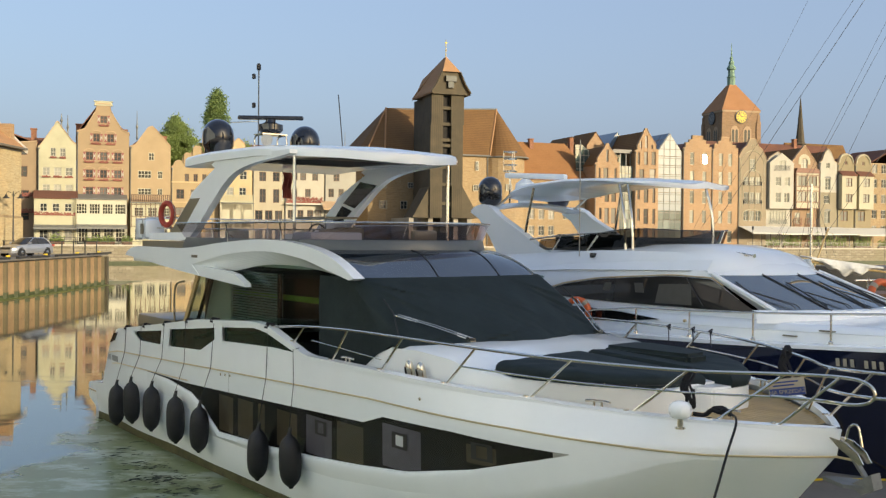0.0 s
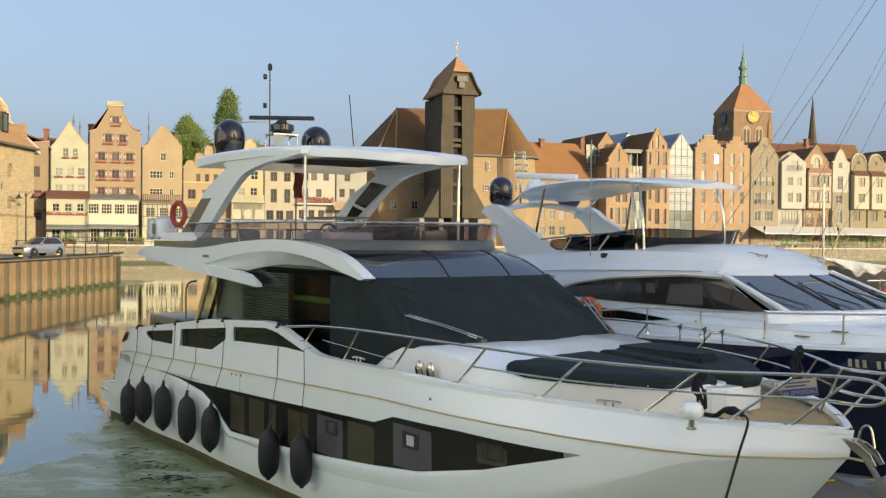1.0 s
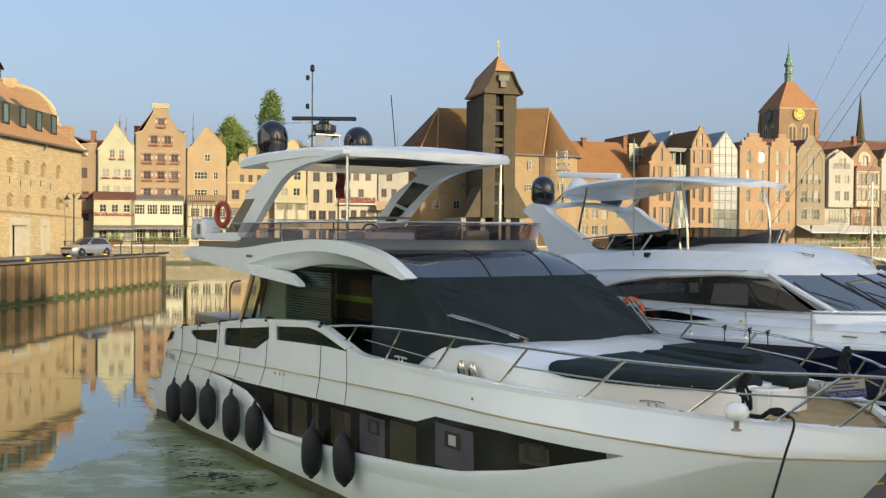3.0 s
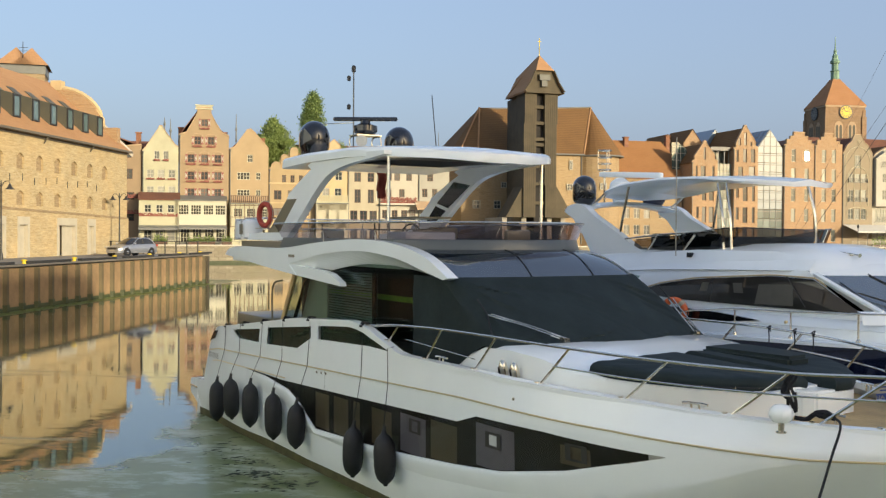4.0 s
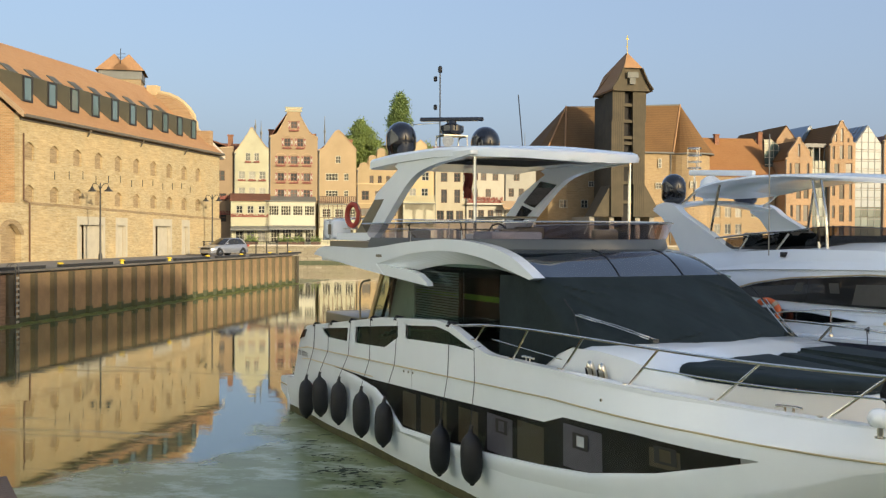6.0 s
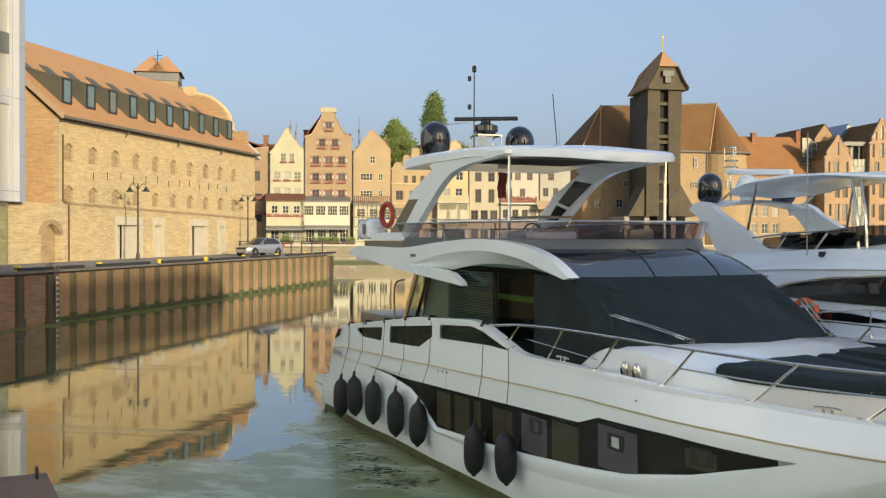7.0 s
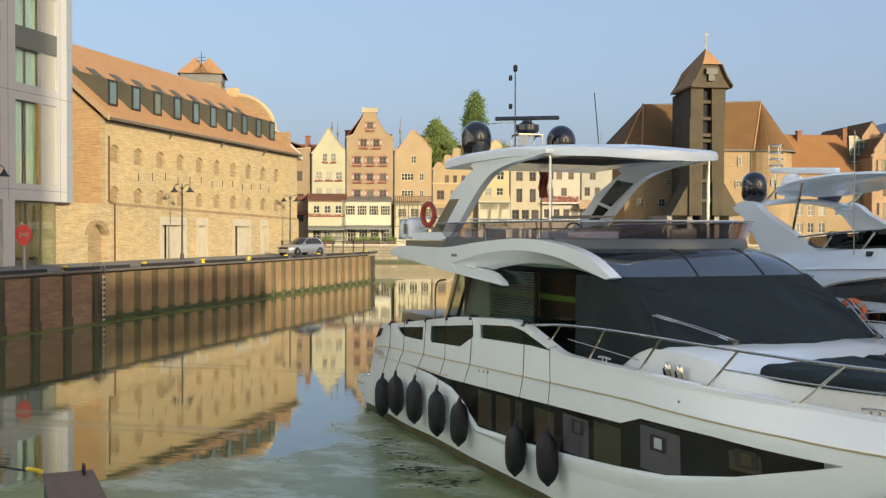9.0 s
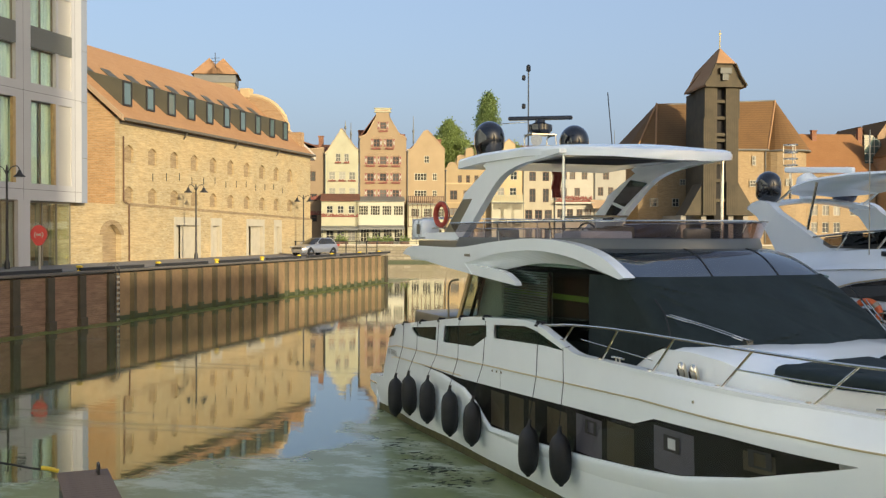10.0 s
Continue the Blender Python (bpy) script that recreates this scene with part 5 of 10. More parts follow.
box(bm, 0.4, 5.7, -0.94, -0.01, 10.4, 10.6)
box(bm, 0.4, 5.7, -0.3, -0.2, 10.6, 19.5)
part("oriel_side", bm, PALE, h)
for x, z, a, b, bars in ws:
    window(h, x, z, a, b, WOODWHITE, bars, y=-1.1, pane=PALEPANE)
for z, x0, x1, y in ((17.9, 1.2, 5.0, -1.5), (7.4, 0.8, 5.2, -0.7)):
    bm = bmesh.new()
    n = int((x1 - x0) / 0.16)
    for k in range(n + 1):
        box(bm, x0 + 0.16 * k, x0 + 0.16 * k + 0.025, y, y + 0.03, z, z + 0.95)
    for dz in (0.0, 0.95):
        box(bm, x0, x1, y - 0.01, y + 0.04, z + dz, z + dz + 0.05)
    for x in (x0, x1 - 0.03):
        box(bm, x, x + 0.03, y + 0.04, y + 0.3 if z > 10 else -0.01, z, z + 0.05)
    part("balcony_rail", bm, ZINC, h)
h = gable_house("timbered_oriel_house", 77.7, 84.2, 10.5, [(0, 19.6), (1.4, 21.2), (3.2, 23.3), (5.0, 21.2), (6.5, 19.6)], 12, plaster("brown_plaster", (0.30, 0.195, 0.115)), ROOF_BROWN,
                row([3.2], 19.6, 1.6, 1.8, (1, 1)) + row([1.7, 4.6], 8.6, 1.3, 2.2, (1, 1)), "brown house with a timbered oriel", pane=PALEPANE)
bm = bmesh.new()
slab(bm, [(1.75, 19.4)] + [(3.2 - 1.45 * math.cos(math.pi * i / 12), 20.0 + 1.45 * math.sin(math.pi * i / 12)) for i in range(13)] + [(4.65, 19.4), (4.0, 19.4)] + [(3.2 + 0.85 * math.cos(math.pi * i / 10), 19.9 + 0.8 * math.sin(math.pi * i / 10)) for i in range(11)] + [(2.4, 19.4)], -0.06, -0.004, xz)
part("arched_surround", bm, IVORY, h)
for x in (0.9, 3.8):
    bm = bmesh.new()
    for a, b in ((0, 0.12), (1.48, 1.6)):
        box(bm, x + a, x + b, -0.42, -0.34, 7.2, 8.7)
    for a in (7.2, 8.58):
        box(bm, x + 0.12, x + 1.48, -0.42, -0.34, a, a + 0.12)
    for e in (-1, 1):
        tube(bm, [(x + 0.8 - 0.68 * e, -0.38, 7.3), (x + 0.8 + 0.68 * e, -0.38, 8.6)], 0.05, 4)
    box(bm, x, x + 1.6, -0.34, -0.01, 7.14, 7.2)
    part("balcony_lattice", bm, WOODRED, h)
bm = bmesh.new()
ws = [(x, z, 2.0, 2.0, (1, 0)) for x in (0.75, 3.3) for z in (15.0, 11.9)]
wall_with_openings(bm, 10.5, [(0.2, 17.6), (5.9, 17.6)], [(x, x + a, z, z + b) for x, z, a, b, _ in ws], 0.25)
for v in bm.verts:
    v.co.y -= 1.3
part("oriel_front", bm, IVORY, h)
bm = bmesh.new()
for x in (0.2, 2.96, 5.76):
    box(bm, x, x + 0.14, -1.36, -1.301, 10.5, 17.6)
for z in (10.5, 11.7, 14.0, 14.8, 17.1):
    box(bm, 0.34, 2.96, -1.36, -1.301, z, z + 0.14)
    box(bm, 3.1, 5.76, -1.36, -1.301, z, z + 0.14)
box(bm, 0.2, 0.4, -1.04, -0.01, 10.5, 17.6)
box(bm, 5.7, 5.9, -1.04, -0.01, 10.5, 17.6)
box(bm, 0.4, 5.7, -0.3, -0.2, 10.6, 17.5)
slab(bm, [(0.0, 17.61), (6.1, 17.61), (5.6, 18.5), (0.5, 18.5)], -1.4, -0.01, xz)
part("oriel_timber", bm, WOODRED, h)
for x, z, a, b, bars in ws:
    window(h, x, z, a, b, WOODRED, bars, y=-1.2, pane=PALEPANE)
h = gable_house("narrow_white_house", 84.3, 88.7, 10, [(0, 19.9), (0.6, 20.3), (1.3, 22.0), (2.1, 22.7), (2.9, 22.0), (3.7, 20.3), (4.4, 19.9)], 12, PALE, ROOF_BROWN,
                row([2.1], 19.3, 0.9, 1.1) + row([2.1], 15.6, 1.3, 2.4, (1, 2)) + row([1.8], 12.5, 1.5, 1.7) + row([1.9], 8.9, 1.4, 2.5, (1, 1)), "narrow white house with a bell gable", pane=PALEPANE)
bm = bmesh.new()
wall_with_openings(bm, GROUND, [(0.02, 13.9), (4.38, 13.9)], [(1.05, 2.55, 11.65, 13.35), (1.2, 2.6, 7.65, 10.15)], 0.05)
for v in bm.verts:
    v.co.y -= 0.055
part("grey_lower_wall", bm, plaster("olive_grey_plaster", (0.275, 0.23, 0.15)), h)
for z, w in ((16.8, 0.85), (10.2, 0.85)):
    bm = bmesh.new()
    slab(bm, [(2.1 + w * math.cos(math.pi * i / 10), z + 0.35 * math.sin(math.pi * i / 10)) for i in range(11)], -0.075, -0.06 if z < 14 else -0.004, xz)
    part("window_head", bm, ZINC, h)
for s0, label in ((88.8, "ochre-grey house with a round gable and oriel"), (93.2, "twin house with a round gable and pale oriel")):
    top = [(0, 19.6)] + [(2.1 - 1.9 * math.cos(math.pi * i / 10), 20.0 + 1.9 * math.sin(math.pi * i / 10)) for i in range(11)] + [(4.2, 19.6)]
    h = gable_house("round_gabled_house", s0, s0 + 4.2, 10, top, 12, OLIVE, ROOF_DARK, row([2.1], 20.0, 0.7, 0.7) + row([1.8], 9.2, 1.8, 2.0), label, WOODRED, ridge=(2.1, 21.5), pane=PALEPANE)
    bm = bmesh.new()
    tube(bm, [(2.1 - 1.75 * math.cos(math.pi * i / 14), -0.06, 20.0 + 1.75 * math.sin(math.pi * i / 14)) for i in range(15)], 0.17, 6)
    part("white_arch", bm, IVORY, h)
    bm = bmesh.new()
    ws = row([2.0], 16.0, 1.6, 1.7) + row([2.0], 12.8, 1.6, 1.7)
    wall_with_openings(bm, 10.6, [(0.2, 17.6), (3.9, 17.6)], [(x, x + a, z, z + b) for x, z, a, b, _ in ws], 0.2)
    for v in bm.verts:
        v.co.y -= 1.1
    part("oriel_front", bm, IVORY, h)
    bm = bmesh.new()
    box(bm, 0.2, 0.4, -0.89, -0.01, 10.6, 17.6)
    box(bm, 3.7, 3.9, -0.89, -0.01, 10.6, 17.6)
    box(bm, 0.4, 3.7, -0.3, -0.2, 10.6, 17.6)
    part("oriel_side", bm, IVORY, h)
    bm = bmesh.new()
    slab(bm, [(-1.3, 17.5), (-0.01, 18.4), (-0.01, 18.2), (-1.3, 17.3)], 0.1, 4.0, yz)
    part("oriel_roof", bm, ROOF_DARK, h)
    for x, z, a, b, bars in ws:
        window(h, x, z, a, b, WOODRED if s0 < 90 else WOODBROWN, bars, y=-1.0, pane=PALEPANE)
gable_house("corner_brick_house", 97.6, 112, 11, [(0, 20.2), (14.4, 20.2)], 12, GATE_BRICK, ROOF_DARK, [(1.0 + 2.4 * i, z, 1.3, 1.8, (1, 1)) for i in range(5) for z in (5.5, 8.8, 12.0, 15.2, 18.2)], "brown brick corner house", ridge=(7, 24))
# long roofs behind the houses
for s0, s1, q, z0, z1, mat in ((66, 100, 22, 20.5, 25.0, ROOF_DARK), (80, 96, 36, 20.5, 26.0, ROOF_DARK), (108, 126, 46, 20.5, 28.2, ROOF_BROWN), (86, 96, 30, 19, 24.9, ROOF_DARK), (-36, -12, 24, 16, 20.6, ROOF_DARK), (-70, -58, 24, 17, 20.4, ROOF_DARK), (2, 34, 40, 15, 22.4, ROOF_BROWN)):
    b = thing("rear_roof", on_bank(s0, q), "tiled roof of a house behind the waterfront", "roof", "rear roofs")
    bm = bmesh.new()
    slab(bm, [(0, z0), (4.5, z1), (9, z0)], 0, s1 - s0, yz)
    part("tiles", bm, mat, b)
    bm = bmesh.new()
    box(bm, 0.2, s1 - s0 - 0.2, 0.3, 8.7, GROUND, z0 - 0.01)
    part("walls", bm, SANDP, b)

# ---- church tower with the gilded clock ----
ch = thing("clock_church_tower", pose(74.7, 265, 0, 0, 0, 13.5), "brick church tower with gilded clock and green spire", "church tower")
bm = bmesh.new()
box(bm, -5.2, 5.2, -5.2, 5.2, 2, 37.2)
part("shaft", bm, CHURCH_BRICK, ch)
for sx in (-1, 1):
    for sy in (-1, 1):
        bm = bmesh.new()
        box(bm, min(sx * 4.3, sx * 5.5), max(sx * 4.3, sx * 5.5), min(sy * 4.3, sy * 5.5), max(sy * 4.3, sy * 5.5), 2, 34.4)
        box(bm, min(sx * 4.6, sx * 5.35), max(sx * 4.6, sx * 5.35), min(sy * 4.6, sy * 5.35), max(sy * 4.6, sy * 5.35), 34.4, 36.2)
        part("buttress", bm, CHURCH_BRICK, ch)
bm = bmesh.new()
box(bm, -5.4, 5.4, -5.4, 5.4, 36.7, 37.18)
part("cornice", bm, TAN, ch)
bm = bmesh.new()
rows = [[(sx * r, sy * r, z) for sx, sy in ((-1, -1), (1, -1), (1, 1), (-1, 1), (-1, -1))] for r, z in ((5.5, 37.2), (0.9, 44.3))]
grid(bm, rows)
part("roof", bm, tiles("church_roof_tiles", (0.34, 0.162, 0.07), (0.40, 0.20, 0.09)), ch)
bm = bmesh.new()
lathe(bm, [(1.05, 43.6), (1.05, 46.2), (1.25, 46.4), (0.85, 46.6), (0.85, 48.2), (1.2, 48.4), (1.2, 48.9), (0.7, 49.6), (0.75, 50.2), (0.35, 50.9), (0.45, 51.4), (0.2, 51.9), (0.04, 55.2)], 8)
part("spire", bm, COPPER, ch)
for turn in (0, -90):
    m = pose(0, 0, 0, 0, 0, turn)
    bm = bmesh.new()
    lathe(bm, [(1.72, -0.05), (1.72, 0.06), (1.5, 0.09)], 24, m @ pose(0, -5.4, 35.5, 90))
    part("clock_surround", bm, IRON, ch)
    bm = bmesh.new()
    lathe(bm, [(1.5, 0.0), (1.5, 0.12)], 24, m @ pose(0, -5.4, 35.5, 90))
    c = part("clock_face", bm, CLOCKGOLD if turn == 0 else ZINC, ch)
    bm = bmesh.new()
    for k in range(12):
        box(bm, -0.10, 0.10, 0.85, 1.4, 0.13, 0.16, m @ pose(0, -5.4, 35.5, 90) @ pose(0, 0, 0, 0, 0, 30 * k))
    for turn_k, long_k in ((40, 1.2), (-70, 0.8)):
        box(bm, -0.08, 0.08, 0, long_k, 0.165, 0.20, m @ pose(0, -5.4, 35.5, 90) @ pose(0, 0, 0, 0, 0, turn_k))
    part("clock_mark", bm, IRON, c)
    for x in (-1.75, 1.75):
        bm = bmesh.new()
        arc = [(x + 1.15 * -math.cos(math.pi * i / 10), 31.7 + 1.5 * math.sin(math.pi * i / 10)) for i in range(11)]
        slab(bm, [(x - 1.15, 26.6)] + arc + [(x + 1.15, 26.6)], -5.3, -5.19, xz)
        for v in bm.verts:
            v.co = m @ v.co
        r = part("lancet_recess", bm, TAN, ch)
        bm = bmesh.new()
        for d in (-0.5, 0.5):
            slab(bm, [(x + d - 0.33, 26.9)] + [(x + d - 0.33 * math.cos(math.pi * i / 8), 31.8 + 0.5 * math.sin(math.pi * i / 8)) for i in range(9)] + [(x + d + 0.33, 26.9)], -5.34, -5.301, xz)
        for v in bm.verts:
            v.co = m @ v.co
        part("louvre", bm, LOUVRE, r)
# slim spire and roof of another church
sp = thing("slim_spire", pose(84.1, 240, 0), "slim dark church spire above the roofs", "spire")
bm = bmesh.new()
lathe(bm, [(1.3, 2.6), (1.3, 26.4), (1.6, 26.8), (1.1, 27.2), (0.7, 31), (0.05, 38)], 8)
part("spire", bm, TIMBER, sp)

# ---- unseen blocks added behind the camera: one shades the berth, a pale west-quay row bounces sunlight ----
back = thing("harbour_building", pose(104.4, -71.5, 0), "unseen plain block added to shade the berth", "building", kind="structure")
bm = bmesh.new()
# two heights, set so the shadow covers yachts, quay and facade
box(bm, 0, 4, -7.4, 13.2, 2.5, 40.5)
box(bm, 0, 4, -34, -7.4, 2.5, 62.0)
part("walls", bm, WHITEWALL, back)
# added reflector: sunlit white walls out of view that brighten the shaded hulls
row_bounce = thing("west_row", pose(-31.5, -130, 0), "unseen white blocks added to bounce sunlight onto the hulls", "building", kind="structure")
bm = bmesh.new()
box(bm, -14, 0, 0, 70, 2.5, 30)
box(bm, -14, -0.5, 72, 158, 2.5, 28)
part("walls", bm, WHITEWALL, row_bounce)

# ---- the white motor yacht; x to the bow, y to port, z up from the water ----
YACHT = pose(-6.215, 25.727, 0, 0, 0, -53.5)
yacht = thing("motor_yacht", YACHT, "white flybridge motor yacht with black covers, moored", "yacht")

SHEER = lerp_line([(-0.5, 0.86), (0.1, 0.90), (0.2, 1.11), (0.6, 1.79), (0.85, 2.08), (1.1, 2.27), (1.6, 2.34), (3.1, 2.51), (5.8, 2.83), (8.3, 2.97), (8.8, 2.93), (10.1, 2.56), (12, 2.56), (14.9, 2.51), (16, 2.46), (17.9, 2.38)])
RUB = lerp_line([(-0.5, 0.85), (0.1, 0.89), (0.2, 1.09), (0.6, 1.70), (1.3, 1.80), (7, 1.99), (12, 2.15), (15, 2.15), (16, 2.12), (17, 2.06), (18, 2.06)])


STEM = lerp_line([(-0.5, 15.4), (0.0, 16.0), (0.7, 16.75), (1.5, 17.42), (2.08, 17.9), (2.45, 17.97)])


CHINE = lerp_line([(-0.5, 0.80), (6.2, 0.70), (9.0, 0.70), (11.0, 0.78), (12.8, 0.95), (14.0, 1.12), (14.8, 1.26), (15.4, 1.43), (15.9, 1.60), (16.3, 1.77), (16.6, 1.91), (16.9, 2.0), (18.0, 2.0)])


def taper(u, full, start, end, power):
    return full * max(0.0, 1 - max(0.0, (u - start) / (end - start)) ** power)


def plan_at(u, w):
    """Half-breadth of the hull at the way along u and height w: waterline, knuckle and gunwale."""
    trim = 0.03 * max(0.0, 2 - u)
    # a chine runs low along the side and sweeps up to the rubbing strip at the bow: full above it, tucked in below
    if w < 2.13:
        c = CHINE(u)
        full = 2.13 - 0.22 * (2.13 - c)
        bent = 2.13 - 0.22 * (2.13 - w) if w > c else (w * full / c if w > 0 else w)
        fade = min(1.0, max(0.0, (STEM(w) - u) / 1.6))
        w += (bent - w) * fade * fade * (3 - 2 * fade)
        trim += 0.05 * min(1.0, max(0.0, (c - w) / 0.12)) if bent < full else 0.0
    if w > 2.13:
        knuckle, gunwale = taper(u, 2.48, 10.5, STEM(2.13), 4.8), taper(u, 2.45, 10.5, 17.95, 3.7)
        return max(0.0, knuckle + (gunwale - knuckle) * min((w - 2.13) / 0.37, 1.0) - trim)
    k = max(w / 2.13, -0.2)
    k = math.copysign(abs(k) ** 1.2, k)
    return max(0.0, taper(u, 2.42 + 0.06 * k, 8.5 + 2.0 * k, STEM(w), 2.6 + 2.2 * k) - trim)


def skin(bm, us, spans, side=-1, off=0.0, levels=8):
    """Sheets on the hull's side: spans(u) lists pairs of lower and upper height."""
    for ua, ub in zip(us, us[1:]):
        for lo, hi in spans((ua + ub) / 2):
            rows = []
            for u in (ua, ub):
                a, b = lo(u), hi(u)
                zs = [a + (b - a) * i / levels for i in range(levels + 1)]
                rows.append([(min(u, STEM(z)), side * max(plan_at(u, z) + (off if u < STEM(z) else 0), 0), z) for z in zs])
            grid(bm, rows)
    bmesh.ops.remove_doubles(bm, verts=bm.verts, dist=1e-4)
    return bm


US = [-0.5 + 0.1 * i for i in range(14)] + [1.0 + 0.25 * i for i in range(1, 60)] + [16.0 + 0.1 * i for i in range(1, 22)]
# side openings in the bulwark: start, end, sill line, head line
PORTS = [(2.4, 3.95, lerp_line([(2.4, 2.30), (2.7, 2.17), (3.95, 2.19)]), lerp_line([(2.4, 2.34), (3.95, 2.48)])),
         (4.4, 6.6, lerp_line([(4.4, 2.20), (6.0, 2.27), (6.6, 2.52)]), lerp_line([(4.4, 2.54), (6.6, 2.74)])),
         (6.95, 9.7, lerp_line([(6.95, 2.53), (9.0, 2.60), (9.7, 2.585)]), lerp_line([(6.95, 2.78), (8.3, 2.87), (8.7, 2.83), (9.7, 2.592)]))]


def hull_spans(u):
    for a, b, lo, hi in PORTS:
        if a < u < b:
            return [(lambda x: -0.5, CHINE), (CHINE, RUB), (RUB, lo), (hi, SHEER)]
    return [(lambda x: -0.5, CHINE), (CHINE, RUB), (RUB, SHEER)]


US = sorted(set(US + [p[0] for p in PORTS] + [p[1] for p in PORTS]))
bm = bmesh.new()
for side in (-1, 1):
    skin(bm, US, hull_spans, side)
    skin(bm, [u for u in US if 0.8 <= u <= 17.2], lambda u: hull_spans(u)[2:], side, -0.11, 3)
bmesh.ops.remove_doubles(bm, verts=bm.verts, dist=1e-3)
hull = part("hull", bm, WHITE, yacht, smooth=True)
for side in (-1, 1):
    bm = bmesh.new()
    skin(bm, US, lambda u: [(lambda x: -0.1, lambda x: 0.055 + 0.02 * math.sin(2.3 * x) * math.sin(0.9 * x))], side, 0.007, 2)
    part("waterline_weed", bm, WETFOOT, hull, "dark weed along the waterline")
# cap along the bulwark
bm = bmesh.new()
for side in (-1, 1):
    for ua, ub in zip(US, US[1:]):
        if ua >= 0.8 and ub <= 17.9:
            r = []
            for u in (ua, ub):
                p, z = plan_at(u, SHEER(u)), SHEER(u)
                r.append([(u, side * (p + 0.012), z - 0.05), (u, side * (p + 0.012), z + 0.012), (u, side * max(p - 0.13, 0), z + 0.02), (u, side * max(p - 0.13, 0), z - 0.06)])
            grid(bm, r)
bmesh.ops.remove_doubles(bm, verts=bm.verts, dist=1e-4)
part("bulwark_cap", bm, WHITE, hull, smooth=True)
for side in (-1, 1):
    for a, b, lo, hi in PORTS:
        bm = bmesh.new()
        skin(bm, [u for u in US if a <= u <= b], lambda u: [(lambda x: lo(x) - 0.02, lambda x: hi(x) + 0.02)], side, -0.05, 2)
        part("bulwark_window", bm, GREENGLASS, hull)
# rubbing strip, boot line and transom
for side in (-1, 1):
    bm = bmesh.new()
    tube(bm, [(u, side * (plan_at(u, RUB(u)) + 0.004), RUB(u)) for u in US if u >= 0.6], 0.014, 6)
    part("rubbing_strip", bm, CHROME, hull, "brass-coloured rubbing strip")
    bm = bmesh.new()
    skin(bm, US, lambda u: [(lambda x: -0.3, lambda x: 0.17 + 0.015 * math.sin(1.7 * x))], side, 0.012, 2)
    part("boot_stripe", bm, BOOT, hull, "weed-stained waterline stripe")
bm = bmesh.new()
grid(bm, [[(u, -2.38, z), (u, 2.38, z)] for u, z in ((-0.5, -0.4), (-0.5, 0.86), (0.14, 0.90), (0.2, 1.1), (0.95, 2.26))])
part("transom", bm, WHITE, hull)
bm = bmesh.new()
slab(bm, [(-1.30, 0.42), (-1.33, 0.70), (-1.28, 0.77), (-1.12, 0.81), (-0.4, 0.90), (-0.4, 0.10), (-0.55, 0.14), (-1.05, 0.34)], -2.30, 2.30, xz)
platform = part("swim_platform", bm, WHITE, hull)
bm = bmesh.new()
slab(bm, [(-1.08, 0.805), (-0.4, 0.906), (0.1, 0.915), (0.1, 0.935), (-0.4, 0.926), (-1.08, 0.825)], -2.22, 2.22, xz)
part("platform_deck", bm, GREYTEAK, platform, "greyed teak laid on the platform")
bm = bmesh.new()
tube(bm, [(-0.42, -2.31, 0.60), (-1.1, -2.31, 0.61), (-1.3, -2.305, 0.615), (-1.335, -2.29, 0.62), (-1.335, 2.29, 0.62)], 0.022, 6)
part("rubbing_strip", bm, STEEL, platform)
for side in (-1, 1):
    bm = bmesh.new()
    slab(bm, [(0.78, 1.94), (1.08, 2.2), (1.26, 2.22), (1.08, 2.02)], side * 2.40, side * 2.485, xz)
    part("stern_light", bm, GLOSSBLACK, hull, "dark lens of the stern light")
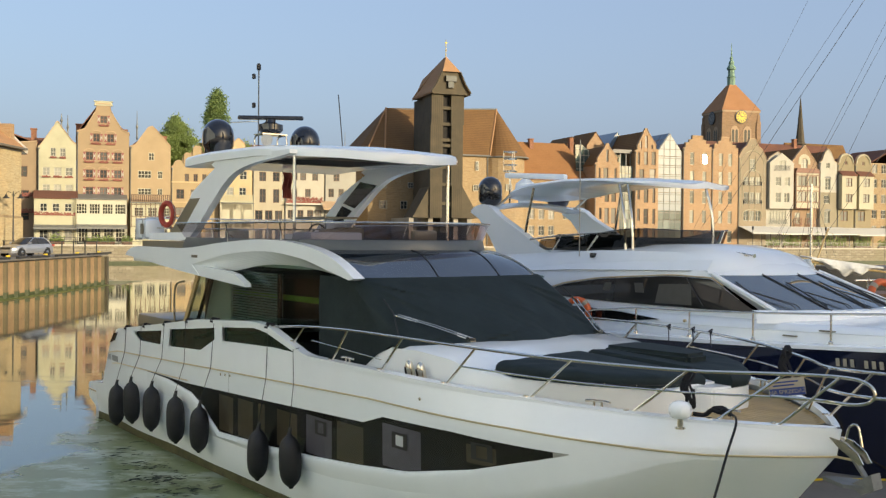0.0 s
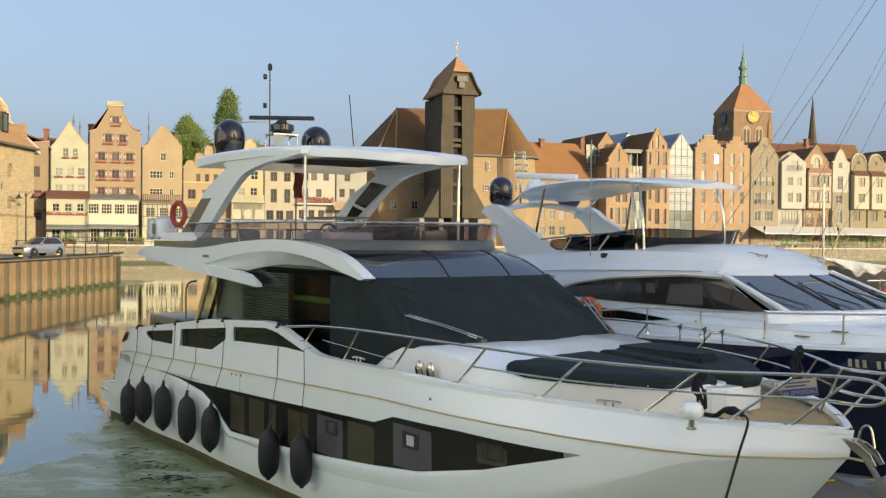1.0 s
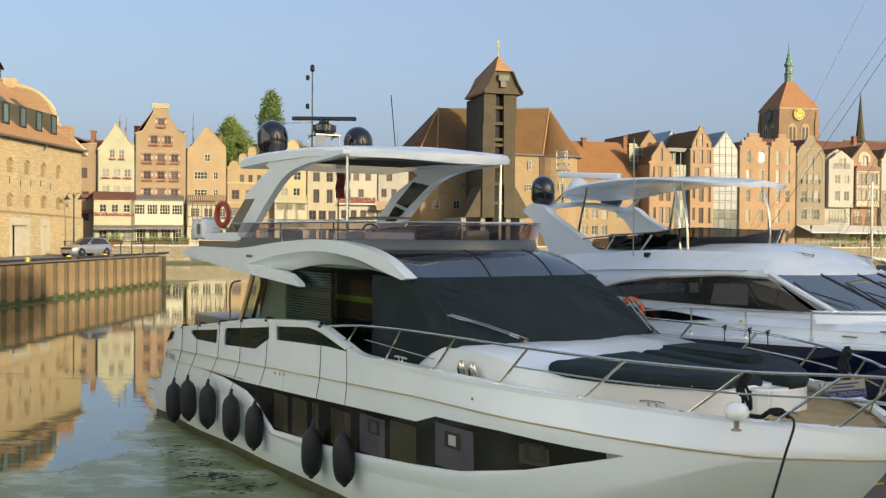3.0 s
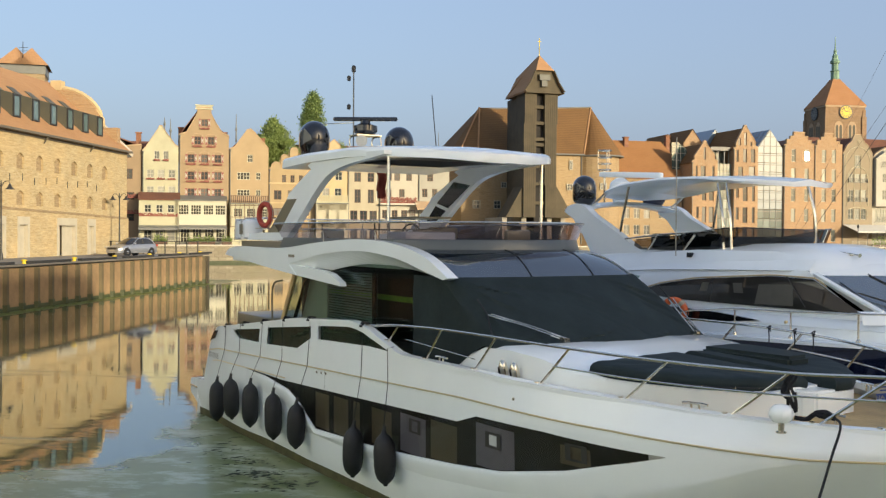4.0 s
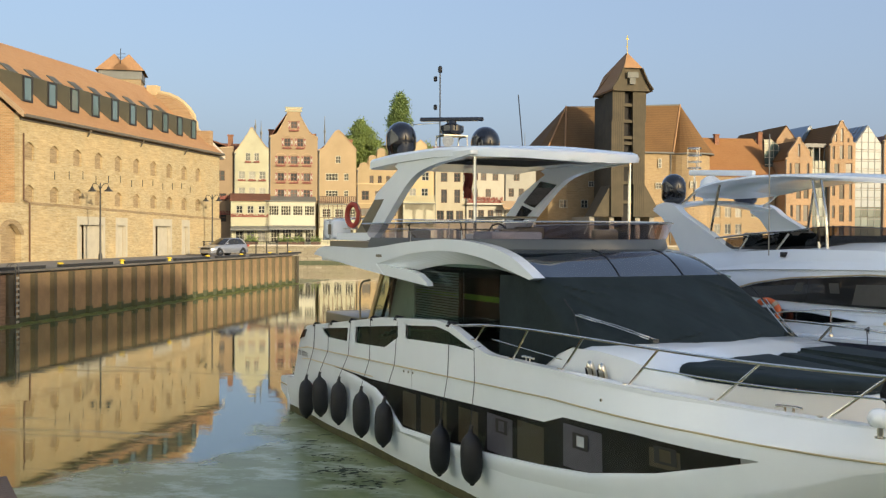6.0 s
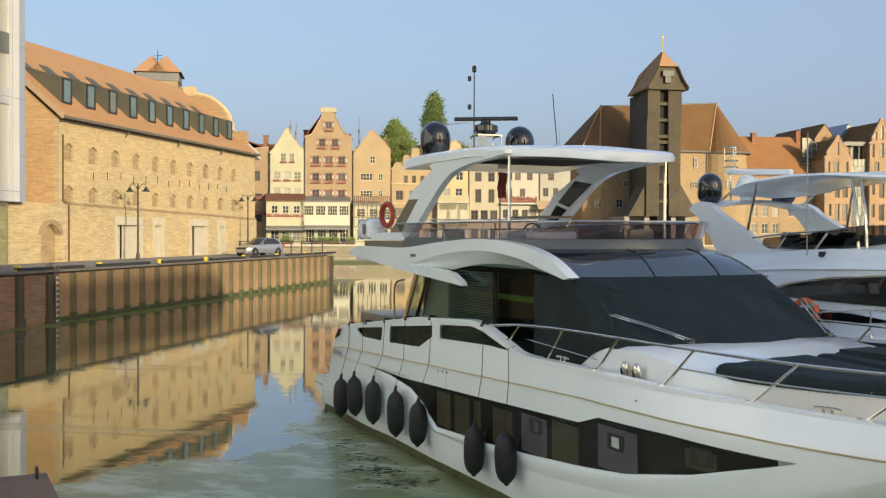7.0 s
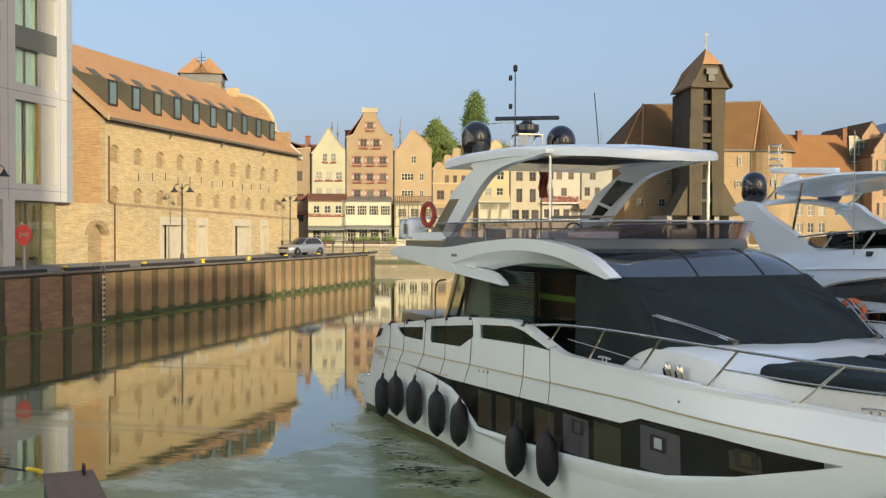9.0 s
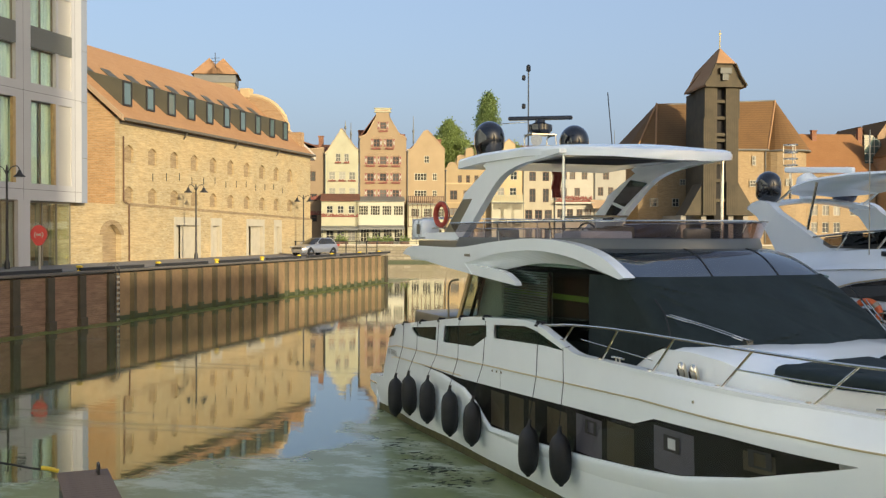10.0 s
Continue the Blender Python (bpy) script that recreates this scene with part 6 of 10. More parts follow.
# hull windows
WT = lerp_line([(3.2, 1.57), (5.3, 1.56), (8.3, 1.66), (11.9, 1.79), (12.4, 1.94), (13.9, 1.97), (15.7, 1.94)])
WB = lerp_line([(3.2, 1.55), (4.4, 1.52), (5.6, 1.40), (6.2, 1.20), (6.5, 1.03), (6.9, 0.84), (8.9, 0.92), (10.4, 1.02), (11.8, 1.14), (13.0, 1.27), (14.3, 1.53), (15.3, 1.81), (15.7, 1.93)])
for side in (-1, 1):
    bm = bmesh.new()
    skin(bm, [3.2 + 0.1 * i for i in range(126)], lambda u: [(WB, WT)], side, 0.008, 4)
    hw = part("hull_window", bm, HULLGLASS, hull, smooth=True)
    # black sheet just behind the glass stands for the unlit cabin
    bm = bmesh.new()
    skin(bm, [3.3 + 0.1 * i for i in range(123)], lambda u: [(lambda x: WB(x) + 0.004, lambda x: WT(x) - 0.004)], side, 0.003, 4)
    part("dark_lining", bm, SLOT, hw)
    for ua, ub, lo, hi, mat in ((6.9, 7.5, 0.90, 1.55, TAUPE), (7.7, 8.3, 0.92, 1.58, CURTAIN), (8.5, 8.75, 0.95, 1.6, CURTAIN), (9.2, 9.9, 1.0, 1.6, CURTAIN), (10.2, 11.0, 1.06, 1.66, LILAC), (11.15, 11.9, 1.12, 1.70, TAUPE), (12.4, 13.3, 1.26, 1.86, LILAC), (14.2, 14.7, 1.62, 1.86, TAUPE)):
        bm = bmesh.new()
        skin(bm, [ua + (ub - ua) * i / 6 for i in range(7)], lambda u: [(lambda x: max(lo, WB(x) + 0.02), lambda x: hi)], side, 0.0055, 2)
        part("cabin_panel", bm, mat, hw)
    # rounded shoulder under the window
    bm = bmesh.new()
    rows = []
    for u in [3.2 + 0.1 * i for i in range(126)]:
        z, swell = WB(u), max(0.0, min(1.0, (u - 3.2) / 0.9, (15.7 - u) / 2.2))
        low = min(z - 0.03, max(CHINE(u) + 0.02, z - 0.34))
        rows.append([(u, side * (plan_at(u, z + dz) + off * swell), z + dz) for dz, off in ((0.012, 0.0), (0.004, 0.035), (-0.02, 0.046), (-0.07, 0.05), ((low - z) * 0.6, 0.034), (low - z, 0.002))])
    grid(bm, rows)
    part("window_shoulder", bm, WHITE, hull, smooth=True)
    # small opening ports
    for u, z0 in ((10.5, 1.40), (12.65, 1.56), (14.3, 1.68)):
        bm = bmesh.new()
        z1 = z0 + 0.22
        uu = [u + 0.09 * i for i in range(5)]
        for rng, lo, hi in ((uu, z0, z0 + 0.03), (uu, z1 - 0.03, z1), (uu[:2], z0, z1), (uu[-2:], z0, z1)):
            skin(bm, rng, lambda x: [(lambda y: lo, lambda y: hi)], side, 0.02, 1)
        port = part("opening_port", bm, IRON, hull)
        if u == 12.65:
            # brightness of this port is put into a pale pane colour
            bm = bmesh.new()
            skin(bm, uu[1:-1], lambda x: [(lambda y: z0 + 0.04, lambda y: z1 - 0.04)], side, 0.016, 1)
            part("port_pane", bm, GREYGEL, port, "pane painted pale to look lit")
# decks
DECK = lerp_line([(8.9, 1.75), (9.0, 2.12), (12.5, 2.15), (14.5, 2.34), (18, 2.34)])
bm = bmesh.new()
us = [0.3 + 0.4 * i for i in range(44)]
grid(bm, [[(u, -max(plan_at(u, 2.45) - 0.1, 0.01), DECK(u)), (u, max(plan_at(u, 2.45) - 0.1, 0.01), DECK(u))] for u in us if u < 17.85])
part("main_deck", bm, TEAK, yacht, "teak deck")
# separate planks of the foredeck, with dark seams between them
for k in range(-11, 12):
    v0, v1 = k * 0.11 - 0.05, k * 0.11 + 0.05
    ends = [u for u in [16.2 + 0.05 * i for i in range(36)] if plan_at(u, 2.45) - 0.14 > max(abs(v0), abs(v1))]
    if len(ends) > 4:
        bm = bmesh.new()
        box(bm, 16.2, ends[-1], v0, v1, 2.342, 2.352)
        part("deck_plank", bm, TEAK, yacht)
# saloon
bm = bmesh.new()
for side in (-1, 1):
    slab(bm, [(4.0, 1.75), (4.0, 2.62), (9.8, 2.40), (9.8, 1.75)], side * 1.9, side * 1.98, xz)
box(bm, 3.6, 3.75, -1.9, 1.9, 1.75, 2.4)
part("saloon_coaming", bm, WHITE, yacht)
bm = bmesh.new()
for side in (-1, 1):
    slab(bm, [(3.95, 2.6), (4.9, 3.85), (7.0, 3.96), (9.6, 3.96), (10.9, 3.80), (9.8, 2.38)], side * 1.9, side * 1.93, xz)
part("saloon_glass", bm, CABINGLASS, yacht)
bm = bmesh.new()
for u in (4.25, 8.1, 9.75):
    slab(bm, [(u - 0.06, 2.4), (u + 0.06, 2.4), (u + (1.05 if u < 5 else 0.06), 3.8), (u + (0.9 if u < 5 else -0.06), 3.8)], -1.89, -1.86, xz)
    slab(bm, [(u - 0.06, 2.4), (u + 0.06, 2.4), (u + (1.05 if u < 5 else 0.06), 3.8), (u + (0.9 if u < 5 else -0.06), 3.8)], 1.86, 1.89, xz)
part("saloon_pillar", bm, GLOSSBLACK, yacht)
bm = bmesh.new()
for i in range(26):
    z = 2.5 + 0.05 * i
    slab(bm, [(5.7, z), (7.9, z), (7.9, z + 0.03), (5.7, z + 0.03)], -1.72, -1.70, xz)
part("window_blind", bm, BLINDGREY, yacht)
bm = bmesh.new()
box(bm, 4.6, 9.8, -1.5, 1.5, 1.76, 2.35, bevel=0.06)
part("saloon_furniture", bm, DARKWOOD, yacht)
bm = bmesh.new()
slab(bm, [(4.35, 2.45), (5.75, 2.45), (5.75, 3.75), (5.0, 3.75)], -1.72, -1.68, xz)
part("roller_blind", bm, SAILWHITE, yacht)
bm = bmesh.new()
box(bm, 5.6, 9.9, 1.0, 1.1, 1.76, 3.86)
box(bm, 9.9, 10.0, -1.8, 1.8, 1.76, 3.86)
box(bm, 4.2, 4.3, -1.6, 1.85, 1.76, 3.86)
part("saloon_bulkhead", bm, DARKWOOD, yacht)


# windscreen: black cover below, blue glass above
def fly_front(v):
    return 10.36 - 0.32 * v * v


def front_u(v, z):
    """Place of the raked windscreen's face at breadth v and height z."""
    t = (3.8 - z) / 0.9
    turn = 0.45 * (1 - math.sqrt(1 - min(1.0, max(0.0, (abs(v) - 1.58) / 0.42)) ** 2))
    return -turn + 11.12 - 0.06 * v * v + t * (1.68 - 0.07 * v * v)


VS = [-1.98 + 0.09 * i for i in range(45)]
# creases pulled from the corners, the studs and the wiper feet: start and end as (breadth, height), depth
rnd = random.Random(12)
CREASES = [((-1.9, 3.78), (-1.0, 3.55), 0.022), ((-1.9, 3.74), (-1.2, 3.30), 0.02), ((-1.85, 3.70), (-1.75, 3.0), 0.022), ((-1.5, 3.8), (-0.3, 3.62), 0.015), ((-0.6, 3.78), (0.5, 3.35), 0.012), ((0.9, 3.8), (1.9, 3.45), 0.02), ((1.0, 3.7), (1.95, 3.2), 0.02), ((1.2, 3.5), (1.95, 2.98), 0.018), ((-1.1, 2.95), (0.1, 3.10), 0.02), ((-0.9, 2.92), (-0.1, 2.99), 0.015), ((-0.2, 3.45), (0.35, 3.05), 0.014), ((-1.8, 2.95), (-1.2, 3.12), 0.02), ((0.4, 2.93), (1.3, 3.04), 0.018)]
CREASES += [((a, h), (a + rnd.uniform(-0.5, 0.5), h - rnd.uniform(0.12, 0.4)), rnd.uniform(0.004, 0.010)) for a, h in [(rnd.uniform(-1.8, 1.8), rnd.uniform(3.1, 3.8)) for _ in range(26)]]


def folds(v, z):
    """Slack canvas: broad waves and sharp creases, tight along the edges."""
    d = 0.012 * math.sin(4.1 * v + 9 * z) + 0.008 * math.sin(11 * v - 7 * z + 1.2)
    for (va, za), (vb, zb), deep in CREASES:
        # heights count double along the raked face
        ex, ez = vb - va, (zb - za) * 2
        t = ((v - va) * ex + (z - za) * 2 * ez) / (ex * ex + ez * ez)
        if -0.1 < t < 1.1:
            off = ((v - va) * ez - (z - za) * 2 * ex) / math.hypot(ex, ez)
            d += deep * (math.exp(-(off / 0.035) ** 2) - 0.7 * math.exp(-((off - 0.075) / 0.05) ** 2)) * max(0.0, math.sin(math.pi * (t + 0.1) / 1.2))
    return 1.9 * d * min(1.0, (3.86 - z) / 0.12) * min(1.0, max(0.0, (2.0 - abs(v)) / 0.12))


def cover_row(z):
    """One level of the canvas, from the starboard flank round the front to port."""
    low = min(1.0, max(0.0, (3.83 - z) / 0.95))
    flank = []
    for side in (-1, 1):
        edge = front_u(1.98, z) + 0.05
        flank.append([(9.72 + (edge - 9.72) * i / 9, side * (1.985 + 0.01 * math.sin(5 * i + 6 * z) * min(1, 9 - i)), z - 0.02 * low) for i in range(9)])
    front = []
    for i in range(100):
        v = -1.98 + 0.04 * i
        spread = 1 + 0.05 * low * max(0.0, (v - 1.2) / 0.78) ** 2
        front.append((front_u(v, z) + 0.05 + folds(v, z) + 0.28 * low * max(0.0, (v - 1.5) / 0.48) ** 2, v * spread, z - 0.03 * min(abs(v), 1.5) * low))
    return flank[0] + front + flank[1][::-1]


bm = bmesh.new()
grid(bm, [cover_row(3.83 - 0.0295 * k) for k in range(33)])
for side in (-1, 1):
    v = side * 1.98
    grid(bm, [[(9.72 + (end - 9.72) * i / 3, v * 1.004, z) for i in range(4)] for z, end in ((2.90, 11.95), (2.7, 11.5), (2.40, 11.0))])
cover = part("windscreen_cover", bm, CANVAS, yacht, "black fitted canvas windscreen cover", smooth=True)
bm = bmesh.new()
grid(bm, [[(front_u(v, 3.8) + (fly_front(v) + 0.03 - front_u(v, 3.8)) * k, v * (1 - 0.03 * k), 3.8 + 0.45 * k + 0.10 * math.sin(math.pi * k)) for v in VS] for k in [i / 12 for i in range(13)]])
part("upper_windscreen", bm, WINDGLASS, yacht, smooth=True)
# fly bridge: floor, white wings, fairing, smoked screen
bm = bmesh.new()
slab(bm, [(1.2, -1.88), (9.0, -1.88), (9.7, -1.2), (10.1, 0), (9.7, 1.2), (9.0, 1.88), (1.2, 1.88)], 3.9, 3.98)
part("fly_deck", bm, WHITE, yacht)
for side in (-1, 1):
    bm = bmesh.new()
    outer = smooth_path([(1.0, 4.0, 0), (1.7, 4.2, 0), (4.4, 4.2, 0), (6.4, 4.34, 0), (8.1, 4.41, 0), (9.5, 4.33, 0), (10.45, 4.14, 0), (11.15, 3.83, 0)], 4)
    middle = smooth_path([(4.9, 3.88, 0), (5.6, 3.98, 0), (6.6, 4.12, 0), (8.1, 4.20, 0), (9.4, 4.11, 0), (10.3, 3.94, 0), (11.0, 3.80, 0)], 4)
    inner = smooth_path([(6.5, 3.80, 0), (7.1, 3.88, 0), (7.8, 3.95, 0), (8.7, 3.97, 0), (9.6, 3.92, 0), (10.4, 3.83, 0), (10.9, 3.79, 0)], 4)
    if side > 0:
        outer, middle, inner = outer[:17], middle[:13], inner[:13]
    blade = [(7.3, 3.60), (7.35, 3.53), (5.3, 3.66), (3.9, 3.76)]
    slab(bm, [(p.x, p.y) for p in outer] + [(p.x, p.y) for p in middle[::-1]] + blade[2:], side * 2.0, side * 2.2, xz)
    grid(bm, [[(p.x, side * 2.2, p.y) for p in middle], [(p.x, side * 1.96, p.y) for p in inner]])
    slab(bm, [(4.9, 3.88), (6.5, 3.80), (6.9, 3.75)] + blade[:3], side * 2.06, side * 2.19, xz)
    part("fly_wing", bm, WHITE, yacht, "sweeping white side wing")
bm = bmesh.new()
slab(bm, [(1.0, 3.86), (1.0, 4.0), (3.2, 4.16), (3.2, 3.84)], -2.0, 2.0, xz)
part("overhang", bm, WHITE, yacht)


def fly_line(z, out=0.0):
    vs = [-2.0 + 0.2 * i for i in range(21)]
    left = [(4.0 + 0.5 * i, -2.0 - out, z) for i in range(10)]
    front = [(fly_front(v) + out, v, z) for v in vs]
    right = [(8.5 - 0.5 * i, 2.0 + out, z) for i in range(10)]
    return left + front + right


bm = bmesh.new()
grid(bm, [fly_line(4.10, 0.0), fly_line(4.25, 0.02), fly_line(4.42, -0.05)])
part("fly_fairing", bm, FAIRING, yacht, "dark grey fly bridge fairing", smooth=True)
bm = bmesh.new()
grid(bm, [fly_line(4.42, -0.02), fly_line(4.70, 0.16)])
part("smoked_screen", bm, SMOKE, yacht, "smoked acrylic fly bridge screen", smooth=True)
bm = bmesh.new()
tube(bm, fly_line(4.71, 0.16), 0.018, 6)
part("screen_rail", bm, STEEL, yacht)
# hardtop
HT = lerp_line([(3.2, 6.06), (4.2, 6.10), (5.0, 6.12), (7.0, 6.10), (8.3, 6.03), (9.2, 5.94), (9.8, 5.84)])


def top_breadth(u):
    return 1.90 * math.sqrt(max(0.0, 1 - max(0.0, (u - 6.9) / 2.82) ** 2.7)) - 0.015 * abs(min(u, 6.9) - 6)


uu = [3.72, 3.8] + [4.0 + 0.25 * i for i in range(13)] + [9.71 - 2.5 * (1 - i / 24) ** 2 for i in range(25)]
bm = bmesh.new()
rows = []
for u in uu:
    b, z = top_breadth(u), HT(u)
    th = float(np.interp(u, [3.2, 5.0, 8.4, 9.7], [0.17, 0.16, 0.13, 0.09]))
    edge = [(-b, -th), (-b * 0.995, -0.01), (-b * 0.97, 0.04), (-b * 0.88, 0.065), (0, 0.07 + 0.03 * b), (b * 0.88, 0.065), (b * 0.97, 0.04), (b * 0.995, -0.01), (b, -th), (b * 0.95, -th - 0.012), (b * 0.7, -th - 0.004), (-b * 0.7, -th - 0.004), (-b * 0.95, -th - 0.012), (-b, -th)]
    rows.append([(u, v, z + d) for v, d in edge])
grid(bm, rows)
for r in (rows[0], rows[-1]):
    bm.faces.new([bm.verts.new(p) for p in r[:-1]])
bmesh.ops.remove_doubles(bm, verts=bm.verts, dist=1e-4)
hardtop = part("hardtop", bm, WHITE, yacht, smooth=True)
# flat black sheet painted as the dark of the roof opening
bm = bmesh.new()
grid(bm, [[(u, v, HT(u) - 0.168) for v in (-1.05, 0, 1.05)] for u in (5.6, 6.4, 7.2, 8.0, 8.6)])
part("sunroof", bm, SLOT, hardtop)
for side in (-1, 1):
    bm = bmesh.new()
    front_edge = smooth_path([(8.4, 5.93, 0), (7.75, 5.88, 0), (6.95, 5.83, 0), (6.2, 5.71, 0), (5.65, 5.49, 0), (4.98, 5.07, 0), (4.32, 4.63, 0), (3.87, 4.39, 0)], 5)
    rear_edge = [(3.47, 4.345), (1.52, 4.35), (1.44, 4.44), (1.50, 4.51), (2.86, 4.52), (3.96, 5.25), (4.04, 5.35), (4.55, 5.56), (5.22, 5.82), (5.05, 5.90), (5.5, 6.04), (8.4, 6.0)]
    slab(bm, [(p.x, p.y) for p in front_edge] + rear_edge, side * 1.70, side * 1.85, xz)
    leg = part("hardtop_leg", bm, WHITE, hardtop)
    bm = bmesh.new()
    slab(bm, [(3.96, 5.235), (4.49, 5.235), (3.52, 4.525), (2.89, 4.525)], side * 1.83, side * 1.856, xz)
    part("leg_panel", bm, TAUPE, leg)
    bm = bmesh.new()
    slab(bm, [(5.05, 5.68), (5.72, 5.58), (4.80, 5.10), (4.32, 5.22)], side * 1.685, side * 1.698, xz)
    slab(bm, [(4.26, 5.16), (4.70, 5.04), (4.28, 4.80), (3.84, 4.80)], side * 1.685, side * 1.698, xz)
    part("leg_glass", bm, BLUEGLASS, leg)
    bm = bmesh.new()
    tube(bm, [(8.3, side * 1.7, 4.2), (8.3, side * 1.7, 5.98)], 0.03, 10)
    part("pole", bm, STEEL, hardtop)
bm = bmesh.new()
box(bm, 1.3, 3.9, -1.9, 1.9, 4.16, 4.33)
part("fly_plinth", bm, TAUPE, yacht)
# domes, radar, mast
for side in (-1, 1):
    bm = bmesh.new()
    lathe(bm, [(0.30, 5.9), (0.30, 6.12), (0.335, 6.2), (0.34, 6.42)] + [(0.34 * math.cos(a), 6.42 + 0.36 * math.sin(a)) for a in [radians(d) for d in range(10, 91, 10)]], 28, pose(3.62, side * 1.07, 0.22))
    part("satellite_dome", bm, GLOSSBLACK, hardtop, "glossy black satellite dome", smooth=True)
bm = bmesh.new()
lathe(bm, [(0.2, 6.72), (0.27, 6.8), (0.27, 6.92), (0.12, 6.98), (0.1, 7.04)], 16, pose(4.0, 0, 0))
radar = part("radar_pedestal", bm, GLOSSBLACK, hardtop, smooth=True)
bm = bmesh.new()
box(bm, -0.72, 0.72, -0.06, 0.06, 7.03, 7.12, pose(4.0, 0, 0, 0, 0, 57), bevel=0.03)
part("radar_scanner", bm, GLOSSBLACK, radar)
bm = bmesh.new()
for v in (-0.28, 0.28):
    tube(bm, smooth_path([(3.75, v, 6.12), (3.78, v, 6.45), (3.82, v, 6.66), (4.2, v, 6.68)], 4), 0.018, 6)
    tube(bm, [(4.2, v, 6.68), (4.3, v, 6.14)], 0.016, 6)
box(bm, 3.78, 4.22, -0.3, 0.3, 6.69, 6.71)
tube(bm, [(3.4, 0, 7.05), (2.9, -0.6, 7.02), (3.6, -1.1, 7.0)], 0.012, 5)
radar_arch = part("radar_arch", bm, STEEL, hardtop)
bm = bmesh.new()
tube(bm, [(3.4, 0, 6.2), (3.4, 0, 8.25)], 0.018, 6)
part("mast", bm, FAIRING, radar_arch)
bm = bmesh.new()
lathe(bm, [(0.03, 8.2), (0.05, 8.22), (0.05, 8.33), (0.02, 8.36)], 10, pose(3.4, 0, 0))
part("mast_light", bm, IRON, radar_arch)
bm = bmesh.new()
lathe(bm, [(0.03, 8.0), (0.045, 8.02), (0.045, 8.1), (0.02, 8.12)], 8, pose(3.36, -0.1, 0))
part("mast_light", bm, IRON, radar_arch)
bm = bmesh.new()
lathe(bm, [(0.03, 7.35), (0.045, 7.37), (0.045, 7.45), (0.02, 7.47)], 8, pose(3.36, -0.1, 0))
part("mast_light", bm, IRON, radar_arch)
bm = bmesh.new()
lathe(bm, [(0.04, 0), (0.05, 0.15), (0.12, 0.32), (0.13, 0.33)], 14, pose(4.1, -0.1, 6.55, 90, 0, 57))
part("horn", bm, STEEL, radar_arch)
bm = bmesh.new()
tube(bm, [(4.8, 1.4, 6.2), (4.55, 1.4, 7.65)], 0.012, 5)
part("whip_antenna", bm, IRON, hardtop)
# ---- yacht: foredeck, rails, fenders and gear ----
bm = bmesh.new()
sections = []
for u, wb, wt, zs, zt in ((10.85, 2.02, 1.92, 2.40, 2.44), (11.35, 2.02, 1.9, 2.66, 2.71), (11.85, 2.02, 1.88, 2.83, 2.89), (12.5, 2.0, 1.86, 2.85, 2.92), (13.2, 1.97, 1.84, 2.80, 2.87), (13.8, 1.95, 1.83, 2.68, 2.75), (14.4, 1.87, 1.82, 2.64, 2.70), (15.0, 1.68, 1.66, 2.63, 2.69), (15.6, 1.38, 1.36, 2.62, 2.68), (16.0, 0.98, 0.97, 2.61, 2.67), (16.12, 0.74, 0.74, 2.60, 2.66)):
    sections.append([(u, -wb, 2.1), (u, -wb + 0.05, zs), (u, -wt, zt - 0.02), (u, -wt * 0.5, zt + 0.02), (u, 0, zt + 0.03), (u, wt * 0.5, zt + 0.02), (u, wt, zt - 0.02), (u, wb - 0.05, zs), (u, wb, 2.1)])
grid(bm, sections)
bm.faces.new([bm.verts.new(p) for p in sections[-1]])
bmesh.ops.remove_doubles(bm, verts=bm.verts, dist=1e-4)
trunk = part("foredeck_trunk", bm, WHITE, yacht, "white raised foredeck", smooth=True)
for side in (-1, 1):
    nose = 0.26 if side > 0 else 0.0
    line = smooth_path([(13.86, -0.5, 0), (13.88, -1.1, 0), (13.93, -1.58, 0), (14.06, -1.75, 0), (14.5, -1.76, 0), (15.02, -1.60, 0), (15.6, -1.31, 0), (15.93, -0.98, 0), (16.07 + 0.5 * nose, -0.7, 0), (16.10 + nose, -0.42, 0)], 5)
    pts = [(p.x, p.y * -side) for p in line] + [(16.12 + nose, 0.10 * side), (13.85, 0.10 * side)]
    bm = bmesh.new()
    rows = []
    for k, (dz, shrink) in enumerate(((-0.05, 0.995), (0.03, 1.012), (0.09, 1.01), (0.15, 0.985), (0.185, 0.94), (0.2, 0.8), (0.205, 0.5))):
        cx, cy = 14.9, side * 0.75
        row_k = []
        for x, y in pts + pts[:1]:
            px, py = cx + (x - cx) * shrink, cy + (y - cy) * shrink
            swell = 0.05 * max(0.0, dz) / 0.2 * max(0.0, min(1.0, (15.2 - px) / 1.2)) * max(0.0, 1 - abs(py) / 1.5)
            row_k.append((px, py, 2.68 + 0.72 * dz + 0.012 * (16 - x) + swell + 0.012 * math.sin(7 * x + 5 * y) * math.sin(3.1 * x - 9 * y)))
        rows.append(row_k)
    grid(bm, rows)
    bm.faces.new([bm.verts.new(p) for p in rows[-1][:-1]])
    bmesh.ops.remove_doubles(bm, verts=bm.verts, dist=1e-4)
    pad = part("sunpad_cover", bm, CANVAS, trunk, "black canvas cover over the sunpad", smooth=True)
    for x, y in pts[2:-2:4]:
        bm = bmesh.new()
        lathe(bm, [(0.012, 0), (0.014, 0.01)], 8, pose(x, y - 0.02 * -side, 2.70 + 0.012 * (16 - x), 90))
        part("press_stud", bm, STEEL, pad)
    bm = bmesh.new()
    tube(bm, [(p.x + 0.008, p.y * -side * 1.012, 2.70 + 0.012 * (16 - p.x)) for p in line[4:]], 0.008, 5)
    part("piping", bm, RUBBER, pad)
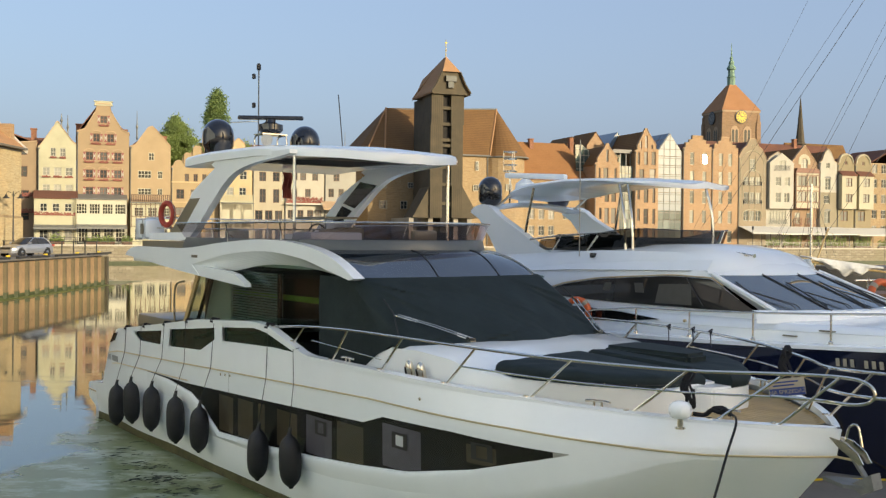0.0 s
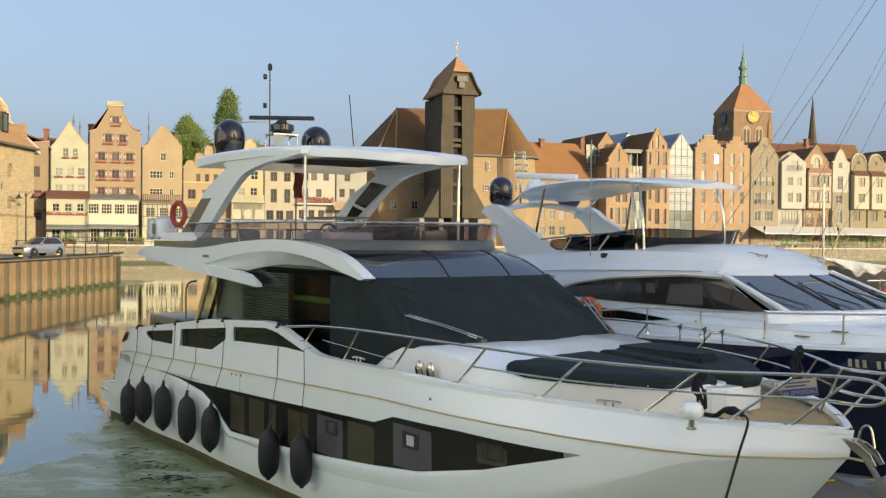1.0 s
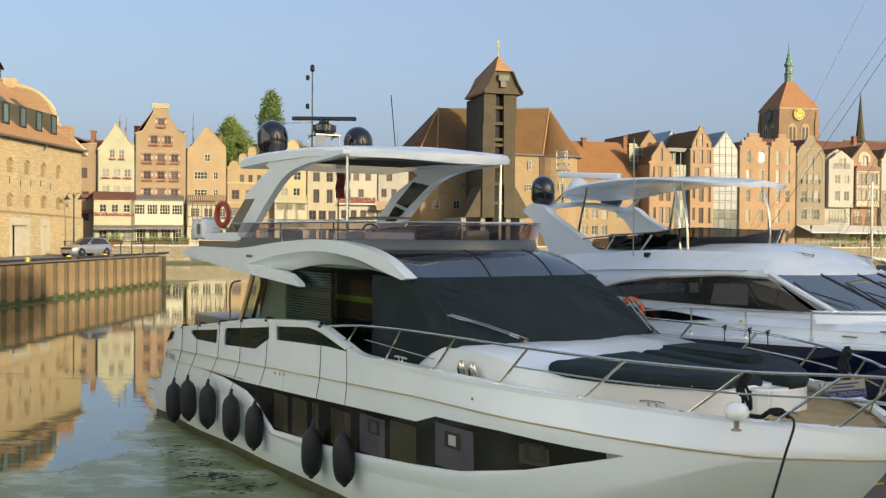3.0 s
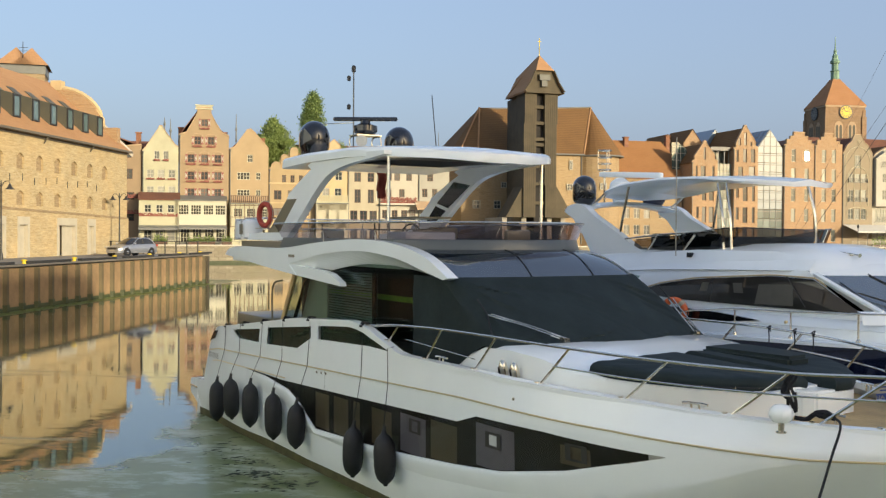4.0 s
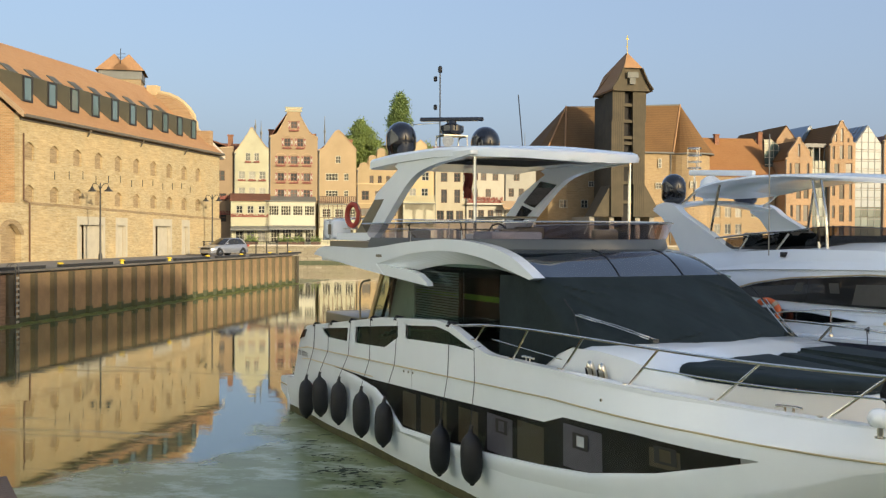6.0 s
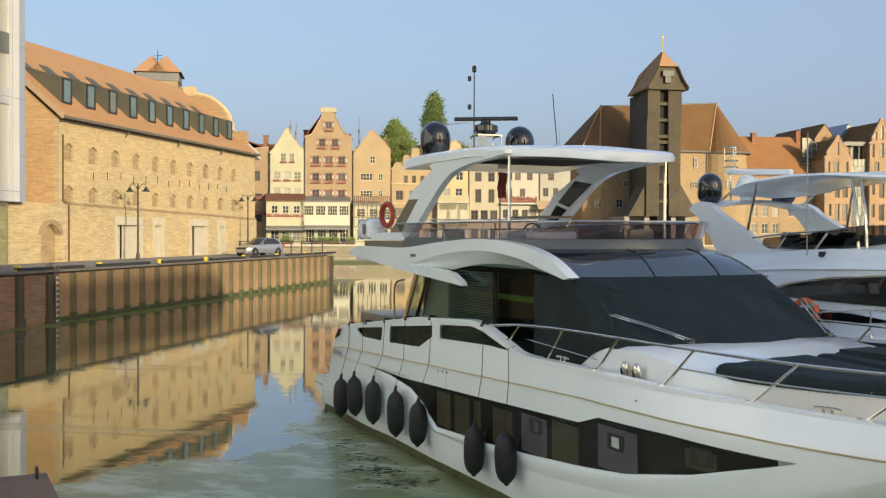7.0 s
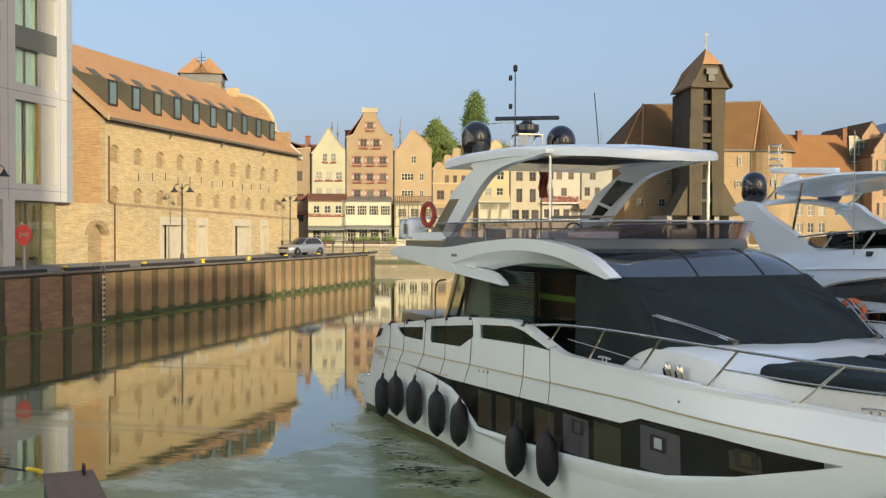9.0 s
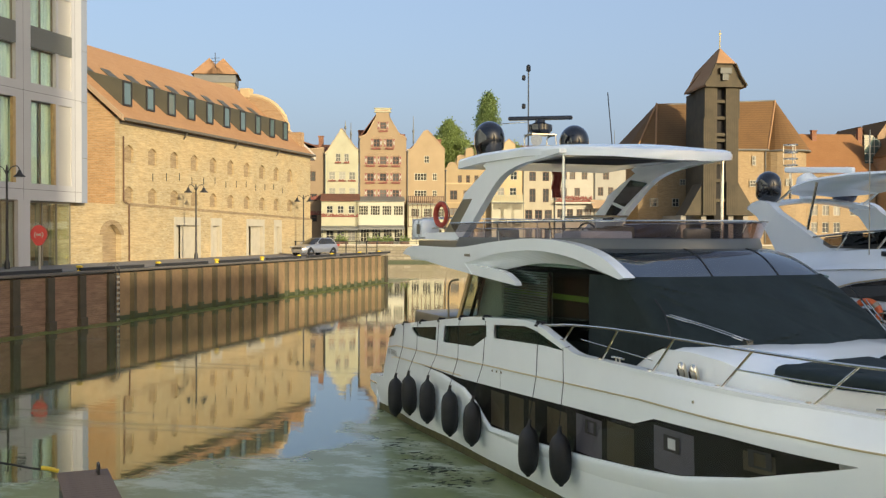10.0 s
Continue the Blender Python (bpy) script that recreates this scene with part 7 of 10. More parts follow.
# raised headrest under the port cover, and the white nose of the trunk with its locker
bm = bmesh.new()
slab(bm, [(13.95, 0.32), (13.9, 1.0), (14.1, 1.18), (14.9, 1.08), (15.4, 0.85), (15.45, 0.4)], 2.78, 2.94)
bmesh.ops.bevel(bm, geom=bm.edges, offset=0.05, segments=3, affect="EDGES")
part("headrest_cushion", bm, CANVAS, trunk, "black covered headrest cushion", smooth=True)
bm = bmesh.new()
slab(bm, [(15.6, -0.34), (16.22, -0.34), (16.36, -0.22), (16.40, 0.1), (16.34, 0.5), (16.1, 0.78), (15.6, 0.9)], 2.3, 2.66)
bmesh.ops.bevel(bm, geom=bm.edges, offset=0.03, segments=2, affect="EDGES")
nose_block = part("trunk_nose", bm, WHITE, trunk, smooth=True)
bm = bmesh.new()
# black strip drawn as the shade in the locker joint
box(bm, 16.14, 16.17, -0.352, -0.338, 2.40, 2.63)
part("locker_gap", bm, SLOT, nose_block)
# chrome vent horns, cleats, bollards
for u in (12.46, 12.74):
    bm = bmesh.new()
    lathe(bm, [(0.06, 0), (0.075, 0.04), (0.08, 0.13), (0.07, 0.19), (0.04, 0.225), (0.005, 0.235)], 16, pose(u, -2.02, 2.42, 12) @ Matrix.Diagonal((0.82, 0.82, 1.3, 1)))
    v = part("vent_cowl", bm, STEEL, trunk, "polished exhaust vent", smooth=True)
    # black disc drawn as the shaded hollow of the vent
    bm = bmesh.new()
    lathe(bm, [(0.05, 0), (0.05, 0.02)], 16, pose(u, -2.02, 2.42, 12) @ pose(-0.036, -0.046, 0.13, 90, 0, -35) @ Matrix.Diagonal((0.85, 1.7, 1, 1)))
    part("vent_mouth", bm, SLOT, v)


def cleat(u, v, z, turn, parent):
    bm = bmesh.new()
    m = pose(u, v, z, 0, 0, turn)
    tube(bm, [m @ Vector((-0.16, 0, 0.09)), m @ Vector((-0.08, 0, 0.1)), m @ Vector((0.08, 0, 0.1)), m @ Vector((0.16, 0, 0.09))], 0.017, 6)
    for x in (-0.05, 0.05):
        tube(bm, [m @ Vector((x, 0, 0)), m @ Vector((x, 0, 0.1))], 0.015, 6)
    return part("cleat", bm, STEEL, parent)


for u, turn in ((11.1, 2), (15.75, 20)):
    cleat(u, -plan_at(u, 2.5) + 0.18, SHEER(u) - 0.03, turn, yacht)
    cleat(u, plan_at(u, 2.5) - 0.18, SHEER(u) - 0.03, -turn, yacht)
cleat(16.95, -0.72, 2.42, 25, yacht)
bm = bmesh.new()
lathe(bm, [(0.06, 0), (0.06, 0.015), (0.035, 0.02), (0.035, 0.14)], 18, pose(16.84, -1.40, 2.36))
bollard = part("capped_bollard", bm, STEEL, yacht, "steel post under a white cover", smooth=True)
bm = bmesh.new()
lathe(bm, [(0.09, 0.12), (0.12, 0.15), (0.138, 0.21), (0.12, 0.265), (0.085, 0.30), (0.01, 0.315)], 8, pose(16.84, -1.40, 2.36))
part("cloth_cap", bm, WHITE, bollard, smooth=True)


# guard rails
def rail_side(side):
    top = [(9.2, 2.96), (9.9, 3.02), (11.2, 3.07), (12.6, 3.08), (14.0, 3.06), (15.4, 3.02), (16.66, 2.98), (17.4, 2.98)]
    pts = [(u, side * (plan_at(u, 2.5) - 0.06), z) for u, z in top]
    nose = [(17.95, side * 0.33, 3.0), (18.35, side * 0.33, 3.0), (18.52, side * 0.33, 2.92), (18.5, side * 0.33, 2.80), (18.3, side * 0.33, 2.73), (17.8, side * 0.34, 2.72), (17.4, side * (plan_at(17.4, 2.5) - 0.08), 2.72)]
    bm = bmesh.new()
    tube(bm, smooth_path([(8.75, side * 2.38, 2.93)] + pts + nose, 5), 0.019, 8)
    rail = part("guard_rail", bm, STEEL, yacht, "polished steel guard rail", smooth=True)
    bm = bmesh.new()
    tube(bm, smooth_path([(u, side * (plan_at(u, 2.5) - 0.06), z) for u, z in ((13.9, 2.80), (15.4, 2.76), (16.66, 2.73), (17.4, 2.72))], 4), 0.013, 6)
    tube(bm, [(u, side * (plan_at(u, 2.5) - 0.06), z) for u, z in ((10.2, 2.82), (12.2, 2.72))], 0.008, 6)
    part("lower_rail", bm, STEEL, rail)
    for u, du in ((9.5, 0.45), (10.75, 0.55), (12.12, 0.6), (13.56, 0.6), (14.92, 0.6), (16.12, 0.6), (16.9, 0.62), (17.42, 0.7)):
        bm = bmesh.new()
        ut = u + du
        z = float(np.interp(ut, [t[0] for t in top] + [18.4], [t[1] for t in top] + [3.0]))
        v1 = max(plan_at(ut, 2.5) - 0.06, 0.33)
        tube(bm, [(u, side * (plan_at(u, 2.5) - 0.08), SHEER(u) - 0.06), (ut, side * v1, z)], 0.017, 8)
        lathe(bm, [(0.035, 0), (0.035, 0.015)], 10, pose(u, side * (plan_at(u, 2.5) - 0.08), SHEER(u) + 0.015))
        part("stanchion", bm, STEEL, rail)


rail_side(-1)
rail_side(1)
# bow roller, anchor and rope
GALV = plain("galvanised_iron", (0.22, 0.22, 0.21), 0.5, metal=0.6, vary=0.2, scale=6, fine=40)
bm = bmesh.new()
for v in (-0.09, 0.07):
    slab(bm, [(17.85, 2.29), (18.05, 2.26), (18.2, 2.16), (18.27, 2.05), (18.22, 2.03), (18.12, 2.10), (17.98, 2.18)], v, v + 0.02, xz)
tube(bm, smooth_path([(18.0, 0, 2.25), (18.05, 0, 2.42), (18.15, 0, 2.44), (18.2, 0, 2.22)], 4), 0.014, 6)
roller = part("bow_roller", bm, STEEL, yacht, "polished bow roller")
bm = bmesh.new()
tube(bm, [(18.1, -0.01, 2.1), (18.3, -0.01, 1.84)], 0.035, 6)
slab(bm, [(17.75, -0.04), (18.1, -0.2), (18.36, -0.05), (18.36, 0.05), (18.1, 0.2), (17.75, 0.04)], 1.78, 1.82)
slab(bm, [(18.1, 1.80), (18.36, 1.96), (18.40, 1.80), (18.25, 1.72)], -0.09, 0.09, xz)
part("anchor", bm, GALV, yacht, "galvanised plough anchor")


def rope_thing(name, pts, r, label, mat=ROPE):
    o = thing(name, YACHT, label, "rope")
    bm = bmesh.new()
    tube(bm, smooth_path(pts, 6), r, 6)
    part("strand", bm, mat, o)
    return o


rope_thing("mooring_line", [(16.86, -0.78, 2.49), (17.05, -0.80, 2.50), (17.28, -0.98, 2.46), (17.34, -1.2, 2.17), (17.55, -1.65, 1.85), (18.2, -2.9, 1.2), (18.8, -4.1, 0.75)], 0.014, "black mooring line over the bow gunwale")
rnd = random.Random(4)
for name, u0, v0, z0, drop in (("hanging_line", 16.55, -0.98, 2.93, 0.5), ("hanging_line", 16.2, 1.4, 3.02, 0.55)):
    pts = []
    for k in range(26):
        a = k * 1.9
        pts.append((u0 + 0.05 * math.cos(a) + 0.004 * k, v0 + 0.05 * math.sin(a), z0 + 0.05 - drop * (0.5 - 0.5 * math.cos(k * 0.9)) * (0.6 + 0.4 * rnd.random())))
    rope_thing(name, pts, 0.018, "coil of black line hung over the rail")
rope_thing("deck_line", [(16.62, -0.92, 2.45), (16.72, -0.84, 2.44), (16.8, -0.82, 2.50), (16.88, -0.76, 2.53), (16.96, -0.74, 2.50), (17.04, -0.78, 2.49), (16.98, -0.80, 2.53), (16.9, -0.78, 2.49), (16.82, -0.82, 2.52), (16.9, -0.74, 2.54), (17.0, -0.76, 2.50)], 0.028, "black line round the bow cleat")

# short line ends knotted round the port rail
for u in (13.45, 14.0, 14.4):
    v = plan_at(u, 2.5) - 0.06
    rope_thing("rail_tie", [(u - 0.03, v - 0.03, 3.07), (u, v + 0.03, 3.11), (u + 0.03, v - 0.03, 3.06), (u, v + 0.03, 3.02), (u + 0.01, v - 0.035, 3.08), (u + 0.02, v - 0.03, 2.98), (u + 0.03, v - 0.04, 2.84)], 0.009, "short end of dark line knotted round the rail")

# for-sale board on the port rail
sign = thing("sale_sign", YACHT @ pose(16.62, 0.90, 2.61, 0, -9, 35) @ Matrix.Diagonal((0.92, 1, 0.92, 1)), "blue and white for-sale board tied to the rail", "sign")
bm = bmesh.new()
box(bm, -0.24, 0.24, -0.01, 0.01, -0.12, 0.12)
part("board", bm, PALE, sign)
bm = bmesh.new()
box(bm, -0.235, 0.235, -0.016, -0.011, -0.115, -0.01)
part("blue_band", bm, SIGNBLUE, sign)


def lettering(text, size, m, mat, parent, name="lettering"):
    cu = bpy.data.curves.new(name, "FONT")
    cu.body, cu.size, cu.extrude, cu.align_x, cu.align_y = text, size, 0.002, "CENTER", "CENTER"
    cu.materials.append(mat)
    o = new(name, cu)
    o.parent = parent
    o.matrix_basis = m
    return o


lettering("NA SPRZEDA\u017b", 0.075, pose(0, -0.02, -0.062, 90), PALE, sign)
bm = bmesh.new()
box(bm, -0.18, 0.1, -0.014, -0.011, 0.02, 0.04)
box(bm, -0.18, 0.16, -0.014, -0.011, 0.065, 0.085)
part("small_print", bm, SIGNBLUE, sign)

# wipers over the cover
for pts in ([(12.68, -1.13, 2.98), (12.2, -1.50, 3.16), (11.76, -1.88, 3.31)], [(12.55, 1.62, 2.95), (12.0, 1.72, 3.3), (11.8, 1.75, 3.45)]):
    bm = bmesh.new()
    tube(bm, pts, 0.013, 6)
    tube(bm, [(p[0] + 0.05, p[1] + 0.05, p[2] + 0.01) for p in pts], 0.010, 6)
    box(bm, -0.06, 0.06, -0.05, 0.05, -0.03, 0.03, pose(*pts[0]))
    wiper = part("wiper", bm, STEEL, yacht)
    bm = bmesh.new()
    x, y, z = pts[2]
    tube(bm, [(x - 0.22, y - 0.03, z + 0.22), (x + 0.02, y - 0.01, z + 0.02), (x + 0.28, y - 0.08 * (1 if y < 0 else -1), z - 0.32)], 0.012, 5)
    part("wiper_blade", bm, RUBBER, wiper)
# seams of the upper windscreen
for v in (-0.55, 0.75):
    bm = bmesh.new()
    tube(bm, [(front_u(v, 3.8) + (fly_front(v) + 0.03 - front_u(v, 3.8)) * k + 0.01, v, 3.806 + 0.45 * k + 0.10 * math.sin(math.pi * k)) for k in (0, 0.25, 0.5, 0.75, 1.0)], 0.008, 5)
    part("windscreen_seam", bm, RUBBER, yacht)

# fenders, each on its line
def fender(u, z1, z0, ur):
    out = plan_at(u, (z0 + z1) / 2) + 0.215
    f = thing("fender", YACHT @ pose(u, -out, z0, rnd.uniform(-2, 2), rnd.uniform(-2, 2)), "black cloth-covered fender hanging on the hull", "fender", "fenders along the hull")
    h = z1 - z0
    bm = bmesh.new()
    prof = [(0.03, -0.03), (0.045, 0.0), (0.09, 0.035), (0.135, 0.09), (0.165, 0.18), (0.178, 0.3), (0.178, h - 0.3), (0.165, h - 0.18), (0.135, h - 0.09), (0.09, h - 0.035), (0.045, h), (0.03, h + 0.06)]
    lathe(bm, prof, 18)
    part("cover", bm, RUBBER, f, smooth=True)
    bm = bmesh.new()
    tube(bm, [(0, 0, h + 0.03), (0, 0.02, h + 0.12)], 0.03, 8)
    part("eye", bm, IRON, f)
    bm = bmesh.new()
    top = SHEER(ur)
    tube(bm, [(0, 0, h + 0.1), ((ur - u) * 0.75, out - plan_at(ur, 2.0) - 0.03, RUB(ur) - z0 + 0.02), (ur - u, out - plan_at(ur, top) - 0.02, top - z0 + 0.03), (ur - u, out - plan_at(ur, top) + 0.1, top - z0 + 0.05)], 0.006, 5)
    part("line", bm, ROPE, f)


for u, z1, z0, ur in ((1.85, 1.10, 0.23, 1.9), (2.89, 1.29, 0.43, 3.06), (4.02, 1.33, 0.44, 4.16), (5.33, 1.30, 0.41, 5.37), (6.45, 1.26, 0.43, 6.53), (8.9, 1.22, 0.40, 8.76), (10.09, 1.32, 0.51, 9.9)):
    fender(u, z1, z0, ur)
# rope turns on the bulwark top
for u in (1.8, 2.95, 4.1, 5.3, 6.5, 8.75):
    bm = bmesh.new()
    for k in range(3):
        tube(bm, [(u + 0.04 * k - 0.04, -plan_at(u, SHEER(u)) - 0.02, SHEER(u) - 0.03), (u + 0.04 * k - 0.05, -plan_at(u, SHEER(u)) + 0.03, SHEER(u) + 0.05), (u + 0.04 * k, -plan_at(u, SHEER(u)) + 0.12, SHEER(u) + 0.03)], 0.02, 5)
    part("rope_turn", bm, ROPE, hull)
# registration and builder's marks as plain bars
for k in range(9):
    bm = bmesh.new()
    u = 0.56 + 0.078 * k + (0.07 if k > 2 else 0)
    skin(bm, [u, u + 0.034], lambda x: [(lambda y: 1.54, lambda y: 1.67)], -1, 0.006, 1)
    part("registration_mark", bm, ZINC, hull)
# small drain fittings in the topside
for u, z in ((6.96, 1.915), (7.16, 1.925), (7.36, 1.935), (13.24, 2.30)):
    bm = bmesh.new()
    lathe(bm, [(0.024, 0), (0.024, 0.012), (0.014, 0.014), (0.012, 0.006)], 10, pose(u, -plan_at(u, z) + 0.002, z, 90))
    part("drain_fitting", bm, STEEL, hull)
bm = bmesh.new()
box(bm, 4.9, 5.2, -2.206, -2.201, 4.02, 4.075)
part("model_mark", bm, TAUPE, yacht)
bm = bmesh.new()
for k in range(3):
    lathe(bm, [(0.02, 0), (0.02, 0.01)], 8, pose(7.6 + 0.14 * k, -2.46, 1.86, 90))
part("drain", bm, IRON, hull)
for side in (-1, 1):
    bm = bmesh.new()
    tube(bm, [(u, side * (plan_at(u, RUB(u) - 0.27) + 0.004), RUB(u) - 0.27 - 0.012 * (u - 1)) for u in [0.9 + 0.3 * i for i in range(16)]], 0.012, 5)
    part("styling_line", bm, CHROME, hull)
# side panel joints on the topsides
bm = bmesh.new()
for u in (7.3,):
    skin(bm, [u, u + 0.012], lambda x: [(lambda y: 1.62, lambda y: RUB(y))], -1, 0.003, 2)
part("panel_joint", bm, IRON, hull)

# fly bridge: life raft, ring, seats, flag
ring = thing("life_ring", YACHT @ pose(2.35, -1.72, 4.93, 90, 0, 12), "faded red life ring on the fly bridge rail", "life ring")
bm = bmesh.new()
tube(bm, [(0.245 * math.cos(a), 0.245 * math.sin(a), 0) for a in [2 * math.pi * k / 28 for k in range(28)]], 0.062, 10, closed=True)
part("ring", bm, RINGRED, ring, smooth=True)
bm = bmesh.new()
tube(bm, [(0.32 * math.cos(a) * (1 + 0.04 * math.sin(8 * a)), 0.32 * math.sin(a) * (1 + 0.04 * math.sin(8 * a)), 0.01) for a in [2 * math.pi * k / 40 for k in range(40)]], 0.008, 5, closed=True)
part("grab_line", bm, PALE, ring)
raft = thing("life_raft", YACHT @ pose(1.3, -1.72, 4.36), "white life-raft canister on the fly bridge", "life raft")
bm = bmesh.new()
box(bm, -0.36, 0.36, -0.26, 0.26, 0.0, 0.48, bevel=0.13)
c = part("canister", bm, WHITE, raft, smooth=True)
bm = bmesh.new()
for x in (-0.2, 0.2):
    box(bm, x - 0.02, x + 0.02, -0.266, 0.266, -0.004, 0.486)
part("strap", bm, GREYGEL, c)
bm = bmesh.new()
box(bm, 0.1, 0.3, -0.27, -0.264, 0.12, 0.36)
part("label_plate", bm, TAUPE, c)
bm = bmesh.new()
for z in (4.62, 4.86):
    tube(bm, smooth_path([(4.2, -1.62, z), (2.6, -1.66, z), (1.0, -1.66, z), (0.9, -1.4, z), (0.9, 0, z), (0.9, 1.66, z), (4.2, 1.62, z)], 4), 0.017, 6)
for x, y in ((0.9, -1.5), (0.9, 0), (0.9, 1.5), (2.9, -1.66), (2.9, 1.66)):
    tube(bm, [(x, y, 4.1), (x, y, 4.86)], 0.017, 6)
part("aft_fly_rail", bm, STEEL, yacht)
for x, y, w, l, h in ((7.0, 0.9, 0.7, 2.4, 0.42), (5.6, -1.2, 0.5, 1.6, 0.35), (8.9, -1.1, 0.55, 0.7, 0.36), (8.8, 1.0, 0.55, 0.8, 0.36)):
    bm = bmesh.new()
    box(bm, x - l / 2, x + l / 2, y - w / 2, y + w / 2, 3.98, 3.98 + h, bevel=0.06)
    seat = part("fly_bench", bm, GREYGEL, yacht, "grey upholstered bench", smooth=True)
    bm = bmesh.new()
    box(bm, x - l / 2, x - l / 2 + 0.16, y - w / 2, y + w / 2, 3.98 + h, 4.24 + h, bevel=0.05)
    part("backrest", bm, TAUPE, seat, smooth=True)
table = thing("fly_table", YACHT @ pose(6.2, 0.1, 3.98), "small table on the fly bridge", "table")
bm = bmesh.new()
box(bm, -0.7, 0.7, -0.4, 0.4, 0.84, 0.88, bevel=0.015)
part("tabletop", bm, TAUPE, table)
bm = bmesh.new()
tube(bm, [(0, 0, 0), (0, 0, 0.84)], 0.05, 10)
part("leg", bm, STEEL, table)
bm = bmesh.new()
box(bm, 8.3, 9.0, -1.75, -0.7, 3.98, 4.55, bevel=0.05)
helm = part("helm_console", bm, GREYGEL, yacht, smooth=True)
bm = bmesh.new()
tube(bm, [(8.25, -1.2 + 0.19 * math.cos(a), 4.5 + 0.19 * math.sin(a)) for a in [2 * math.pi * k / 20 for k in range(20)]], 0.016, 6, closed=True)
part("steering_wheel", bm, IRON, helm)
for side in (-1, 1):
    for u in (6.2, 8.4):
        bm = bmesh.new()
        tube(bm, [(u, side * 2.0, 4.3), (u + 0.12, side * 2.1, 4.7)], 0.014, 6)
        part("screen_post", bm, STEEL, yacht)
flag = thing("ensign", YACHT @ pose(4.1, 0.35, 6.0), "dark red flag hanging limp under the hardtop mast", "flag")
bm = bmesh.new()
rows = []
for k in range(9):
    z = -0.12 - 0.072 * k
    rows.append([(0.025 * math.sin(3 * i + 0.6 * k), -0.10 + 0.055 * i + 0.02 * math.sin(k), z) for i in range(5)])
grid(bm, rows)
grid(bm, [[(x + 0.008, y, z) for x, y, z in r] for r in rows])
part("cloth", bm, plain("flag_red", (0.34, 0.07, 0.045), 0.85, vary=0.2), flag, smooth=True)
bm = bmesh.new()
tube(bm, [(0, -0.1, 0.25), (0, -0.1, -0.75)], 0.01, 5)
part("staff", bm, STEEL, flag)
# ladder-like handrail and varnished post by the cockpit
bm = bmesh.new()
tube(bm, smooth_path([(3.55, -2.0, 2.4), (3.5, -2.0, 3.1), (3.62, -2.0, 3.42), (4.1, -2.0, 3.5)], 4), 0.022, 6)
part("cockpit_handrail", bm, TAUPE, yacht)
bm = bmesh.new()
slab(bm, [(3.72, 2.5), (3.86, 2.5), (4.65, 3.7), (4.5, 3.7)], -1.93, -1.87, xz)
part("varnished_post", bm, TEAK, yacht, "varnished cockpit post")
bm = bmesh.new()
box(bm, 1.0, 3.2, -1.9, 1.9, 2.2, 2.62, bevel=0.05)
part("cockpit_sofa", bm, TAUPE, yacht, smooth=True)
bm = bmesh.new()
tube(bm, smooth_path([(-1.5, -1.9, 0.75), (-1.35, -1.95, 1.0), (-0.9, -2.05, 1.05), (-0.6, -2.1, 0.95)], 4), 0.016, 6)
part("platform_rail", bm, STEEL, hull)
# yellow stripe of a towel rail seen through the saloon windows
bm = bmesh.new()
box(bm, 5.2, 9.6, -1.60, -1.58, 3.30, 3.40)
part("green_valance", bm, plain("green_valance", (0.22, 0.34, 0.03), 0.7), yacht)

# ---- the second yacht, with a navy hull, in the next berth ----
SECOND = YACHT @ pose(0, 6.9, 0)
b2 = thing("navy_hulled_yacht", SECOND, "motor yacht with navy hull and white upperworks", "yacht")


def plan2(u, w):
    k = min(max(w / 2.6, -0.1), 1)
    return taper(u, 2.55, 10.0, 17.6 + 2.4 * k, 2.2 + 1.0 * k)


def rise2(u):
    """Spring of the navy hull's top edge towards the bow."""
    return float(np.interp(u, [6, 10, 13, 16, 20], [-0.12, -0.07, 0.02, 0.13, 0.22]))


# side deck inside the rub strip, then the white side that carries the foredeck
TOPSIDE = [(-0.015, 2.60, 1), (-0.012, 2.66, 1), (0.06, 2.685, 1), (0.26, 2.68, 1), (0.29, 2.74, 1), (0.335, 2.88, 0.5), (0.325, 2.90, 0.5), (0.40, 2.99, 0), (0.48, 3.035, 0), (0.62, 3.05, 0)]
us2 = [0.2 + 0.4 * i for i in range(50)]
bm = bmesh.new()
for side in (-1, 1):
    grid(bm, [[(u, side * plan2(u, w), w + rise2(u) * max(0, w - 1.4) / 1.22) for w in (-0.4, 0.2, 0.8, 1.4, 2.0, 2.4, 2.62)] for u in us2])
grid(bm, [[(0.2, v, w) for v in (-2.55, 2.55)] for w in (-0.4, 2.6)])
hull2 = part("hull", bm, NAVY, b2, smooth=True)
bm = bmesh.new()
for side in (-1, 1):
    grid(bm, [[(u, side * max(plan2(u, 2.62) - d, 0), z + rise2(u) * k) for d, z, k in TOPSIDE] for u in us2])
grid(bm, [[(u, -max(plan2(u, 2.62) - 0.62, 0), 3.05), (u, 0, 3.11), (u, max(plan2(u, 2.62) - 0.62, 0), 3.05)] for u in us2])
part("topside", bm, WHITE, b2, "white topsides and deck", smooth=True)
# cabin shell: sections across the boat
ROOF2 = lerp_line([(4.0, 4.1), (6.5, 4.25), (9.0, 4.38), (11.0, 4.38), (12.0, 4.22), (12.6, 3.98), (13.0, 3.80)])
bm = bmesh.new()
secs = []
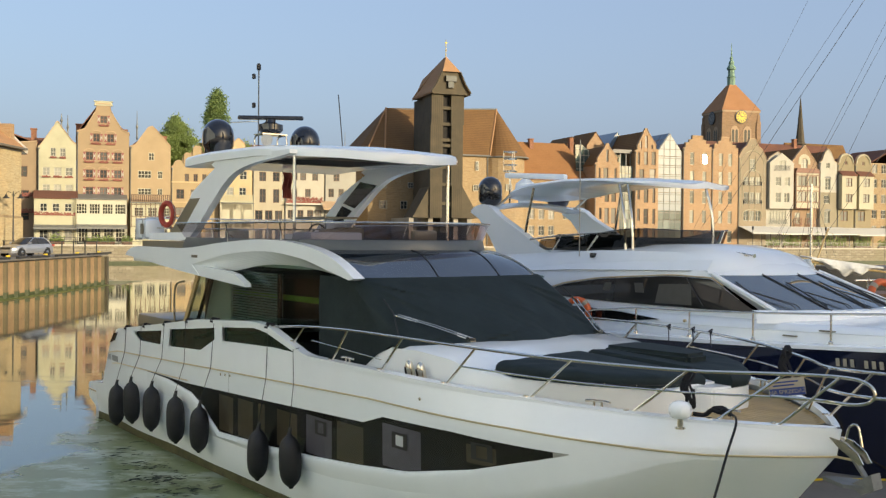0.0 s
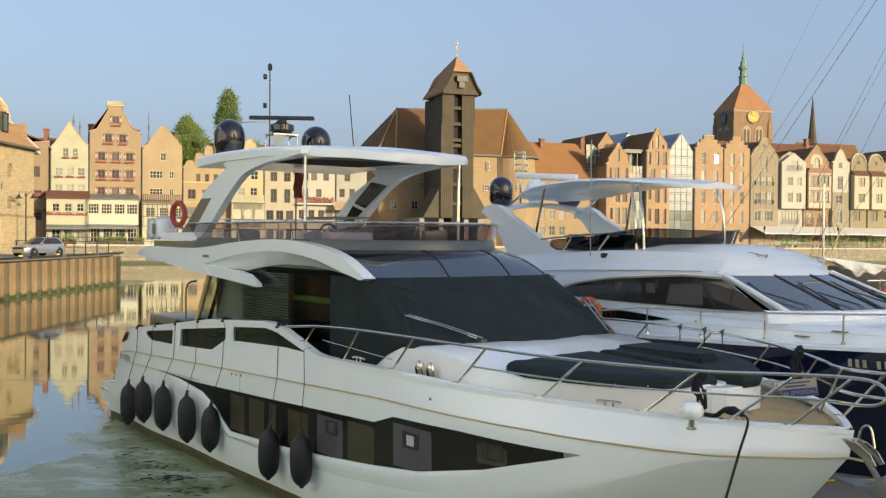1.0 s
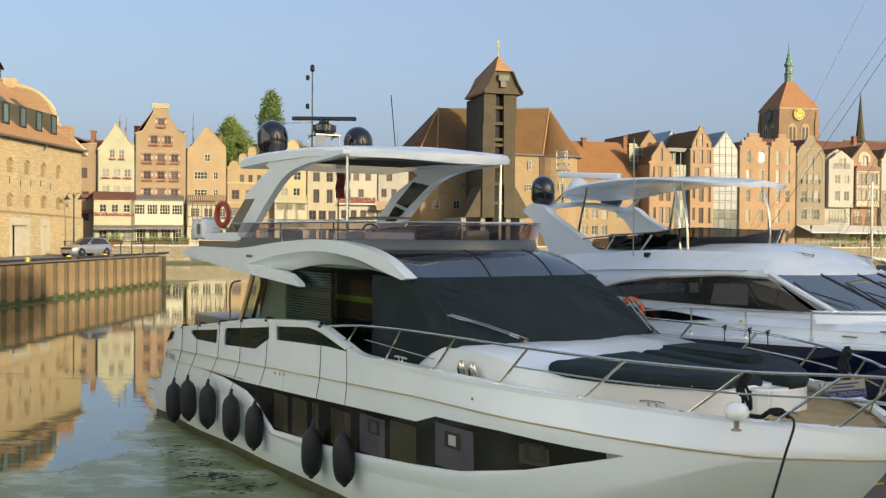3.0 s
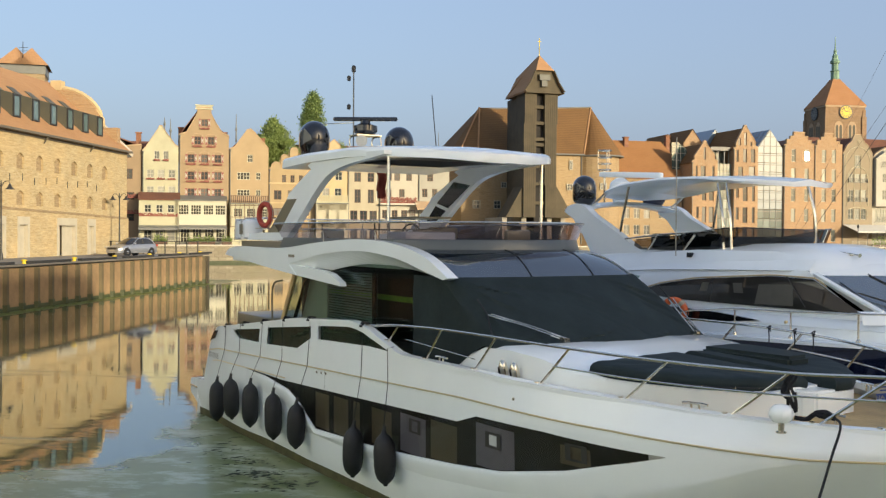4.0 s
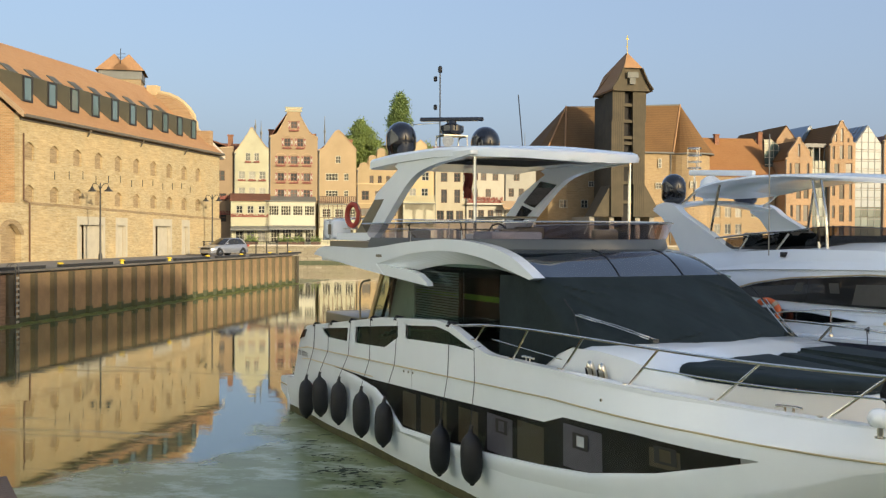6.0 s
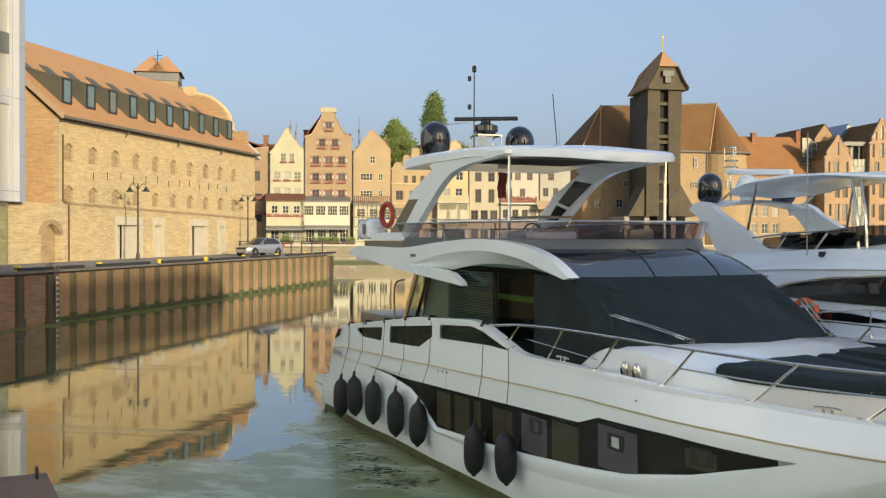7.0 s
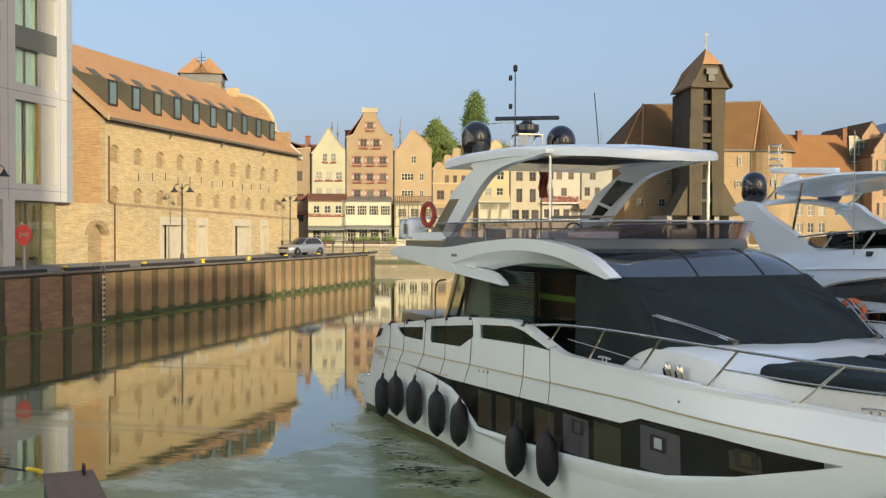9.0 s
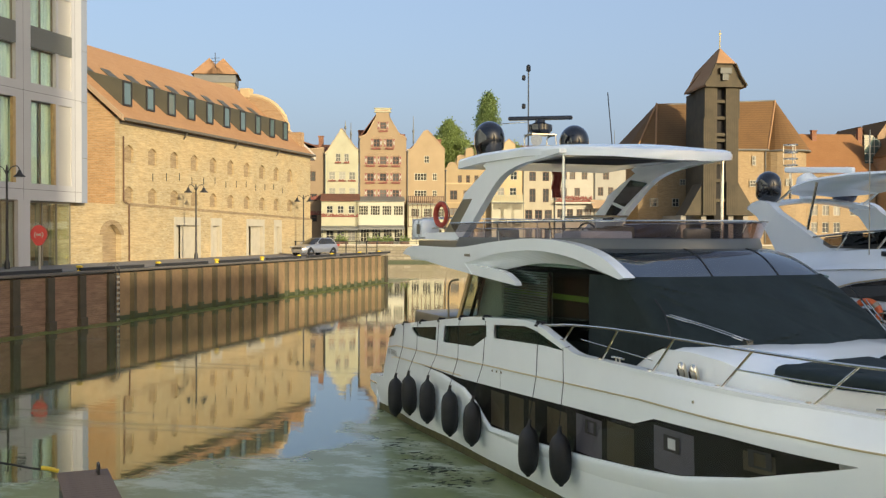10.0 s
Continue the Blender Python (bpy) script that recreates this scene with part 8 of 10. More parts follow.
for u in [4.2 + 0.4 * i for i in range(19)]:
    b, z = (2.15 if u < 10 else 2.15 - 0.10 * (u - 10)), ROOF2(u)
    half = [(b, 3.0), (b - 0.08, 3.40), (b - 0.2, 3.78 if u < 12 else 3.74), (b - 0.5, z - 0.16), (b * 0.5, z - 0.03)]
    secs.append([(u, -v, w) for v, w in half] + [(u, 0, z)] + [(u, v, w) for v, w in reversed(half)])
last = secs[-1]
brow = [(12.65 - 0.22 * v * v, v, 3.81) for v in (-1.75, -1.5, -0.9, 0, 0.9, 1.5, 1.75)]
for k, lift in ((0.4, 0.10), (0.75, 0.07)):
    mid = [tuple(a + (b - a) * k + (lift if i == 2 else 0) for i, (a, b) in enumerate(zip(p, q))) for p, q in zip(last[2:9], brow)]
    secs.append([(last[0][0] + 0.8 * k, last[0][1] + 0.08 * k, 3.0), (last[1][0] + 0.7 * k, last[1][1] + 0.1 * k, 3.4)] + mid + [(last[1][0] + 0.7 * k, -last[1][1] - 0.1 * k, 3.4), (last[0][0] + 0.8 * k, -last[0][1] - 0.08 * k, 3.0)])
secs.append([(12.3, -1.95, 3.0), (12.2, -1.86, 3.4)] + [(12.62 - 0.22 * v * v, v, 3.81) for v in (-1.75, -1.5, -0.9, 0, 0.9, 1.5, 1.75)] + [(12.2, 1.86, 3.4), (12.3, 1.95, 3.0)])
secs.append([(13.6, -1.85, 3.0), (13.35, -1.82, 3.1)] + [(12.66 - 0.22 * v * v + 1.55, v * 1.12, 3.17) for v in (-1.75, -1.5, -0.9, 0, 0.9, 1.5, 1.75)] + [(13.35, 1.82, 3.1), (13.6, 1.85, 3.0)])
for v in range(2, 9):
    x, y, z = secs[-1][v]
    secs[-1][v] = (x - 0.28, y * 0.97, z - 0.10)
grid(bm, secs)
cabin2 = part("cabin", bm, WHITE, b2, smooth=True)
for side in (-1, 1):
    # moulded eyebrow that casts a line along the cabin above the window
    bm = bmesh.new()
    rows = []
    for u in [6.2 + 0.3 * i for i in range(20)]:
        k = float(np.interp(u, [6.2, 7.0, 9.8, 11.9], [0.3, 1.0, 0.8, 0.0]))
        b, z = (2.15 if u < 10 else 2.15 - 0.10 * (u - 10)), float(np.interp(u, [6.2, 7.1, 8.2, 9.9, 11.9], [3.66, 3.73, 3.79, 3.84, 3.88]))
        rows.append([(u, side * (b - 0.245), z - 0.02), (u, side * (b - 0.2 + 0.045 * k), z), (u, side * (b - 0.235 + 0.05 * k), z + 0.035), (u, side * (b - 0.40), z + 0.20)])
    grid(bm, rows)
    part("eyebrow", bm, WHITE, cabin2, smooth=True)
# windscreen
def screen2(v, t):
    return (12.66 - 0.22 * v * v + t * 1.55, v * (1 + 0.12 * t), 3.81 - 0.60 * t)


bm = bmesh.new()
vs = [-1.75 + 0.125 * i for i in range(29)]
grid(bm, [[screen2(v, t) for v in vs] for t in (0, 0.25, 0.5, 0.75, 1.0)])
wind2 = part("windscreen", bm, CLEARWIND, b2, smooth=True)
bm = bmesh.new()
grid(bm, [[(x - 0.35, y, z + 0.20 * (1 - (y / 1.8) ** 4)) for x, y, z in (screen2(v, 0) for v in vs)], [(x - 0.05, y, z + 0.07 * (1 - (y / 1.9) ** 4)) for x, y, z in (screen2(v, 0) for v in vs)], [(x + 0.035, y, z - 0.01) for x, y, z in (screen2(v, 0) for v in vs)], [(x + 0.02, y, z - 0.05) for x, y, z in (screen2(v, 0) for v in vs)]])
part("brow", bm, WHITE, wind2, smooth=True)
bm = bmesh.new()
wide = [-2.0, -1.88] + vs + [1.88, 2.0]
grid(bm, [[(x - 0.05, y, z + 0.03) for x, y, z in (screen2(v, 1) for v in wide)], [(x + 0.04, y, z + 0.01) for x, y, z in (screen2(v, 1) for v in wide)], [(x + 0.12, y * 1.03, z - 0.19) for x, y, z in (screen2(v, 1) for v in wide)]])
part("screen_sill", bm, WHITE, wind2, smooth=True)
for v in (-1.72, -0.87, 0.0, 0.87, 1.72):
    bm = bmesh.new()
    tube(bm, [(x, y, z + 0.01) for x, y, z in (screen2(v, t) for t in (0, 0.5, 1.0))], 0.05 if abs(v) > 1 else 0.018, 6)
    part("windscreen_pillar", bm, WHITE if abs(v) > 1 else IRON, wind2)


def over_screen(v, t, lift):
    x, y, z = screen2(v, t)
    return x + 0.36 * lift, y, z + 0.93 * lift


# twin-armed wipers parked along the pane edges
for v0, v1 in ((-1.42, -1.62), (-0.50, -0.74), (0.36, 0.12), (1.2, 1.0)):
    bm = bmesh.new()
    for dv in (0.0, 0.07):
        tube(bm, [over_screen(v0 + dv, 0.97, 0.03), over_screen(v0 + dv, 0.9, 0.06), over_screen(v1 - 0.04 + dv * 0.4, 0.55, 0.05)], 0.009, 5)
    tube(bm, [over_screen(v1 + 0.03, 0.24, 0.022), over_screen(v1 - 0.05, 0.55, 0.035), over_screen(v1 - 0.09, 0.90, 0.022)], 0.014, 5)
    part("wiper", bm, IRON, wind2)
# side windows
for side in (-1, 1):
    bm = bmesh.new()
    hi = lerp_line([(7.6, 3.28), (8.4, 3.50), (9.4, 3.64), (11.2, 3.76), (12.1, 3.73), (13.1, 3.20)])
    lo = lerp_line([(7.6, 3.26), (9.0, 3.20), (12.0, 3.17), (13.1, 3.18)])
    grid(bm, [[(u, side * ((2.17 if u < 10 else 2.17 - 0.07 * (u - 10)) - 0.19 * (z - 3.0)), z) for z in (lo(u), (lo(u) + hi(u)) / 2, hi(u))] for u in [7.6 + 0.25 * i for i in range(23)]])
    sw = part("side_window", bm, BLUEGLASS, cabin2, "brown-grey tinted side glass", smooth=True)
    # dim interior painted as patches on the face of the opaque glass
    for u0, u1, z0, z1, mat in ((10.9, 11.75, 3.22, 3.62, CABINDIM), (9.5, 10.6, 3.40, 3.60, CABINDIM)):
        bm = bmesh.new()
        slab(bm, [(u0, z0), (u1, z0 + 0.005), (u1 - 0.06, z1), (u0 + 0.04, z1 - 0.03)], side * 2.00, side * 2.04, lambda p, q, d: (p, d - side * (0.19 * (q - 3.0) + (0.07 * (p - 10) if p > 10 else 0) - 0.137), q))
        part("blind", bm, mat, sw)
    bm = bmesh.new()
    tube(bm, [(11.55 + 0.25 * k, side * (2.19 - 0.07 * (1.55 + 0.25 * k) - 0.19 * (0.76 - 0.28 * k)), 3.76 - 0.28 * k) for k in (0, 1, 1.9)], 0.012, 5)
    part("mullion", bm, IRON, sw)
    bm = bmesh.new()
    tube(bm, [(u, side * ((2.19 if u < 10 else 2.19 - 0.10 * (u - 10)) - 0.19 * (hi(u) - 3.0)), hi(u) + 0.02) for u in [7.6 + 0.25 * i for i in range(20)]], 0.018, 5)
    part("window_trim", bm, CHROME, sw)
    bm = bmesh.new()
    slab(bm, [(8.6, 3.04), (9.1, 3.045), (10.14, 3.01), (11.15, 2.93), (10.15, 2.825), (9.2, 2.785), (8.6, 2.79)], side * 2.10, side * 2.235, xz)
    part("hull_port", bm, GLOSSBLACK, b2)
# upper helm: screen, arch, hardtop
bm = bmesh.new()
line = [(7.0 + 0.45 * i, -1.62) for i in range(6)] + [(9.5, -1.52), (9.85, -1.25), (10.1, -0.7), (10.2, 0), (10.1, 0.7), (9.85, 1.25), (9.5, 1.52)] + [(9.25 - 0.45 * i, 1.62) for i in range(6)]
def screen_top(x):
    return float(np.interp(x, [7.0, 8.3, 9.1, 9.7, 10.3], [4.42, 4.50, 4.62, 4.69, 4.64]))


grid(bm, [[(x, y, 4.2) for x, y in line], [(x + 0.06, y * 1.02, 4.4) for x, y in line], [(x + 0.16, y * 1.045, screen_top(x)) for x, y in line]])
smoked2 = part("smoked_screen", bm, SMOKE2, cabin2, "dark brown smoked screen", smooth=True)
bm = bmesh.new()
tube(bm, [(x + 0.16, y * 1.045, screen_top(x)) for x, y in line], 0.011, 5)
part("edge_trim", bm, GLOSSBLACK, smoked2)
# dark dash and helm seats behind the screen
bm = bmesh.new()
box(bm, 8.3, 9.7, -1.35, 1.35, 4.1, 4.50, bevel=0.08)
part("dash", bm, CANVAS, cabin2, "dark covered helm console")
for v in (-0.8, 0.1, 0.9):
    bm = bmesh.new()
    box(bm, 7.0, 7.55, v - 0.3, v + 0.3, 4.1, 4.44, bevel=0.06)
    box(bm, 6.92, 7.06, v - 0.26, v + 0.26, 4.3, 4.56, bevel=0.06)
    part("helm_seat", bm, CANVAS, cabin2, "dark covered helm seat")
bm = bmesh.new()
tube(bm, smooth_path([(6.75, -1.66, 4.43), (7.9, -1.68, 4.53), (9.0, -1.69, 4.58), (9.5, -1.69, 4.62)], 4), 0.022, 6)
for u in (7.45, 8.55):
    tube(bm, [(u, -1.62, 4.2), (u + 0.4, -1.68, 4.54)], 0.026, 6)
part("screen_rail", bm, STEEL, cabin2)
for side in (-1, 1):
    bm = bmesh.new()
    up = smooth_path([(4.55, 5.20, 0), (4.95, 5.28, 0), (5.3, 5.18, 0), (5.6, 4.98, 0), (6.25, 4.67, 0), (6.85, 4.36, 0), (7.4, 4.14, 0), (8.1, 4.02, 0)], 5)
    slab(bm, [(p.x, p.y) for p in up] + [(8.0, 3.75), (5.9, 3.7), (5.45, 4.15), (5.2, 4.52), (4.9, 4.88), (4.45, 5.10)], side * 1.45, side * 1.64, xz)
    bmesh.ops.bevel(bm, geom=[e for e in bm.edges if e.calc_length() < 0.5 and abs(e.verts[0].co.y - e.verts[1].co.y) < 0.01], offset=0.035, segments=2, affect="EDGES")
    arch = part("radar_arch", bm, WHITE, cabin2)
bm = bmesh.new()
rows = []
for k in range(17):
    v = -1.62 + 3.24 * k / 16
    lift = 0.17 * math.cos(math.pi * v / 3.4) - 0.03
    rows.append([(4.45, v, 5.16 + lift), (4.6, v, 5.22 + lift), (5.15, v, 5.20 + lift), (5.3, v, 5.13 + lift), (5.15, v, 5.10 + lift), (4.6, v, 5.10 + lift), (4.45, v, 5.16 + lift)])
grid(bm, rows)
part("arch_bridge", bm, WHITE, cabin2, smooth=True)
bm = bmesh.new()
rows = []
for u in [5.0 + 0.305 * i for i in range(19)]:
    z = float(np.interp(u, [5.0, 5.5, 6.4, 7.7, 8.8, 10.2, 10.6], [5.44, 5.50, 5.66, 5.74, 5.72, 5.60, 5.55]))
    b = 1.55 * math.sqrt(max(0.05, 1 - abs((u - 7.75) / 2.8) ** 5))
    rows.append([(u, -b, z), (u, -b * 0.97, z + 0.05), (u, 0, z + 0.12), (u, b * 0.97, z + 0.05), (u, b, z), (u, b * 0.95, z - 0.05), (u, 0, z - 0.02), (u, -b * 0.95, z - 0.05), (u, -b, z)])
grid(bm, rows)
for r in (rows[0], rows[-1]):
    bm.faces.new([bm.verts.new(p) for p in r[:-1]])
bmesh.ops.remove_doubles(bm, verts=bm.verts, dist=1e-4)
top2 = part("hardtop", bm, WHITE, b2, smooth=True)
for pts in ([(6.35, -1.5, 4.45), (6.62, -1.45, 5.64)], [(6.35, 1.5, 4.45), (6.62, 1.45, 5.64)], [(9.57, -1.5, 4.25), (9.53, -1.5, 4.9), (9.30, -1.42, 5.66)], [(9.78, -1.5, 4.25), (9.74, -1.5, 4.9), (9.52, -1.4, 5.64)], [(5.1, -1.3, 5.2), (5.6, -1.3, 5.5)], [(5.1, 1.3, 5.2), (5.6, 1.3, 5.5)], [(10.62, 0, 4.2), (10.62, 0, 4.9), (10.42, 0, 5.58)]):
    bm = bmesh.new()
    tube(bm, smooth_path(pts, 4), 0.03, 8)
    part("pole", bm, STEEL, top2)
for side in (-1, 1):
    bm = bmesh.new()
    lathe(bm, [(0.10, 5.2), (0.26, 5.34), (0.295, 5.42), (0.30, 5.68)] + [(0.30 * math.cos(a), 5.68 + 0.31 * math.sin(a)) for a in [radians(d) for d in range(15, 91, 15)]], 24, pose(4.65, side * 1.15, 0))
    part("satellite_dome", bm, GLOSSBLACK if side < 0 else NAVY, cabin2, "dark satellite dome", smooth=True)
bm = bmesh.new()
lathe(bm, [(0.18, 5.3), (0.2, 5.6), (0.27, 5.72), (0.24, 5.86), (0.10, 5.97)], 14, pose(4.66, 0, 0))
box(bm, -0.95, 0.95, -0.08, 0.08, 5.97, 6.11, pose(4.66, 0, 0, 0, 3, 12), bevel=0.04)
part("radar", bm, WHITE, cabin2)
bm = bmesh.new()
tube(bm, [(4.05, 0, 5.3), (4.05, 0, 6.2)], 0.03, 6)
for z in (6.2, 6.36, 6.52, 6.7):
    tube(bm, [(4.05 + 0.17 * math.cos(a), 0.17 * math.sin(a), z) for a in [2 * math.pi * k / 12 for k in range(12)]], 0.015, 5, closed=True)
for a in (0, 2.1, 4.2):
    tube(bm, [(4.05, 0, 6.2), (4.05 + 0.17 * math.cos(a), 0.17 * math.sin(a), 6.2), (4.05 + 0.17 * math.cos(a), 0.17 * math.sin(a), 6.72)], 0.014, 5)
part("light_cage", bm, STEEL, cabin2)
bm = bmesh.new()
tube(bm, [(8.45, -1.74, 4.08), (8.45, -1.74, 6.6)], 0.012, 5)
part("whip_antenna", bm, PALE, cabin2)
bm = bmesh.new()
box(bm, 8.82, 8.94, -1.80, -1.70, 4.06, 4.16, bevel=0.01)
part("vent", bm, GLOSSBLACK, cabin2, "small black vent")
# chrome twin horn on the coachroof
bm = bmesh.new()
for v, length in ((-0.66, 0.34), (-0.56, 0.28)):
    tube(bm, [(11.72, v, 4.22), (11.72 + length, v, 4.17)], 0.014, 6)
    lathe(bm, [(0.015, 0), (0.02, 0.06), (0.04, 0.10)], 10, pose(11.72 + length, v, 4.17, 0, 98, 0))
for x in (11.76, 11.95):
    box(bm, x - 0.02, x + 0.02, -0.68, -0.54, 3.98, 4.19, bevel=0.006)
part("horn", bm, STEEL, cabin2, "chrome horn")
# rails
bm = bmesh.new()
def rail2_at(u):
    return (u, -(plan2(u, 2.62) - 0.12), float(np.interp(u, [8.6, 9.5, 10.7, 12, 13.5, 14.8, 16, 18], [2.62, 3.0, 3.12, 3.15, 3.21, 3.27, 3.33, 3.42])))


tube(bm, smooth_path([rail2_at(u) for u in (8.6, 9.0, 9.5, 10.1, 10.7, 12, 13.5, 14.8, 16, 17, 18)], 4), 0.019, 8)
rail2 = part("guard_rail", bm, STEEL, b2, smooth=True)
for u in (9.5, 10.75, 12.05, 13.4, 14.8, 16.2, 17.4):
    bm = bmesh.new()
    x, v, z = rail2_at(u)
    tube(bm, [(x, v, 2.64 + rise2(u)), (x, v, z)], 0.017, 6)
    lathe(bm, [(0.04, 2.66), (0.04, 2.72), (0.02, 2.75)], 8, pose(x, v, rise2(u)))
    part("stanchion", bm, STEEL, rail2)
# registration bars on the bow
for k in range(7):
    bm = bmesh.new()
    u = 14.95 + 0.115 * k + (0.1 if k > 2 else 0)
    grid(bm, [[(x, -plan2(x, w) - 0.012, w) for w in (2.44, 2.57)] for x in (u, u + 0.062)])
    part("registration_mark", bm, PALE, hull2)
bm = bmesh.new()
for k in range(9):
    if k != 7:
        box(bm, 8.22 + 0.068 * k, 8.265 + 0.068 * k, -1.815, -1.79, 3.915, 3.955)
part("model_mark", bm, TAUPE, cabin2)
for u, z in ((13.85, 2.83), (14.5, 2.955)):
    bm = bmesh.new()
    v = plan2(u, 2.62) - 0.31
    box(bm, u, u + 0.26, -v - 0.03, -v + 0.06, z, z + 0.022)
    part("air_slot", bm, TAUPE, b2)
bm = bmesh.new()
lathe(bm, [(0.03, -0.02), (0.03, 0.02), (0.012, 0.03)], 10, pose(11.76, -2.2, 2.94, 90))
part("filler_cap", bm, CHROME, b2)
# orange life ring on the second yacht's rail
ring2 = thing("life_ring", SECOND @ pose(9.16, -2.47, 2.95, 90, 0, 20), "orange life ring with white bands on the side rail", "life ring")
bm = bmesh.new()
tube(bm, [(0.25 * math.cos(a), 0.25 * math.sin(a), 0) for a in [2 * math.pi * k / 28 for k in range(28)]], 0.07, 10, closed=True)
part("ring", bm, RINGORANGE, ring2, smooth=True)
for k in range(4):
    bm = bmesh.new()
    a0 = 0.8 + k * math.pi / 2
    tube(bm, [(0.25 * math.cos(a0 + d), 0.25 * math.sin(a0 + d), 0) for d in (-0.16, 0, 0.16)], 0.074, 10)
    part("band", bm, PALE, ring2)

# ---- west quay face: brick bays, sheet piles, posts ----
LADDER_Y = 45.3
PILE = 1.78
bm = bmesh.new()
box(bm, QX - 0.34, QX - 0.1, -20, LADDER_Y, -1, QTOP - 0.17)
part("brick_facing", bm, PILE_BRICK, west_quay, "red brick facing between posts")
first = None
y = 25.7
while y < LADDER_Y:
    bm = bmesh.new() if first is None else None
    if bm:
        box(bm, -0.1, 0.06, -0.24, 0.24, -1, QTOP - 0.17)
        box(bm, -0.1, 0.14, -0.28, 0.28, -1, 0.42, bevel=0.03)
        first = part("timber_post", bm, MOSSPOST, west_quay, "dark mossy post")
        first.matrix_basis = pose(QX, y, 0)
    else:
        share("timber_post", first, west_quay, pose(QX, y, 0))
    y += 2.4
# rolled sheet piles: one trough and one crest each
def pile_meshes():
    bm = bmesh.new()
    box(bm, -0.20, -0.12, 0.0, PILE, -1, QTOP - 0.17)
    p = part("sheet_pile", bm, RUSTPILE, west_quay, "rusty sheet pile panel")
    bm = bmesh.new()
    slab(bm, [(1.28, -0.12), (1.37, 0.08), (1.62, 0.08), (1.72, -0.12)], -1, QTOP - 0.17, lambda s, d, z: (d, s, z))
    r = part("rib", bm, RIB, p, "dark mossy pile rib")
    bm = bmesh.new()
    slab(bm, [(1.27, -0.12), (1.355, 0.11), (1.635, 0.11), (1.73, -0.12)], -1, 0.42, lambda s, d, z: (d, s, z))
    f = part("weedy_foot", bm, WETFOOT, p, "weed-covered foot")
    bm = bmesh.new()
    box(bm, -0.119, -0.10, 0.0, 1.27, -0.5, 0.24)
    w = part("weed_collar", bm, WETFOOT, p, "green weed at the waterline")
    return p, r, f, w


pile, rib, foot, collar = pile_meshes()
pile.matrix_basis = pose(QX, LADDER_Y + 0.2, 0)
n_piles = int((QEND - 0.4 - LADDER_Y) / PILE)
for k in range(1, n_piles):
    o = share("sheet_pile", pile, west_quay, pose(QX, LADDER_Y + 0.2 + PILE * k, 0))
    for piece in (rib, foot, collar):
        share(piece.name.split(".")[0], piece, o, pose(0, 0, 0))
# the quay's return at its end
for k in range(5):
    o = share("sheet_pile", pile, west_quay, pose(QX - 0.1 - PILE * k, QEND, 0, 0, 0, 90))
bm = bmesh.new()
box(bm, QX - 0.3, QX + 0.1, QEND - 0.4, QEND + 0.08, -1, QTOP - 0.17)
part("corner_post", bm, MOSSPOST, west_quay)
# ladder with painted rungs
lad = thing("quay_ladder", pose(QX + 0.14, LADDER_Y - 0.05, 0), "steel quay ladder with white-marked rungs", "ladder")
bm = bmesh.new()
for s in (-0.14, 0.14):
    tube(bm, [(0, s, -0.6), (0, s, QTOP + 0.05)], 0.03, 6)
part("stile", bm, IRON, lad)
for k in range(9):
    bm = bmesh.new()
    box(bm, -0.03, 0.04, -0.13, 0.13, 0.04 + 0.27 * k, 0.16 + 0.27 * k, bevel=0.02)
    part("rung", bm, PALE, lad)
bm = bmesh.new()
for s in (-0.14, 0.14):
    tube(bm, smooth_path([(0, s, QTOP), (-0.05, s, QTOP + 0.3), (-0.35, s, QTOP + 0.35), (-0.6, s, QTOP + 0.02)], 4), 0.025, 6)
part("grab_hoop", bm, ZINC, lad)
# timber kerb and yellow bollards
for k in range(9):
    y0 = 28.0 + 7.1 * k
    kerb = thing("edge_beam", pose(QX - 0.45, y0, QTOP + 0.03), "dark timber edge beam on the quay", "kerb", "quay edge beams")
    bm = bmesh.new()
    box(bm, -0.14, 0.14, 0.7, 6.3, 0, 0.16, bevel=0.02)
    part("beam", bm, IRON, kerb)
for y in (43.0, 50.2, 57.0, 63.5, 69.8, 76.4, 83.0, 88.2):
    bol = thing("yellow_bollard", pose(QX - 0.5, y, QTOP + 0.03), "low yellow mooring bollard at the quay edge", "bollard", "quay bollards")
    bm = bmesh.new()
    lathe(bm, [(0.15, 0), (0.11, 0.03), (0.10, 0.14), (0.16, 0.17), (0.17, 0.23), (0.10, 0.27)], 12)
    part("post", bm, YELLOW, bol, smooth=True)


def lamp_post(x, y, turn):
    """Twin-armed street lamp with bell shades."""
    lp = thing("street_lamp", pose(x, y, QTOP, 0, 0, turn), "dark twin-armed street lamp with bell shades", "street lamp", "quay lamps")
    bm = bmesh.new()
    lathe(bm, [(0.14, 0), (0.14, 0.3), (0.08, 0.5), (0.06, 3.0), (0.05, 5.0), (0.07, 5.05), (0.03, 5.4)], 10)
    part("post", bm, IRON, lp, smooth=True)
    for s in (-1, 1):
        bm = bmesh.new()
        tube(bm, smooth_path([(0, 0, 4.85), (s * 0.2, 0, 5.25), (s * 0.5, 0, 5.35), (s * 0.62, 0, 5.15)], 5), 0.025, 6)
        arm = part("arm", bm, IRON, lp)
        bm = bmesh.new()
        lathe(bm, [(0.04, 5.15), (0.08, 5.1), (0.14, 4.95), (0.30, 4.82), (0.30, 4.79), (0.10, 4.80)], 14, pose(s * 0.62, 0, 0))
        part("shade", bm, IRON, arm, smooth=True)


for x, y, t in ((-36.2, 65.9, 0), (-36.9, 87.2, 0), (-35.6, 45.0, 30)):
    lamp_post(x, y, t)
